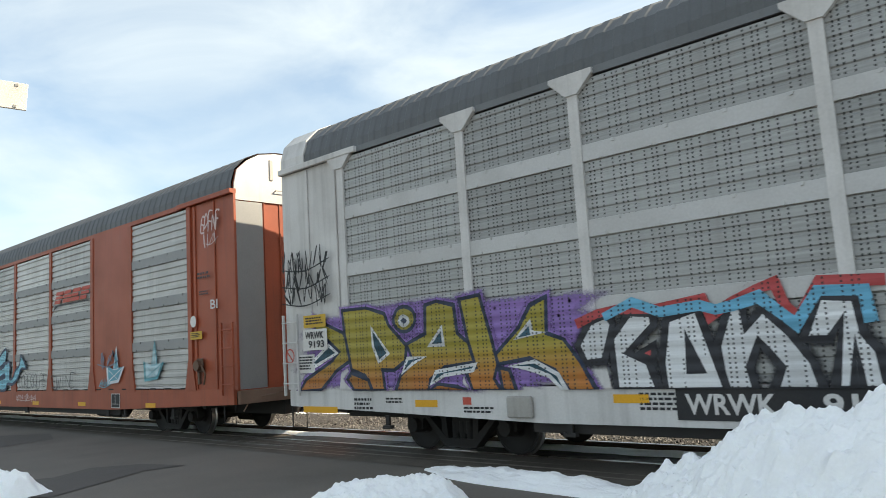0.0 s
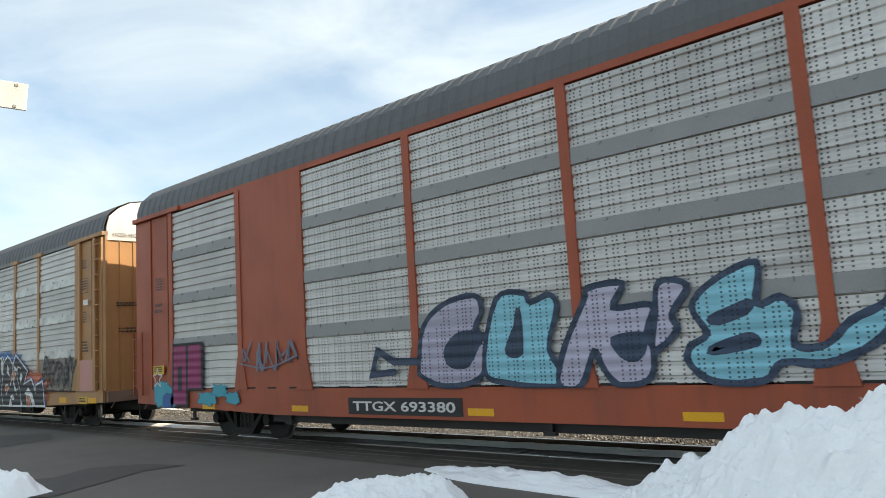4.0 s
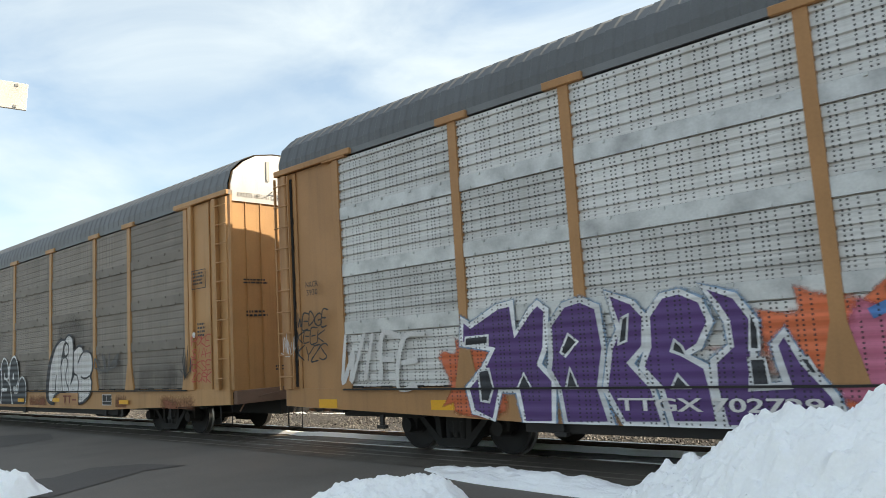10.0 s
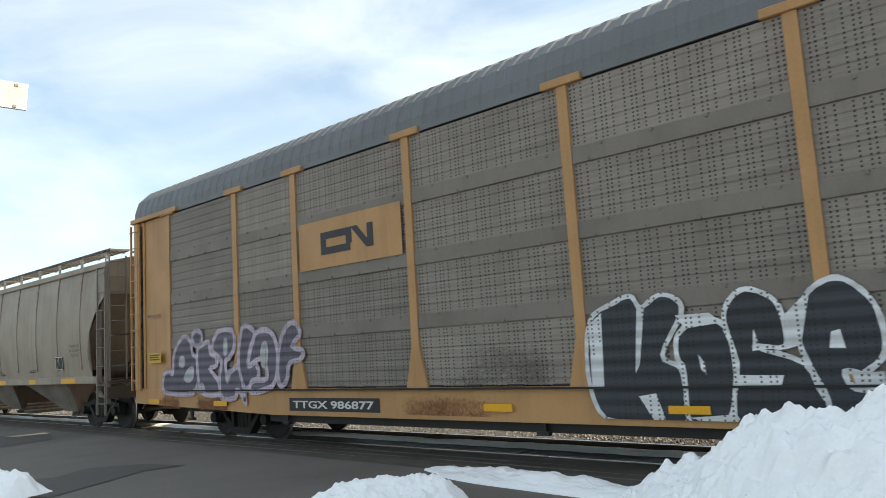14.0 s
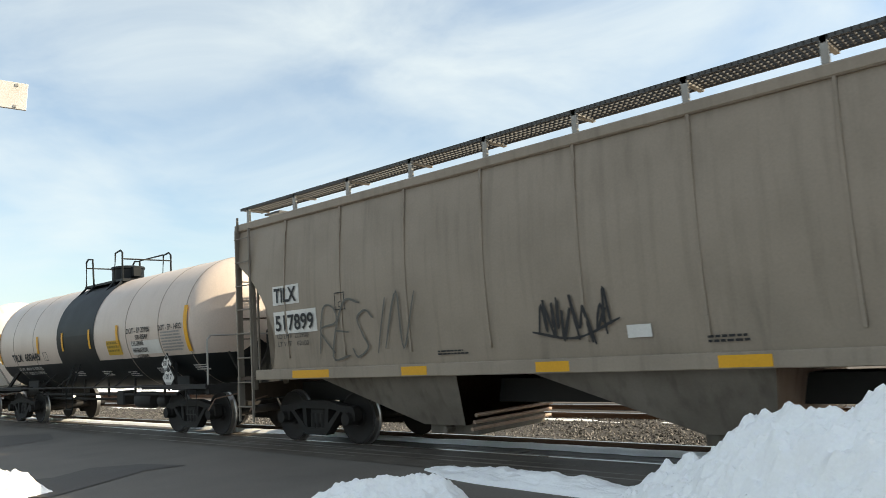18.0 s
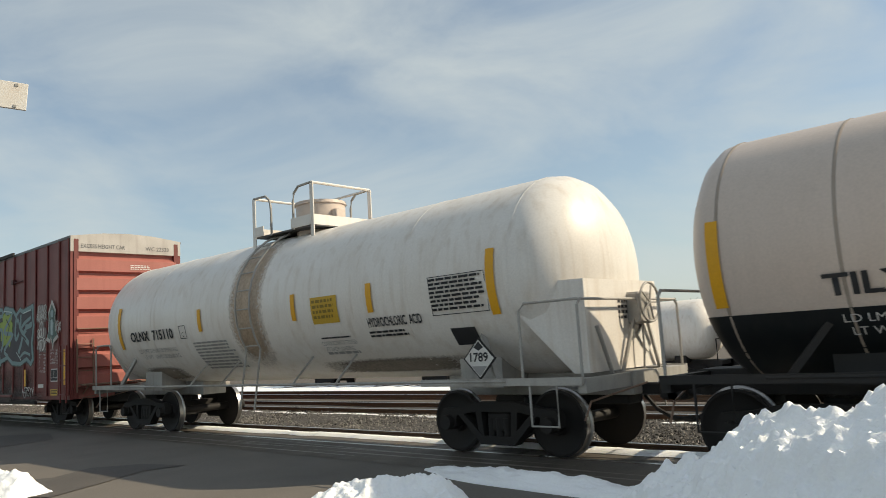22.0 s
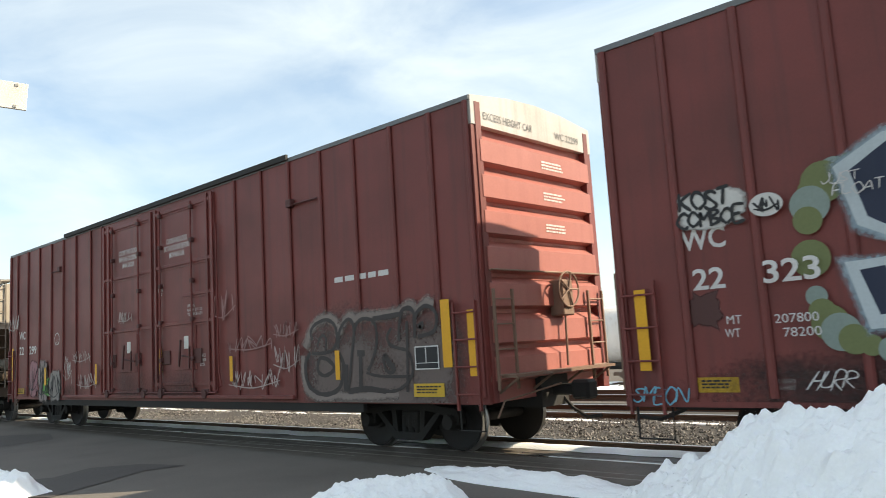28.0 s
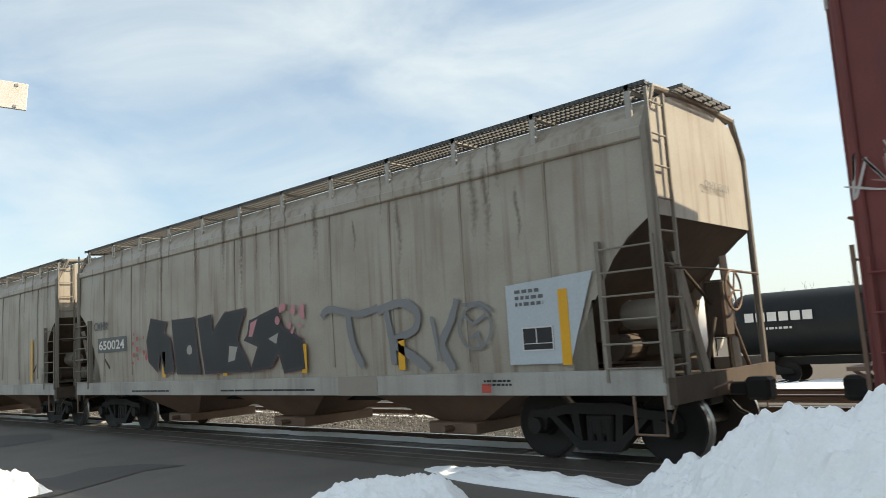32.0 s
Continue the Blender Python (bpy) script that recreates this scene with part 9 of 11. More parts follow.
glyph(c, TOK, [(-0.17, 2.27), (0.12, 2.33), (-0.09, 1.95), (-0.26, 1.97)], fill=PINKJ_)
stroke(c, TRK, [(1.99, 2.20), (2.21, 2.32), (2.92, 2.19), (3.40, 2.26)], SGREY_, 0.06, smooth=True)
stroke(c, TRK, [(2.67, 2.21), (2.77, 1.71), (3.00, 1.35)], SGREY_, 0.065, smooth=True)
stroke(c, TRK, [(3.59, 2.20), (3.68, 1.76), (3.72, 1.37)], SGREY_, 0.065, smooth=True)
stroke(c, TRK, [(3.38, 2.20), (3.91, 2.29), (4.26, 2.13), (4.18, 1.86), (3.71, 1.72), (4.09, 1.49), (4.46, 1.26)], SGREY_, 0.065, smooth=True)
stroke(c, TRK, [(4.55, 2.04), (4.63, 1.63), (4.66, 1.39)], SGREY_, 0.03, smooth=True)
stroke(c, TRK, [(5.07, 2.25), (4.93, 1.94), (4.74, 1.63), (4.93, 1.26)], SGREY_, 0.06, smooth=True)
stroke(c, TRK, [(5.66, 1.81), (5.61, 1.67), (5.50, 1.57), (5.35, 1.54), (5.21, 1.58), (5.11, 1.70), (5.08, 1.85), (5.14, 2.00), (5.25, 2.10), (5.40, 2.13), (5.54, 2.08), (5.63, 1.96)], SGREY_, 0.02, closed=True, smooth=True)
stroke(c, TRK, [(5.20, 2.00), (5.35, 1.87), (5.59, 2.00)], SGREY_, 0.025)
stroke(c, TRK, [(5.28, 1.68), (5.41, 1.75), (5.47, 1.55)], SGREY_, 0.025)
stroke(c, TRK, [(5.16, 2.16), (5.48, 2.17), (5.70, 2.03)], SGREY_, 0.025)
rnd = random.Random(5)
for k in range(14):
    disc(c, rnd.uniform(0.7, 1.5), rnd.uniform(2.0, 2.5), rnd.uniform(0.03, 0.08), P_("pink_edge_spray", (0.50, 0.22, 0.24)), -HALF + 0.02, "paint_spot")
for k in range(10):
    disc(c, rnd.uniform(-5.0, -4.3), rnd.uniform(1.6, 2.3), rnd.uniform(0.03, 0.08), P_("red_spot_spray", (0.45, 0.1, 0.1)), -HALF + 0.02, "paint_spot")
shape(c, [(5.95, 1.3), (6.9, 1.3), (7.3, 2.4), (7.35, 2.42), (5.95, 2.35)], P_("pale_blue_patch", (0.46, 0.50, 0.53)), -HALF + 0.036, "paint_patch", "pale blue repainted patch")
data_plate(c, 6.18, 6.67, 1.47, 1.78, -HALF + 0.03)
bars(6.35, 2.15, 0.5, 0.25, 3, c, P_("grey_letter", (0.12, 0.12, 0.12)), -HALF + 0.03)
patch(5.46, 5.62, 0.94, 1.06, c, P_("sign_red", (0.5, 0.08, 0.05)), SS, "red_label")
bars(5.75, 1.06, 0.5, 0.1, 2, c, BLACK, SS)
bars(0.5, 0.98, 3.4, 0.06, 1, c, BLACK, SS)
bars(-4.0, 0.98, 2.0, 0.06, 1, c, BLACK, SS)
patch(2.4, 3.35, 0.9, 1.2, c, P_("rust_stain", (0.30, 0.26, 0.22)), SS, "paint_patch", "brownish repainted sill patch", 0.002)
BROWN_RUN = mat("brown_run", (0.11, 0.075, 0.05), 0.6, dirt=0.5, grime=(0.06, 0.045, 0.035), streak=0.8, scale=3.0)
rnd = random.Random(44)
for car in (CAR_J, CAR_K):
    for k in range(34):
        x0 = -7.7 + 15.2 * (k + rnd.uniform(0.1, 0.9)) / 34
        wd, ln = rnd.uniform(0.03, 0.12), rnd.uniform(0.35, 1.9)
        top = rnd.choice((3.88, 3.88, 3.6))
        line = [np.array((x0 + 0.015 * math.sin(3 * j + k), top - ln * j / 7)) for j in range(8)]
        me = ribbon_mesh("dirt_run", line, wd, -HALF + 0.046, False, BROWN_RUN, 1.3, True, rnd)
        fade = rnd.uniform(0.35, 0.85)
        me.attributes["spray"].data.foreach_set("value", [fade * e * (1 - 0.11 * j) for j in range(8) for e in (0.05, 1.0, 0.05)])
        ob = new("dirt_run", me)
        ob.parent = car
        drape(ob, side_j, 0.012)
for x0, za, zb, wd in ((3.83, 3.73, 2.73, 0.11), (5.51, 3.52, 2.42, 0.08), (6.74, 3.79, 2.55, 0.10), (6.93, 3.68, 2.41, 0.09), (1.97, 3.68, 2.81, 0.06), (7.36, 3.31, 2.48, 0.05), (4.66, 3.37, 2.79, 0.05)):
    line = [np.array((x0 + 0.02 * math.sin(5 * j), za + (zb - za) * j / 7)) for j in range(8)]
    me = ribbon_mesh("dirt_run", line, wd, -HALF + 0.046, False, BROWN_RUN, 1.3, True, rnd)
    me.attributes["spray"].data.foreach_set("value", [0.62 * e * (0.4, 0.9, 1, 0.9, 0.8, 0.6, 0.4, 0.1)[j] for j in range(8) for e in (0.15, 1.0, 0.15)])
    ob = new("dirt_run", me)
    ob.parent = c
    ob["label"] = "broad brown run of rusty water"
    drape(ob, side_j, 0.015)
write("CMHX 650024", 0.35, 3.5, 0.16, c, P_("grey_letter", (0.12, 0.12, 0.12)), 8.20, width=0.8, end=True)

# --- tank cars


def tank_side(zc, R):
    return lambda z: -math.sqrt(max(0.05, R * R - (z - zc) ** 2))


c, ts = CAR_F, tank_side(2.43, 1.46)


def on(ob, lift=0.014):
    """Lay a flat mesh on the tank; tall plates are first cut into level slices."""
    zs = [v.co.z for v in ob.data.vertices]
    if max(zs) - min(zs) > 0.2 and len(zs) <= 8:
        tb = bmesh.new()
        tb.from_mesh(ob.data)
        up = [e for e in tb.edges if abs(e.verts[0].co.z - e.verts[1].co.z) > 0.1]
        bmesh.ops.subdivide_edges(tb, edges=up, cuts=9, use_grid_fill=True)
        tb.to_mesh(ob.data)
        tb.free()
    return drape(ob, ts, lift)


on(write("TILX  600445", -3.72, 1.98, 0.3, c, BLACK, 0, width=2.2, offset=0.008), 0.02)
on(write("LD LMT  188000 LB  85275 KG", -3.76, 1.64, 0.12, c, WHITE, 0, width=1.9), 0.02)
on(write("LT WT   95000 LB  43100 KG", -3.76, 1.51, 0.12, c, WHITE, 0, width=1.8), 0.02)
on(frame_box(c, -2.33, -2.05, 1.84, 2.08, BLACK, 0, 0.014), 0.02)
on(write("C", -2.19, 1.92, 0.12, c, BLACK, 0), 0.02)
on(write("DOT - SP 20986", 3.65, 2.38, 0.17, c, BLACK, 0, width=1.15, offset=0.003), 0.02)
on(write("SR-8841", 3.8, 2.22, 0.15, c, BLACK, 0, width=0.6, offset=0.003), 0.02)
on(patch(3.2, 4.6, 1.82, 2.13, c, M["label_white"], 0, "paint_patch", "white patch with black words", 0.002))
for i, row in enumerate(("CHLORINE", "INHALATION", "HAZARD")):
    on(write(row, 3.56 + (0.06 if i else 0), 2.08 - 0.16 * i, 0.15, c, BLACK, 0, width=0.6 if i != 1 else 0.72, offset=0.003), 0.022)
on(write("DOT - SP - 14832", 5.16, 2.37, 0.17, c, BLACK, 0, width=1.04, offset=0.003), 0.02)
on(bars(5.22, 2.05, 1.0, 0.46, 7, c, P_("grey_print", (0.3, 0.29, 0.28)), 0), 0.02)
on(patch(1.9, 2.66, 1.85, 2.2, c, M["label_yellow"], 0, "warning_label", "yellow warning label with small print", 0.002))
on(bars(2.28, 2.03, 0.66, 0.28, 3, c, P_("olive_print", (0.25, 0.17, 0.02)), 0), 0.022)
for a, b, z0, z1 in ((5.78, 5.93, 1.81, 2.79), (2.49, 2.62, 2.05, 2.56), (0.88, 0.99, 2.06, 2.55), (-0.87, -0.76, 2.06, 2.55), (-5.95, -5.81, 1.83, 2.79), (-2.69, -2.56, 2.06, 2.54)):
    on(patch(a, b, z0, z1, c, M["reflector"], 0, "reflector_strip", "yellow reflective strip", 0.002), 0.022)
for r0 in ((4.2, 1.42), (1.2, 1.40), (-0.5, 1.42), (2.6, 1.36), (5.9, 1.45)):
    on(bars(r0[0], r0[1], 0.6, 0.14, 3, c, WHITE, 0), 0.02)


def placard(car, x, z, text, y, size=0.26):
    """A white square placard on its corner with a dark lower field, in a holder."""
    bm = bmesh.new()
    plate(bm, [(x - size - 0.03, z), (x, z - size - 0.03), (x + size + 0.03, z), (x, z + size + 0.03)], y, 0.02)
    h = part("placard_holder", bm, M["black_steel"], car)
    shape(h, [(x - size, z), (x, z - size), (x + size, z), (x, z + size)], M["label_white"], y - 0.004, "placard", "white diamond hazard placard")
    shape(h, [(x - size * 0.55, z - size * 0.4), (x, z - size * 0.95), (x + size * 0.55, z - size * 0.4)], P_("grey_print", (0.3, 0.29, 0.28)), y - 0.007, "placard_mark")
    shape(h, [(x - size * 0.35, z + size * 0.6), (x, z + size * 0.42), (x + size * 0.35, z + size * 0.6), (x, z + size * 0.92)], BLACK, y - 0.007, "placard_mark")
    write(text, x, z + 0.02, 0.17, h, BLACK, y - 0.008, width=size * 1.25, offset=0.004)


placard(c, 4.92, 1.56, "1017", -1.42, 0.22)
placard(c, 5.06, 1.27, "1017", -1.45)
write("TILX 600445", 0.25, 2.95, 0.17, c, BLACK, 6.30, width=0.9, end=True)

c, ts = CAR_G, tank_side(2.56, 1.47)
on(write("OLNX  715110", -4.12, 2.22, 0.3, c, BLACK, 0, width=2.0, offset=0.008), 0.02)
on(write("LD LMT 218400 LB 99060 KG", -4.05, 1.88, 0.13, c, P_("grey_print", (0.3, 0.29, 0.28)), 0, width=1.75), 0.02)
on(write("LT WT   67600 LB 30660 KG", -4.0, 1.74, 0.13, c, P_("grey_print", (0.3, 0.29, 0.28)), 0, width=1.65), 0.02)
on(frame_box(c, -2.83, -2.56, 2.08, 2.36, BLACK, 0, 0.014), 0.02)
on(write("C", -2.7, 2.17, 0.13, c, BLACK, 0), 0.02)
on(write("HYDROCHLORIC  ACID", 3.8, 2.04, 0.2, c, BLACK, 0, width=1.22, offset=0.004), 0.02)
on(bars(3.6, 1.84, 0.9, 0.12, 2, c, BLACK, 0), 0.02)
on(bars(2.3, 1.84, 0.85, 0.05, 1, c, BLACK, 0), 0.02)
on(write("CONDUCTIVITY TESTED", 2.28, 1.76, 0.1, c, P_("grey_print", (0.3, 0.29, 0.28)), 0, width=0.92), 0.02)
on(write("AT EACH LOADING", 2.22, 1.66, 0.1, c, P_("grey_print", (0.3, 0.29, 0.28)), 0, width=0.75), 0.02)
on(bars(2.28, 1.57, 0.9, 0.08, 1, c, P_("grey_print", (0.3, 0.29, 0.28)), 0), 0.02)
on(bars(-1.6, 1.68, 1.6, 0.6, 9, c, P_("grey_print", (0.3, 0.29, 0.28)), 0), 0.02)
on(patch(1.81, 2.52, 2.1, 2.56, c, M["label_yellow"], 0, "warning_label", "yellow warning label with small print", 0.002))
on(bars(2.16, 2.33, 0.6, 0.36, 4, c, P_("olive_print", (0.25, 0.17, 0.02)), 0), 0.022)
on(bars(5.2, 2.34, 1.05, 0.5, 8, c, BLACK, 0), 0.02)
on(frame_box(c, 4.66, 5.75, 2.05, 2.62, BLACK, 0, 0.01), 0.02)
on(patch(4.9, 5.37, 1.6, 1.85, c, BLACK, 0, "stencil_plate", "black stencil plate with white lines", 0.002))
for a, b, z0, z1 in ((-5.72, -5.58, 1.96, 2.94), (-2.01, -1.88, 2.19, 2.65), (1.24, 1.36, 2.2, 2.67), (3.27, 3.40, 2.2, 2.67), (5.78, 5.93, 1.99, 2.91)):
    on(patch(a, b, z0, z1, c, M["reflector"], 0, "reflector_strip", "yellow reflective strip", 0.002), 0.022)
placard(c, 5.56, 1.4, "1789", -1.47)
write("OLNX 715110", 0.1, 3.05, 0.2, c, BLACK, 6.86, width=1.0, end=True)
bars(0.1, 2.85, 0.8, 0.16, 2, c, BLACK, 6.90, True)
# head shield at the front end
bm = bmesh.new()
extrude(bm, [(-1.0, 2.38), (1.0, 2.38), (1.0, 1.14), (-1.0, 1.14)], 7.0, 7.03)
for q in (-1, 1):
    bm.faces.new([bm.verts.new(v) for v in ((7.0, q * 1.0, 2.38), (7.0, q * 1.0, 1.14), (6.82, q * 1.05, 1.14), (6.15, q * 1.36, 2.0), (6.15, q * 1.36, 2.38))])
    bm.faces.new([bm.verts.new(v) for v in ((6.99, q * 0.98, 2.38), (6.99, q * 0.98, 1.14), (6.81, q * 1.03, 1.14), (6.14, q * 1.34, 2.0), (6.14, q * 1.34, 2.38))])
part("head_shield", bm, M["tank_white"], c, "white steel head shield with hazard placard")
bars(0.1, 1.95, 0.5, 0.3, 4, c, BLACK, 7.036, True)

bm = bmesh.new()
extrude(bm, [(0.55 - 0.26, 1.6), (0.55, 1.34), (0.55 + 0.26, 1.6), (0.55, 1.86)], 7.05, 7.06)
part("placard", bm, M["label_white"], c, "white diamond hazard placard")
bm = bmesh.new()
extrude(bm, [(-1.1, 2.3), (1.1, 2.3), (1.1, 2.0), (0.6, 1.2), (-0.6, 1.2), (-1.1, 2.0)], -7.03, -7.0)
part("head_shield", bm, M["tank_white"], c, "white steel head shield")

# --- boxcars
c = CAR_H
MINT_, PLUM2_, PALE2_ = P_("mint_spray", (0.175, 0.26, 0.26)), P_("dark_plum_spray", (0.04, 0.03, 0.035)), P_("pale_mint_line", (0.5, 0.56, 0.55))
ZHO = style(P_("plum_field_spray", (0.034, 0.028, 0.038)), MINT_, 0.05, BS, "dark letters with thick mint outlines", MINT_, 0.14, 0.9)
blob(c, 3.95, 5.05, 2.35, 3.35, P_("lime_spray", (0.27, 0.36, 0.06)), BS - 0.0008, 122, rough=0.3)
glyph(c, ZHO, [(2.21, 2.94), (2.75, 3.31), (3.40, 3.33), (3.75, 3.51), (4.08, 3.50), (4.21, 3.35), (4.35, 3.51), (5.05, 3.42), (5.31, 3.23), (5.65, 3.39), (5.91, 3.31), (6.66, 3.42), (6.68, 3.11), (6.75, 2.87), (6.61, 2.37), (6.71, 1.92), (6.55, 1.80), (6.24, 1.95), (5.73, 1.81), (5.04, 1.85), (4.64, 2.04), (4.05, 1.93), (3.79, 1.72), (3.58, 2.05), (3.00, 2.21), (2.46, 2.07), (2.24, 1.92), (2.25, 2.61)])
stroke(c, ZHO, [(2.72, 3.25), (3.06, 3.08), (2.45, 2.90), (2.92, 2.69), (2.49, 2.35)], MINT_, 0.07, smooth=True)
stroke(c, ZHO, [(3.46, 3.23), (3.58, 2.67), (3.89, 2.11), (4.01, 1.78)], MINT_, 0.06, smooth=True)
stroke(c, ZHO, [(4.16, 3.32), (3.84, 3.27), (3.81, 2.92), (4.10, 2.88), (4.19, 2.44), (4.02, 2.23)], MINT_, 0.06, smooth=True)
stroke(c, ZHO, [(4.41, 3.37), (4.98, 3.33), (4.32, 2.81), (5.04, 2.69), (4.36, 2.25), (4.67, 2.06)], MINT_, 0.06, smooth=True)
stroke(c, ZHO, [(5.37, 3.23), (5.27, 2.75), (5.37, 2.53), (5.59, 2.71)], MINT_, 0.06, smooth=True)
stroke(c, ZHO, [(5.44, 3.13), (5.90, 2.69), (6.41, 2.35)], MINT_, 0.075, smooth=True)
stroke(c, ZHO, [(6.63, 2.93), (6.01, 2.70), (5.75, 2.34), (5.57, 2.12)], MINT_, 0.075, smooth=True)
stroke(c, ZHO, [(5.75, 3.25), (5.76, 2.85), (6.03, 2.97), (6.58, 3.12)], MINT_, 0.05, smooth=True)
stroke(c, ZHO, [(6.12, 2.88), (6.65, 2.89)], MINT_, 0.05, smooth=True)
stroke(c, ZHO, [(5.70, 1.99), (6.05, 2.12), (6.53, 2.04)], MINT_, 0.04, smooth=True)
stroke(c, ZHO, [(2.85, 2.56), (3.22, 2.71), (3.23, 2.34)], MINT_, 0.05, smooth=True)
stroke(c, ZHO, [(2.73, 3.04), (3.15, 2.81)], PLUM2_, 0.022)
stroke(c, ZHO, [(3.79, 3.10), (3.81, 2.47), (3.94, 2.11)], PLUM2_, 0.022)
stroke(c, ZHO, [(4.50, 3.18), (4.78, 2.97), (4.54, 2.58)], PLUM2_, 0.022)
stroke(c, ZHO, [(5.85, 2.64), (6.19, 2.49)], PLUM2_, 0.022)
stroke(c, ZHO, [(6.21, 2.75), (6.55, 2.79)], PLUM2_, 0.022)
stroke(c, ZHO, [(5.52, 3.04), (5.62, 2.79)], PLUM2_, 0.022)
stroke(c, ZHO, [(4.67, 2.39), (5.00, 2.20)], PLUM2_, 0.022)
stroke(c, ZHO, [(5.39, 2.17), (5.83, 1.89)], PALE2_, 0.014)
stroke(c, ZHO, [(2.89, 3.21), (3.15, 3.13)], PALE2_, 0.014)
stroke(c, ZHO, [(4.27, 3.46), (4.99, 3.37)], PALE2_, 0.014)
stroke(c, ZHO, [(5.96, 3.27), (6.60, 3.33)], PALE2_, 0.014)
for k, (word, zz) in enumerate((("DUES", 3.52), ("PAYN", 3.76), ("STiLL", 4.0))):
    blob(c, 2.5, 3.1, zz - 0.1, zz + 0.12, P_("dark_smoke_spray", (0.08, 0.035, 0.032)), BS + 0.004, 120 + k, rough=0.3)
    tag(c, word, 2.52, 3.08, zz - 0.1, zz + 0.1, P_("chalk_spray", (0.58, 0.56, 0.53)), 124 + k, BS, 0.1, 0.02, "white sprayed words")
tag(c, "BOGLS", 0.55, 1.9, 3.06, 3.46, P_("pale_spray", (0.50, 0.46, 0.43)), 129, BS - 0.03, 0.1, 0.0, "pale sprayed word on the door")
for word, x0, x1, z0, z1 in (("TRYiNTO", 7.05, 7.72, 3.2, 3.38), ("BUYBACK", 7.03, 7.74, 2.98, 3.16), ("MY", 7.2, 7.5, 2.78, 2.95), ("SOUL", 7.08, 7.66, 2.48, 2.74), ("MTOX", 7.1, 7.7, 2.15, 2.42)):
    blob(c, x0 - 0.06, x1 + 0.06, z0 - 0.08, z1 + 0.04, P_("grey_mist_spray", (0.20, 0.16, 0.15)), BS + 0.004, int(z0 * 100), rough=0.3)
    tag(c, word, x0, x1, z0, z1, P_("chalk_spray", (0.58, 0.56, 0.53)), int(z1 * 100), BS, 0.15, 0.012, "white sprayed words")
ARW = [(8.05, 2.45), (8.0, 2.3), (7.7, 2.4), (7.85, 2.6), (7.9, 3.0), (7.85, 3.15), (8.12, 3.5), (8.4, 3.2), (8.36, 3.0), (8.42, 2.6), (8.6, 2.45), (8.25, 2.3), (8.2, 2.1)]
shape(c, ARW, P_("pale_spray", (0.50, 0.46, 0.43)), BS, "graffiti", "grey green sprayed rocket shape")
shape(c, [(8.14 + (a - 8.14) * 0.8, 2.85 + (b - 2.85) * 0.82) for a, b in ARW], P_("grey_green_spray", (0.10, 0.15, 0.13)), BS - 0.004, "graffiti")
for i, (a, b) in enumerate((("EXH", "17-0"), ("EXW", "10-8"), ("EW", "9-7"), ("IL", "60-9"), ("IW", "9-6"), ("IH", "13-1"), ("CU.FT.", "7577"))):
    write(a, 7.05 + 0.035 * len(a), 2.11 - i * 0.092, 0.085, c, WHITE, SS, width=0.05 * len(a))
    write(b, 7.50, 2.09 - i * 0.092, 0.085, c, WHITE, SS, width=0.046 * len(b))
for i, (a, b) in enumerate((("EXH W", "8-2"), ("EXW H", "15-1"), ("H", "16-10"), ("EMPTY C.G.", "5-2"), ("FLOOR H", "3-6"))):
    write(a, 7.91 + 0.022 * len(a), 2.12 - i * 0.087, 0.085, c, WHITE, SS, width=0.042 * len(a))
    write(b, 8.36, 2.10 - i * 0.087, 0.085, c, WHITE, SS, width=0.045 * len(b))
tag(c, "RiO", 8.45, 8.75, 2.6, 2.85, P_("chalk_spray", (0.58, 0.56, 0.53)), 135, BS, 0.15, 0.0)
for a, b, d, e, m_ in ((7.98, 8.32, 2.5, 2.95, (0.16, 0.22, 0.22)), (8.08, 8.24, 2.5, 2.95, (0.34, 0.42, 0.42)), (8.05, 8.28, 3.0, 3.2, (0.25, 0.33, 0.33))):
    blob(c, a, b, d, e, P_("rocket_spray_%d" % int(m_[0] * 100), m_), BS - 0.012 - a * 0.0001 - m_[0] * 0.01, 137, "graffiti")
frame_box(c, 7.94, 8.42, 1.26, 1.61, WHITE, SS, 0.02)
data_plate(c, 7.95, 8.41, 1.27, 1.60)
for a, b, z0, z1 in ((8.97, 9.12, 1.17, 2.1), (6.07, 6.2, 1.15, 1.63), (2.81, 2.95, 1.15, 1.64), (-9.28, -9.14, 1.19, 2.11), (-5.9, -5.77, 1.17, 1.65), (-2.8, -2.67, 1.17, 1.65)):
    patch(a, b, z0, z1, c, M["reflector"], BS - 0.012, "reflector_strip", "yellow reflective strip")
warn_label(c, 7.92, 8.46, 0.89, 1.06)
warn_label(c, -8.64, -8.19, 0.94, 1.1)
patch(7.0, 7.4, 1.1, 1.2, c, M["label_white"], SS, "label_plate")
NAVY, PALE, GRN = P_("deep_navy_spray", (0.015, 0.022, 0.05)), P_("ice_blue_spray", (0.30, 0.38, 0.43)), P_("moss_spray", (0.15, 0.17, 0.065))
rnd = random.Random(9)
for k in range(46):
    a = 6.2832 * k / 46
    disc(c, -4.78 + 2.55 * math.copysign(abs(math.cos(a)) ** 0.5, math.cos(a)), 2.25 + 1.02 * math.copysign(abs(math.sin(a)) ** 0.5, math.sin(a)), rnd.uniform(0.09, 0.22), GRN if k % 3 else P_("sage_spray", (0.22, 0.27, 0.24)), BS + 0.006 - 0.0002 * k, "paint_spot")
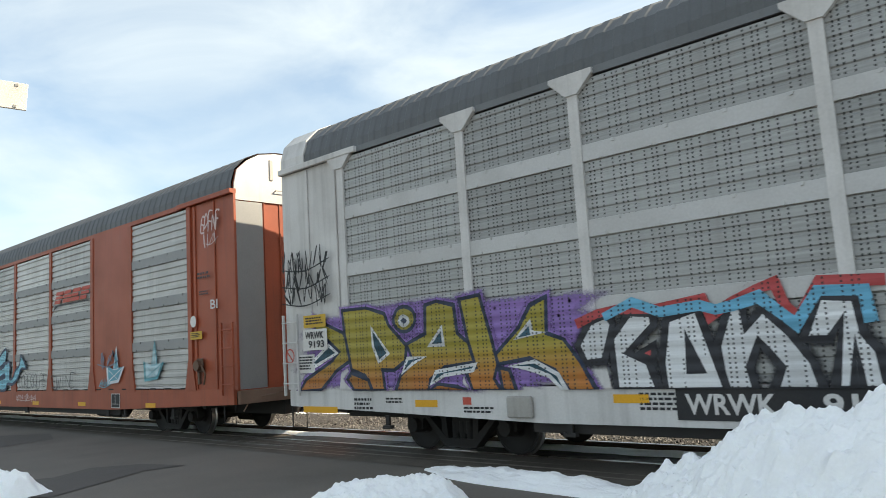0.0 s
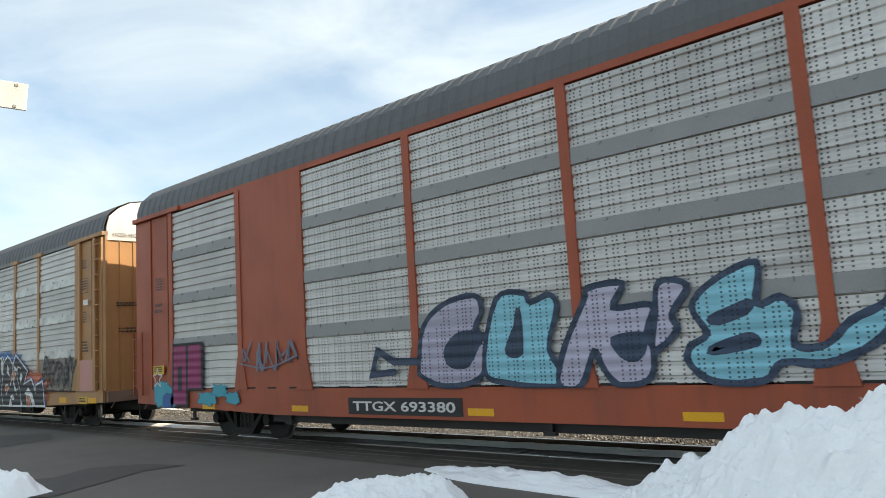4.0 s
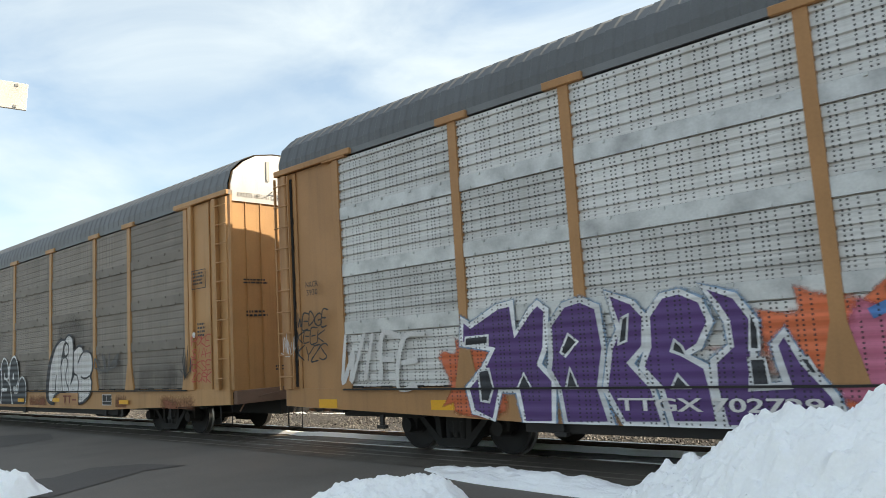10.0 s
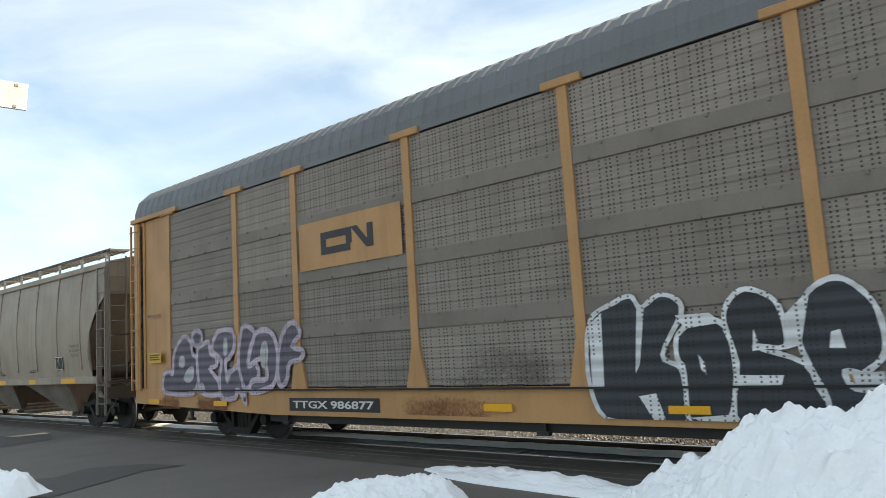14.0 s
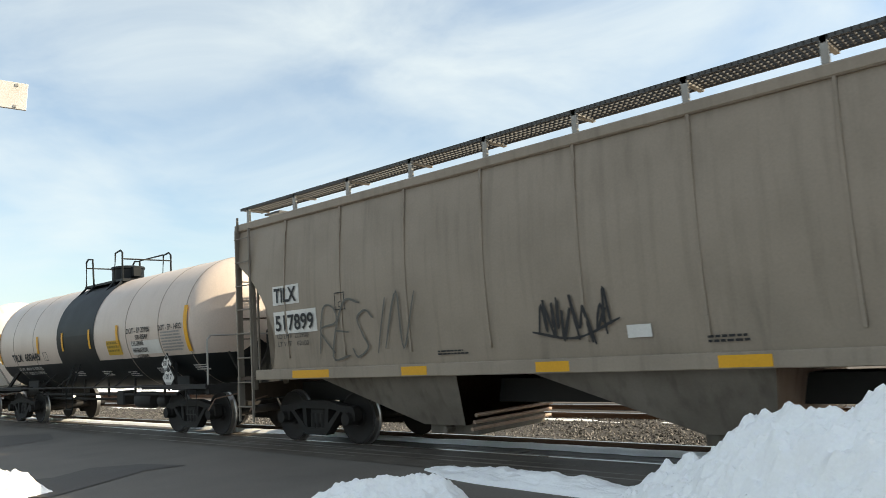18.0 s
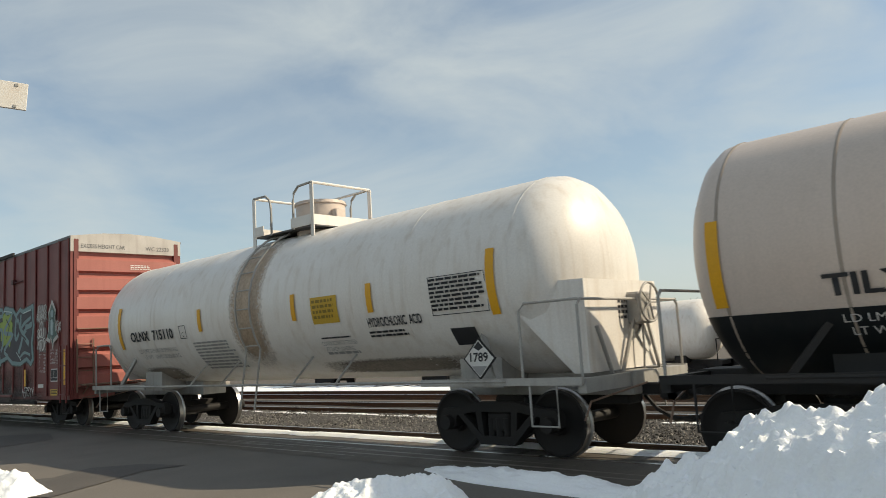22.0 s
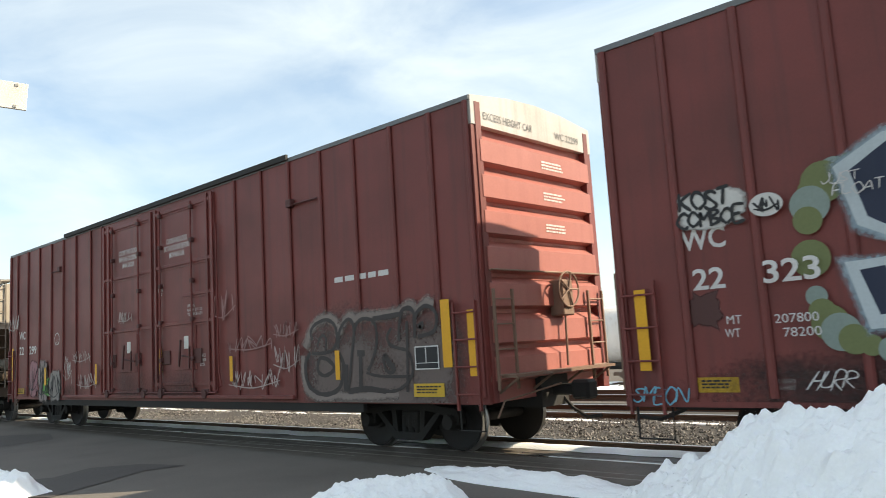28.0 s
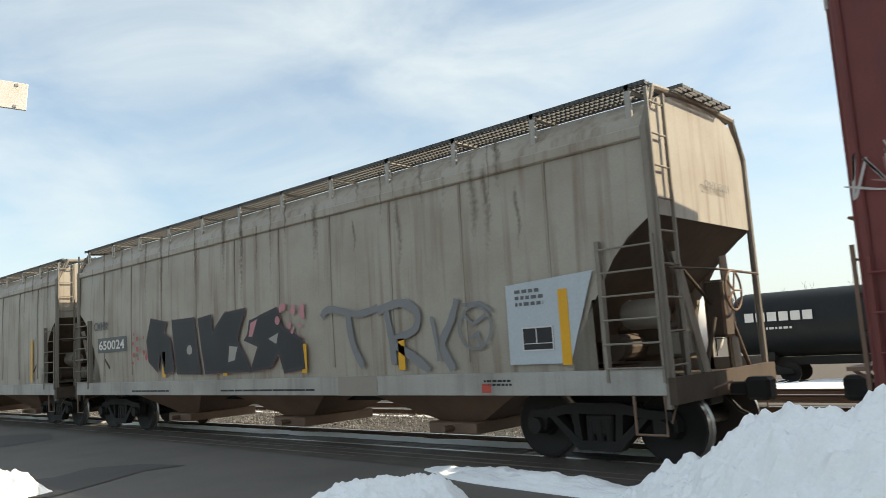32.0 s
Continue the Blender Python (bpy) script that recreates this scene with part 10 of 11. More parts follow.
SLA = style(NAVY, P_("ice_white_spray", (0.46, 0.51, 0.53)), 0.055, BS - 0.006, "navy graffiti letters with white and ice blue outlines", PALE, 0.15, 0.9)
glyph(c, SLA, [(-6.96, 3.08), (-6.56, 3.31), (-5.59, 3.18), (-5.47, 2.79), (-6.10, 2.73), (-5.36, 2.22), (-5.37, 1.66), (-6.83, 1.59), (-6.97, 2.13), (-6.24, 2.18), (-6.83, 2.55)])
glyph(c, SLA, [(-5.22, 3.19), (-4.75, 3.11), (-4.68, 2.06), (-4.61, 1.60), (-5.46, 1.56), (-5.33, 2.22)])
glyph(c, SLA, [(-4.67, 2.68), (-4.35, 3.01), (-3.86, 2.84), (-3.89, 1.62), (-4.61, 1.64)])
glyph(c, SLA, [(-3.85, 3.01), (-3.42, 3.12), (-3.28, 2.67), (-2.88, 2.58), (-3.24, 2.21), (-2.73, 1.61), (-3.73, 1.52), (-3.79, 2.24)])
glyph(c, SLA, [(-6.70, 2.17), (-6.17, 2.18), (-5.79, 1.94), (-6.57, 1.89)], fill=PALE, lw=0.02)
glyph(c, SLA, [(-4.37, 2.30), (-4.20, 2.16), (-4.38, 1.85)], fill=PALE, lw=0.02)
glyph(c, SLA, [(-3.40, 2.12), (-3.16, 1.62), (-3.52, 1.61)], fill=PALE, lw=0.02)
# a plain grey oval with a darker block stands where a figure is painted
disc(c, -5.95, 2.72, 0.22, P_("figure_grey", (0.26, 0.26, 0.24)), BS - 0.024, "graffiti", 0, 1.45, "plain grey painted oval")
shape(c, [(-6.06, 2.3), (-5.8, 2.3), (-5.84, 1.45), (-6.02, 1.45)], P_("figure_dark", (0.13, 0.12, 0.11)), BS - 0.024, "graffiti", "plain dark painted block")
blob(c, -8.68, -7.9, 2.70, 3.12, P_("chalk_spray", (0.58, 0.56, 0.53)), BS + 0.008, 142, rough=0.12)
tag(c, "KOST", -8.62, -8.06, 2.92, 3.1, BLACK, 143, BS, 0.05, 0.05, "small black letters on white")
tag(c, "COMBOE", -8.66, -7.92, 2.72, 2.9, BLACK, 144, BS - 0.003, 0.05, 0.04, "small black letters on white")
blob(c, -8.69, -8.26, 1.62, 2.03, P_("burnt_smear", (0.07, 0.025, 0.022)), SS, 149, "scorch_mark", rough=0.3)
for i, row in enumerate(("LIFT AND", "JACK HERE")):
    write(row, -7.75, 1.05 - i * 0.07, 0.06, c, WHITE, SS, width=0.25)
write("MT", -8.17, 1.70, 0.13, c, WHITE, SS, width=0.16)
write("WT", -8.2, 1.56, 0.13, c, WHITE, SS, width=0.16)
tag(c, "JUST", -7.15, -6.8, 2.95, 3.05, WHITE, 150, BS - 0.03)
tag(c, "FLOAT", -7.05, -6.6, 2.82, 2.92, WHITE, 151, BS - 0.03)
disc(c, -7.69, 2.85, 0.17, P_("chalk_spray", (0.58, 0.56, 0.53)), BS - 0.028, "graffiti", 0, 0.72, "white sprayed patch with dark lines")
scrawl(c, -7.8, -7.58, 2.77, 2.93, BLACK, 145, 3, BS - 0.03, 0.014)
write("WC", -8.42, 2.6, 0.32, c, WHITE, SS, width=0.5, offset=0.006)
write("22", -8.4, 2.16, 0.32, c, WHITE, SS, width=0.36, offset=0.006)
write("323", -7.52, 2.16, 0.32, c, WHITE, BS - 0.03, width=0.55, offset=0.006)
write("207800", -7.52, 1.68, 0.13, c, WHITE, BS - 0.03, width=0.42)
write("78200", -7.48, 1.54, 0.13, c, WHITE, BS - 0.03, width=0.36)
tag(c, "Smeon", -9.4, -8.75, 0.83, 1.0, P_("cyan_spray", (0.14, 0.38, 0.5)), 146, BS)
tag(c, "HURR", -7.45, -7.05, 0.98, 1.15, WHITE, 147, BS, 0.6, -0.015)
tag(c, "HEBSTY", 5.9, 6.8, 0.86, 1.1, WHITE, 148, BS)

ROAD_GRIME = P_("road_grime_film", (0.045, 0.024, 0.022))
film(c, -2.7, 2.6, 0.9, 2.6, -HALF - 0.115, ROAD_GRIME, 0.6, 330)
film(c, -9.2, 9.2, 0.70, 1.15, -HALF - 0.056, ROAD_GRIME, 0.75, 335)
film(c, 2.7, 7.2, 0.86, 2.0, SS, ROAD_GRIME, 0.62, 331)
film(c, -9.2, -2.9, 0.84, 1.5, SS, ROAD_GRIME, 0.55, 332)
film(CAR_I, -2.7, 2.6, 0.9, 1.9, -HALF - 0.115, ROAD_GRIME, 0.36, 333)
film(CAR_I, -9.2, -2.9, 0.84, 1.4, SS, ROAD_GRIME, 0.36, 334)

c = CAR_I
ASHEN, CHAR_, PALE_MIST = P_("ash_spray", (0.135, 0.10, 0.09)), P_("char_spray", (0.038, 0.030, 0.029)), P_("pale_mist_spray", (0.23, 0.185, 0.165))
film(c, 5.0, 9.38, 0.80, 2.7, -HALF - 0.048, ASHEN, 0.8, 151, "graffiti_background", "grey sprayed background")
SMOKE = style(ASHEN, CHAR_, 0.03, BS - 0.002, "smoky grey graffiti letters with dark outlines")
for line, r in (([(5.39, 1.71), (5.58, 2.00), (5.78, 2.14), (6.04, 2.18), (6.26, 2.09), (6.33, 1.94), (6.37, 2.03), (6.58, 2.17), (6.74, 2.12), (6.96, 2.15), (7.17, 2.13), (7.51, 2.14), (7.79, 2.16), (7.98, 2.25), (8.10, 2.15), (8.31, 2.25), (8.47, 2.21)], 0.14), ([(5.33, 1.58), (5.33, 1.24), (5.44, 0.97), (5.80, 0.87), (6.22, 0.91), (6.48, 0.89), (7.09, 0.91), (7.65, 0.94)], 0.12)):
    ob = new("spray_mist", ribbon_mesh("spray_mist", bend(line, True, False), r, BS - 0.0012, False, PALE_MIST, 0.62, True))
    ob.parent = c
    ob["label"] = "pale mist round the letters"
for r, line in (((0.035, [(5.60, 1.83), (5.57, 1.97), (5.70, 2.09), (6.00, 2.15), (6.18, 2.07), (6.26, 1.93), (6.24, 1.76), (6.12, 1.64), (5.87, 1.60), (5.58, 1.61)]),
                (0.045, [(5.54, 1.62), (5.41, 1.47), (5.39, 1.24), (5.50, 1.05), (5.73, 0.94), (6.01, 0.93), (6.26, 1.02), (6.38, 1.22), (6.39, 1.43), (6.29, 1.59)]),
                (0.025, [(5.74, 1.70), (5.79, 1.83), (5.90, 1.90), (5.98, 1.81), (5.94, 1.64)]),
                (0.040, [(5.72, 1.38), (5.80, 1.52), (6.00, 1.49), (6.16, 1.37), (6.08, 1.28), (5.90, 1.23), (5.75, 1.29), (5.72, 1.38)]),
                (0.035, [(6.28, 1.66), (6.32, 1.91), (6.44, 2.06), (6.58, 2.12), (6.67, 2.04), (6.69, 1.88), (6.61, 1.52), (6.50, 0.97)]),
                (0.035, [(6.69, 1.88), (6.76, 2.03), (6.89, 2.10), (7.10, 2.08), (7.21, 1.96), (7.22, 1.72), (7.13, 1.49), (6.99, 1.28)]),
                (0.060, [(6.46, 1.40), (6.43, 0.97)]),
                (0.050, [(6.82, 1.58), (6.82, 1.35), (6.80, 1.00)]),
                (0.060, [(6.75, 1.57), (6.93, 1.56)]),
                (0.045, [(7.15, 2.09), (7.51, 2.10), (7.79, 2.12)]),
                (0.030, [(7.79, 2.12), (7.73, 1.91), (7.72, 1.71)]),
                (0.030, [(7.56, 1.92), (7.46, 1.79), (7.52, 1.67), (7.70, 1.61), (7.89, 1.56), (7.96, 1.43), (7.97, 1.23), (7.82, 1.07), (7.60, 0.98), (7.33, 0.97)]),
                (0.035, [(7.39, 1.53), (7.45, 1.45), (7.59, 1.32), (7.52, 1.25), (7.41, 1.29), (7.36, 1.45), (7.39, 1.53)]),
                (0.060, [(7.40, 1.50), (7.49, 1.39), (7.58, 1.32)]),
                (0.025, [(6.95, 1.26), (7.18, 1.21), (7.52, 1.19), (7.99, 1.19)]),
                (0.050, [(6.50, 0.97), (6.93, 1.01), (7.38, 0.97)]),
                (0.040, [(7.79, 2.12), (7.84, 2.18), (7.98, 2.19), (8.07, 2.10), (8.07, 1.93), (8.06, 1.74)]),
                (0.035, [(7.91, 2.00), (7.89, 1.56), (7.85, 0.96)]),
                (0.035, [(8.09, 2.04), (8.15, 2.13), (8.30, 2.20), (8.44, 2.16), (8.52, 2.05), (8.50, 1.89), (8.40, 1.80), (8.13, 1.76)]),
                (0.050, [(8.14, 1.90), (8.21, 1.93), (8.19, 1.87)]))):
    stroke(c, SMOKE, line, CHAR_, 0.85 * r, smooth=True)
bars(6.95, 2.75, 1.5, 0.16, 1, c, WHITE, SS, name="company_mark")
for a, b, z0, z1 in ((8.61, 8.78, 1.3, 2.26), (9.1, 9.25, 1.17, 2.08), (6.2, 6.31, 1.16, 1.63), (0.22, 0.33, 1.35, 1.9), (-3.1, -3.0, 1.17, 1.66), (-8.98, -8.85, 1.31, 2.27), (-6.41, -6.28, 1.17, 1.65), (3.02, 3.12, 1.17, 1.65)):
    patch(a, b, z0, z1, c, M["reflector"], BS - 0.014, "reflector_strip", "yellow reflective strip")
data_plate(c, 8.05, 8.53, 1.28, 1.62, BS - 0.016)
warn_label(c, 7.99, 8.6, 0.89, 1.08, BS - 0.016)
warn_label(c, -8.65, -8.12, 0.93, 1.09)
for car in (CAR_I, CAR_H):
    for i, row in enumerate(("CLOSE THIS DOOR", "BEFORE CLOSING", "MAIN DOOR")):
        write(row, -1.3, 4.23 - i * 0.155, 0.16, car, WHITE, -HALF - 0.034, width=(0.98, 0.95, 0.6)[i], offset=0.002)
    for i, row in enumerate(("CLOSE AND LOCK", "BOTH DOORS BEFORE", "MOVING CAR")):
        write(row, 1.0, 4.2 - i * 0.155, 0.16, car, WHITE, -HALF - 0.034, width=(0.9, 1.12, 0.66)[i], offset=0.002)
    write("OPENING", 1.55, 2.74, 0.09, car, WHITE, -HALF - 0.034, width=0.3)
    write("MAIN W 10 H 12-9", 1.7, 2.65, 0.09, car, WHITE, -HALF - 0.034, width=0.6)
    write("TOTAL W 16 H 12-9", 1.7, 2.56, 0.09, car, WHITE, -HALF - 0.034, width=0.6)
    for i, row in enumerate(("SECURITY", "DEVICE", "ONLY")):
        write(row, 0.26, 3.26 - i * 0.09, 0.09, car, WHITE, -HALF - 0.034, width=(0.26, 0.2, 0.15)[i])
    for i, row in enumerate(("UNLATCH", "TO CLOSE", "DOOR")):
        write(row, 1.97, 1.7 - i * 0.09, 0.09, car, WHITE, -HALF - 0.034, width=(0.28, 0.28, 0.18)[i])
    for dx in (-1.0, 1.1):
        write("OPEN", dx - 0.12, 2.3, 0.08, car, WHITE, -HALF - 0.034)
        write("CLOSE", dx + 0.14, 2.3, 0.08, car, WHITE, -HALF - 0.034)
    half = 9.35 if car is CAR_I else 9.25
    write("EXCESS HEIGHT CAR", -0.7, 4.86, 0.16, car, P_("grey_letter", (0.12, 0.12, 0.12)), half + 0.02, width=1.2, end=True)
    write("WC 22299" if car is CAR_I else "WC 22323", 0.85, 4.86, 0.16, car, P_("grey_letter", (0.12, 0.12, 0.12)), half + 0.02, width=0.7, end=True)
    for zz in (4.3, 3.8, 3.3):
        bars(0.35, zz, 0.6, 0.15, 3, car, WHITE, half + 0.036, True)
write("WC", -8.3, 2.62, 0.32, c, WHITE, SS, width=0.5, offset=0.006)
write("22", -8.35, 2.18, 0.32, c, WHITE, SS, width=0.36, offset=0.006)
write("299", -7.45, 2.17, 0.32, c, WHITE, SS, width=0.55, offset=0.006)
disc(c, -5.67, 2.4, 0.17, WHITE, SS, "round_label", 0.02)
write("F", -5.67, 2.34, 0.12, c, WHITE, SS)
for k, (a, b, z0, z1, m_) in enumerate(((-7.6, -6.9, 0.9, 1.85, P_("dusk_pink_spray", (0.32, 0.14, 0.16))), (-6.9, -6.2, 0.75, 1.85, P_("grey_rose_spray", (0.26, 0.2, 0.19))), (-6.6, -5.9, 0.9, 1.35, P_("leaf_spray", (0.10, 0.28, 0.06))), (-6.1, -5.3, 0.72, 1.6, P_("fog_spray", (0.24, 0.21, 0.19))))):
    blob(c, a, b, z0, z1, m_, BS - 0.001 * k, 160 + k)
    scrawl(c, a, b, z0, z1, BLACK, 170 + k, 3, BS - 0.008, 0.018)
scrawl(c, -5.05, -4.6, 1.2, 2.0, P_("pale_spray", (0.50, 0.46, 0.43)), 181, 4, BS, 0.012)
scrawl(c, -4.5, -3.4, 1.7, 2.05, P_("faint_spray", (0.40, 0.31, 0.29)), 182, 7, BS, 0.014)
scrawl(c, -4.2, -3.0, 1.05, 1.45, P_("faint_spray", (0.40, 0.31, 0.29)), 183, 7, BS, 0.017)
scrawl(c, -1.75, -1.05, 2.55, 2.85, P_("faint_spray", (0.40, 0.31, 0.29)), 184, 6, BS - 0.03, 0.014)
scrawl(c, 2.4, 3.2, 2.3, 3.0, P_("rose_spray", (0.32, 0.16, 0.15)), 185, 4, BS, 0.016)
scrawl(c, 3.0, 4.6, 0.98, 1.4, P_("faint_spray", (0.40, 0.31, 0.29)), 186, 9, BS, 0.016)
scrawl(c, 3.0, 4.4, 1.7, 2.0, P_("faint_rose_spray", (0.28, 0.15, 0.14)), 188, 6, BS, 0.016)
scrawl(c, 4.5, 5.2, 1.9, 2.2, P_("faint_rose_spray", (0.28, 0.15, 0.14)), 189, 6, BS, 0.014)
scrawl(c, 4.5, 5.2, 1.3, 1.8, P_("faint_spray", (0.40, 0.31, 0.29)), 190, 6, BS, 0.014)
scrawl(c, -9.32, -8.5, 2.72, 3.3, P_("pale_spray", (0.50, 0.46, 0.43)), 287, 5, BS, 0.016)
scrawl(c, -9.1, -8.5, 2.8, 3.2, P_("rose_spray", (0.32, 0.16, 0.15)), 187, 4, BS, 0.014)

# ---------------------------------------------------------------- parked tank cars on the far siding


def parked_tank(x, shell, label):
    e = new("parked_tank_car")
    e.location = (x, 36.0, -1.0)
    tagged(e, label, "tank car", group="parked tank cars")
    bm = bmesh.new()
    hd = [(7.4, 0.02), (7.35, 0.4), (7.15, 0.75), (6.8, 0.95), (6.5, 1.0)]
    lathe(bm, [(t, q * 1.48) for t, q in hd + [(-a, b) for a, b in hd[::-1]]], 40)
    bmesh.ops.translate(bm, verts=bm.verts, vec=(0, 0, 2.6))
    part("tank", bm, shell, e, "", True)
    bm = bmesh.new()
    box(bm, -8.0, 8.0, -0.3, 0.3, 0.75, 1.1)
    for s in (-1, 1):
        box(bm, s * 7.8 - 0.1, s * 7.8 + 0.1, -1.4, 1.4, 0.9, 1.1)
        box(bm, s * 5.6 - 0.3, s * 5.6 + 0.3, -0.8, 0.8, 1.0, 1.6)
    part("stub_sill", bm, M["black_steel"], e)
    bm = bmesh.new()
    for s in (-1, 1):
        tube(bm, [(s, -0.7, 4.0), (s, -0.7, 4.75), (s * 0.5, -0.7, 4.8), (s * 0.4, -0.7, 4.0)], 0.03, 6)
        tube(bm, [(s * 7.7, -1.35, 1.1), (s * 7.7, -1.35, 2.1), (s * 7.7, 1.35, 2.1), (s * 7.7, 1.35, 1.1)], 0.03, 6)
    tube(bm, [(-1, -0.7, 4.5), (1, -0.7, 4.5)], 0.03, 6)
    part("railing", bm, M["black_steel"], e)
    bm = bmesh.new()
    lathe(bm, [(4.0, 0.45), (4.5, 0.45), (4.55, 0.3)], 20, "z")
    part("dome_housing", bm, shell, e, "", True)
    for s in (-1, 1):
        for q in (-0.9, 0.9):
            for yy in (-0.76, 0.76):
                bm = bmesh.new()
                lathe_v = bmesh.ops.create_cone(bm, cap_ends=True, segments=22, radius1=0.46, radius2=0.46, depth=0.13)
                bmesh.ops.transform(bm, verts=lathe_v["verts"], matrix=pose(s * 5.6 + q, yy, 0.46, 90))
                part("wheel", bm, M["wheel_steel"], e)
        for yy in (-0.95, 0.95):
            bm = bmesh.new()
            plate(bm, [(s * 5.6 - 1.1, 0.42), (s * 5.6 - 0.5, 0.36), (s * 5.6 + 0.5, 0.36), (s * 5.6 + 1.1, 0.42), (s * 5.6 + 1.1, 0.58), (s * 5.6 + 0.35, 0.8), (s * 5.6 - 0.35, 0.8), (s * 5.6 - 1.1, 0.58)], yy - 0.07, 0.14)
            part("side_frame", bm, M["truck_steel"], e)
    return e


pk = parked_tank(-7.0, M["tank_black"], "black parked tank car with a white company mark")
for i in range(6):
    patch(-6.2 + i * 0.5, -5.8 + i * 0.5, 2.75, 3.15, pk, M["label_white"], -1.52, "company_mark", "plain white company mark", 0.004)
bars(-4.6, 2.4, 1.4, 0.18, 1, pk, M["label_white"], -1.52)
patch(-1.2, -1.0, 2.2, 2.7, pk, M["reflector"], -1.52, "reflector_strip")
parked_tank(-22.4, M["tank_white"], "white parked tank car on the far siding")
parked_tank(-38.9, M["tank_pink"], "faded white parked tank car on the far siding")
parked_tank(10.6, M["tank_black"], "black parked tank car on the far siding")

# ---------------------------------------------------------------- bare trees beyond the siding


def bare_tree(x, y, h, seed):
    rnd = random.Random(seed)
    e = new("bare_tree")
    e.location = (x, y, -1.35)
    tagged(e, "leafless grey brown tree behind the siding", "tree", group="bare trees beyond the siding")
    bt, bb = bmesh.new(), bmesh.new()

    def limb(p, d, ln, r, depth):
        pts, q, dd = [p], p.copy(), d.copy()
        for k in range(3):
            dd = (dd + Vector((rnd.uniform(-0.25, 0.25), rnd.uniform(-0.25, 0.25), rnd.uniform(-0.05, 0.2)))).normalized()
            q = q + dd * ln / 3
            pts.append(q.copy())
        tube(bt if depth == 0 else bb, pts, r, 6 if depth < 2 else 4, False)
        if depth < 4:
            for k in range(4 if depth < 2 else 3):
                s = pts[rnd.choice((1, 2, 3))]
                a = rnd.uniform(0, 6.28)
                nd = (dd * 0.75 + Vector((math.cos(a), math.sin(a), rnd.uniform(0, 0.5))) * 0.75).normalized()
                limb(s, nd, ln * rnd.uniform(0.55, 0.75), r * 0.5, depth + 1)
    limb(Vector((0, 0, 0)), Vector((0, 0, 1)), h * 0.42, h * 0.02, 0)
    part("trunk", bt, M["twig"], e)
    part("crown", bb, M["twig"], e, "bare twiggy crown")


for k, (x, y, h) in enumerate(((-12.5, 58, 6.4), (-8, 60, 6.0), (-18, 57, 6.6), (-23, 62, 6.5), (-3, 59, 6.0), (-30, 60, 6.3), (3, 62, 6.5), (-14.5, 66, 7.0), (-40, 64, 6.2), (9, 60, 6.0))):
    bare_tree(x, y, h, 200 + k)

# ---------------------------------------------------------------- sign board by the crossing
sg = new("crossing_sign")
sg.location = (-7.36, 1.86, -0.02)
tagged(sg, "pale weathered board sign on a post at the crossing", "sign")
bm = bmesh.new()
box(bm, -0.6, 0.50, -0.012, 0.012, -0.125, 0.125, 0.004)
bd = part("board", bm, M["sign_white"], sg, "weathered cream board with bolts")
bd.matrix_local = Matrix.Translation((0.06, 0.03, 4.13)) @ pose(0, 0, 0, 0, 0, 72) @ pose(0, 0, 0, 0, 4, 0)
for bx_ in (-0.5, 0.41):
    for bz_ in (-0.1, 0.1):
        bm = bmesh.new()
        box(bm, bx_ - 0.012, bx_ + 0.012, -0.02, -0.012, bz_ - 0.012, bz_ + 0.012)
        part("bolt", bm, M["grey_steel"], bd)
bm = bmesh.new()
tube(bm, [(-0.12, -0.4, 0), (-0.12, -0.4, 4.4)], 0.05, 10)
part("post", bm, M["grey_steel"], sg)

# ---------------------------------------------------------------- tar seams and patches on the road


def road_patch(outline, material, label, lift=0.004):
    pts = [Vector((x, y)) for x, y in outline]
    bm = bmesh.new()
    f = bm.faces.new([bm.verts.new((p.x, p.y, 0)) for p in pts])
    f.normal_update()
    bmesh.ops.triangulate(bm, faces=[f])
    for _ in range(3):
        long = [e for e in bm.edges if e.calc_length() > 0.5]
        if long:
            bmesh.ops.subdivide_edges(bm, edges=long, cuts=1)
            bmesh.ops.triangulate(bm, faces=bm.faces)
    for v in bm.verts:
        v.co.z = road_height(v.co.y) + 0.005 + lift
    ob = part("road_patch", bm, material, road, label)
    return ob


MUD = mat("muddy_asphalt", (0.115, 0.098, 0.08), 0.6, dirt=0.7, grime=(0.068, 0.058, 0.048), scale=2.0, streak=0.0, fine=0.35, bump=0.06, bump_scale=60)
road_patch([(-34, 8.5), (-20, 8.05), (-12, 7.85), (-7, 7.75), (-2, 7.85), (4, 7.9), (4, 8.7), (-8, 8.7), (-20, 8.7), (-34, 8.7)], MUD, "brown muddy strip beside the rail", 0.002)
bm = bmesh.new()
for k in range(30):
    x0 = -62 + k * 2.75
    for y0, y1 in ((8.87, 9.17), (9.18, 9.50)):
        box(bm, x0, x0 + 2.735, y0, y1, -0.16, -0.036 - 0.006 * ((k * 7) % 3), 0.008)
cp = part("crossing_panel", bm, MUD, road, "muddy timber panels between the rails")
cp["kind"] = "stuff"
# pale colour paints the reflection of water on the wet strip
SHEEN_STREAK = mat("wet_streak", (0.17, 0.145, 0.12), 0.35, dirt=0.9, grime=(0.08, 0.064, 0.05), scale=3.0, fine=0.3)
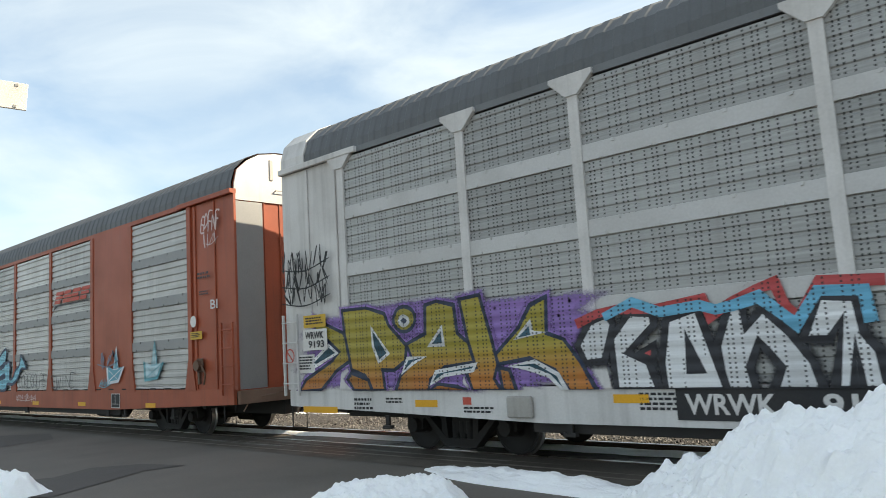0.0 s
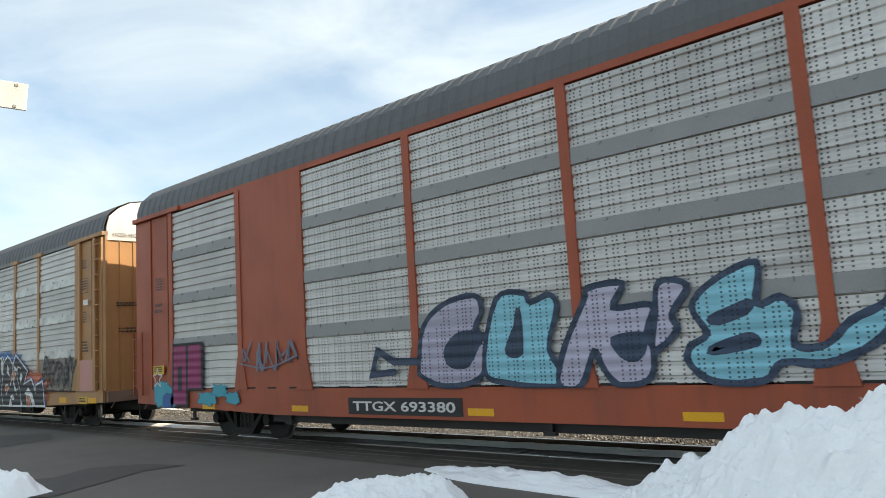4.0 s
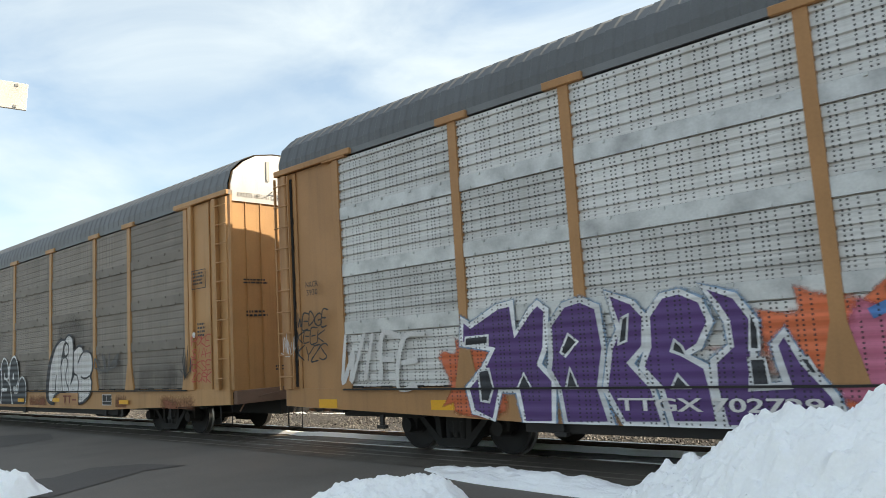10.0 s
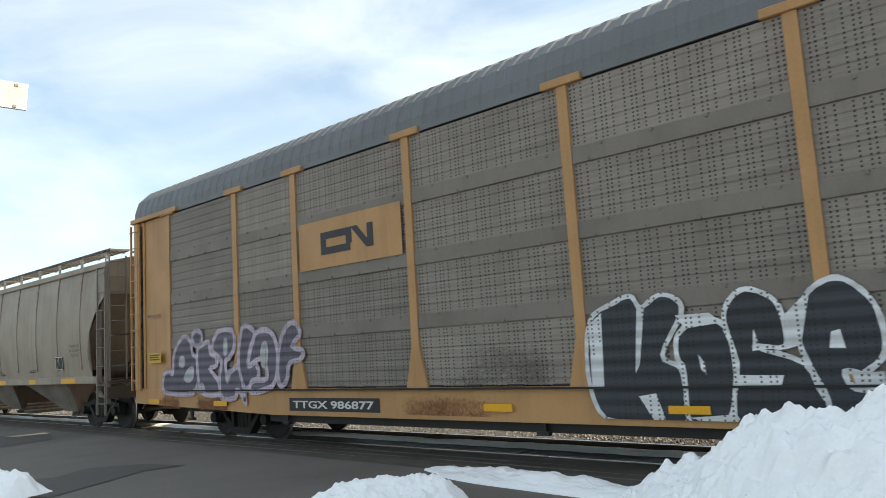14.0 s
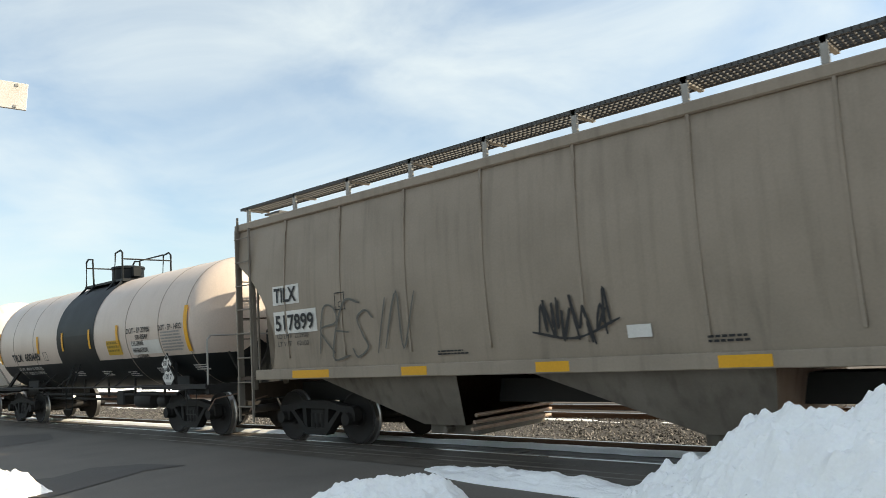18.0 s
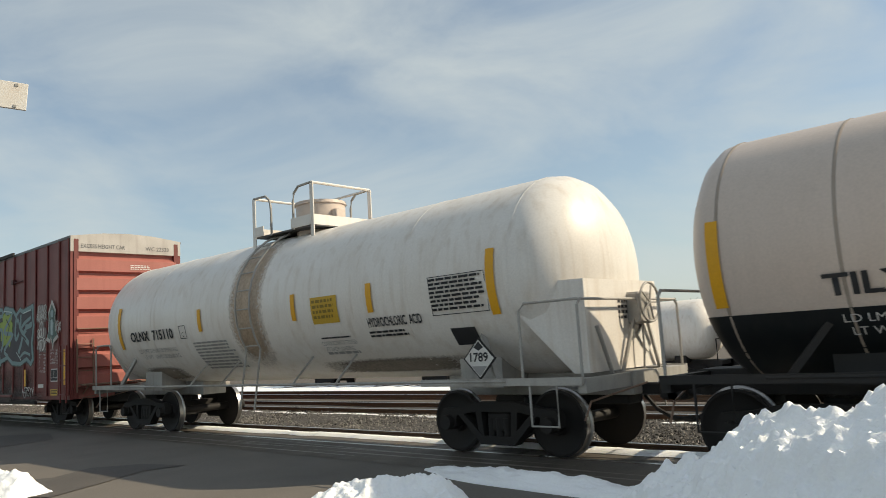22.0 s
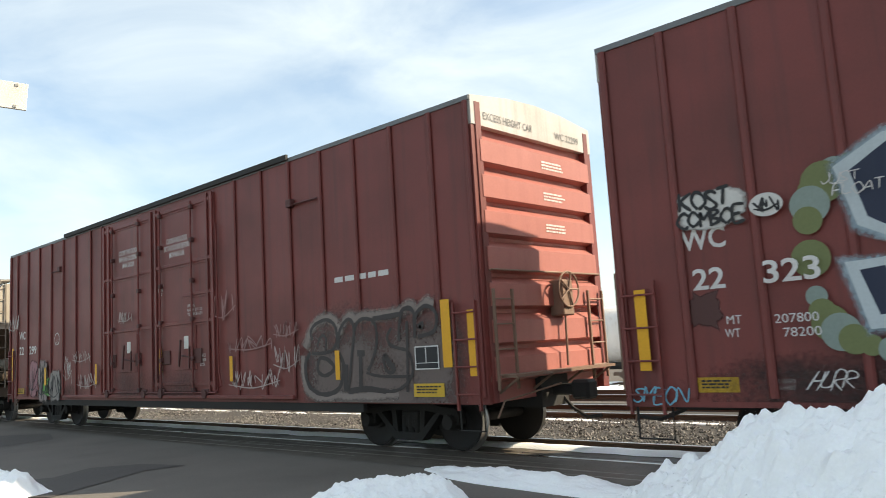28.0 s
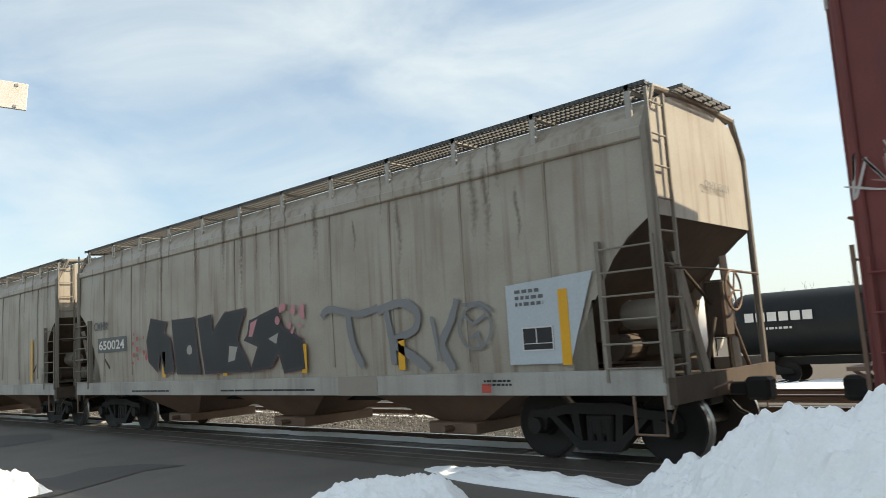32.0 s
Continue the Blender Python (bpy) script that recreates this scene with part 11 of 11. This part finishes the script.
for k, (x0, x1, yy, wd) in enumerate(((-14, -5.5, 8.38, 0.02), (-11, -4.2, 8.2, 0.03), (-17, -9, 8.05, 0.025), (-8, -2.5, 8.02, 0.02), (-24, -12, 8.3, 0.02))):
    road_patch([(x0, yy), (x0 + 1.5, yy - wd), (x1 - 1, yy - wd * 0.8), (x1, yy), (x1 - 1.5, yy + wd), (x0 + 1, yy + wd * 0.6)], SHEEN_STREAK, "pale streak painted as wet sheen along the rail", 0.005)
DARK_TAR = mat("dark_tar", (0.082, 0.074, 0.066), 0.75, dirt=0.7, grime=(0.11, 0.098, 0.086), scale=1.5, fine=0.3, bump=0.06, bump_scale=90)
PALE_WEAR = mat("worn_line", (0.26, 0.25, 0.23), 0.8, dirt=0.8, grime=(0.12, 0.115, 0.105), scale=5, fine=0.3)
road_patch([(-12.85, 4.68), (-13.3, 5.43), (-12.77, 6.06), (-11.75, 6.34), (-11.93, 5.7), (-11.42, 4.82), (-10.97, 3.96), (-12.29, 3.33), (-13.49, 3.8)], DARK_TAR, "dark tar patch on the asphalt")
road_patch([(-22.69, 6.9), (-21.41, 7.72), (-19.63, 7.15), (-19.49, 6.41), (-19.36, 5.89)], DARK_TAR, "dark tar patch on the asphalt")
for line in ([(-13.73, 8.65), (-11.1, 8.49), (-9.09, 8.41), (-7.91, 8.38), (-6.65, 8.36)], [(-16.22, 8.35), (-13.26, 8.22), (-11.5, 8.28)]):
    for (ax, ay), (bx2, by2) in zip(line, line[1:]):
        d = Vector((bx2 - ax, by2 - ay)).normalized() * 0.02
        road_patch([(ax - d.y, ay + d.x), (ax + d.y, ay - d.x), (bx2 + d.y, by2 - d.x), (bx2 - d.y, by2 + d.x)], PALE_WEAR, "pale worn line across the asphalt", 0.004)

# ---------------------------------------------------------------- movement
WAY = [0.0, 5.72, 11.4, 17.04, 22.66, 28.29, 33.96, 39.65, 45.35, 51.1, 56.83, 62.47, 68.1, 73.8, 79.52, 85.21, 90.9, 96.59, 102.32, 108.14, 113.98, 119.76, 125.58, 131.44, 137.26, 143.07, 148.88, 154.71, 160.57, 166.35, 172.14, 178.02, 183.95]


def motions():
    """The train rolls by; each wheelset turns with the way that it has gone."""
    for ob, x in CARS:
        walk(ob, [(t, pose(x + s, TRACK, 0)) for t, s in enumerate(WAY)])
    times = [k / 10 for k in range(321)]
    gone = np.interp(times, range(33), WAY)
    for ob, x, r in WHEELSETS:
        walk(ob, [(t, pose(x, 0, r, 0, math.degrees(s / r) % 360, 0)) for t, s in zip(times, gone)])


motions()
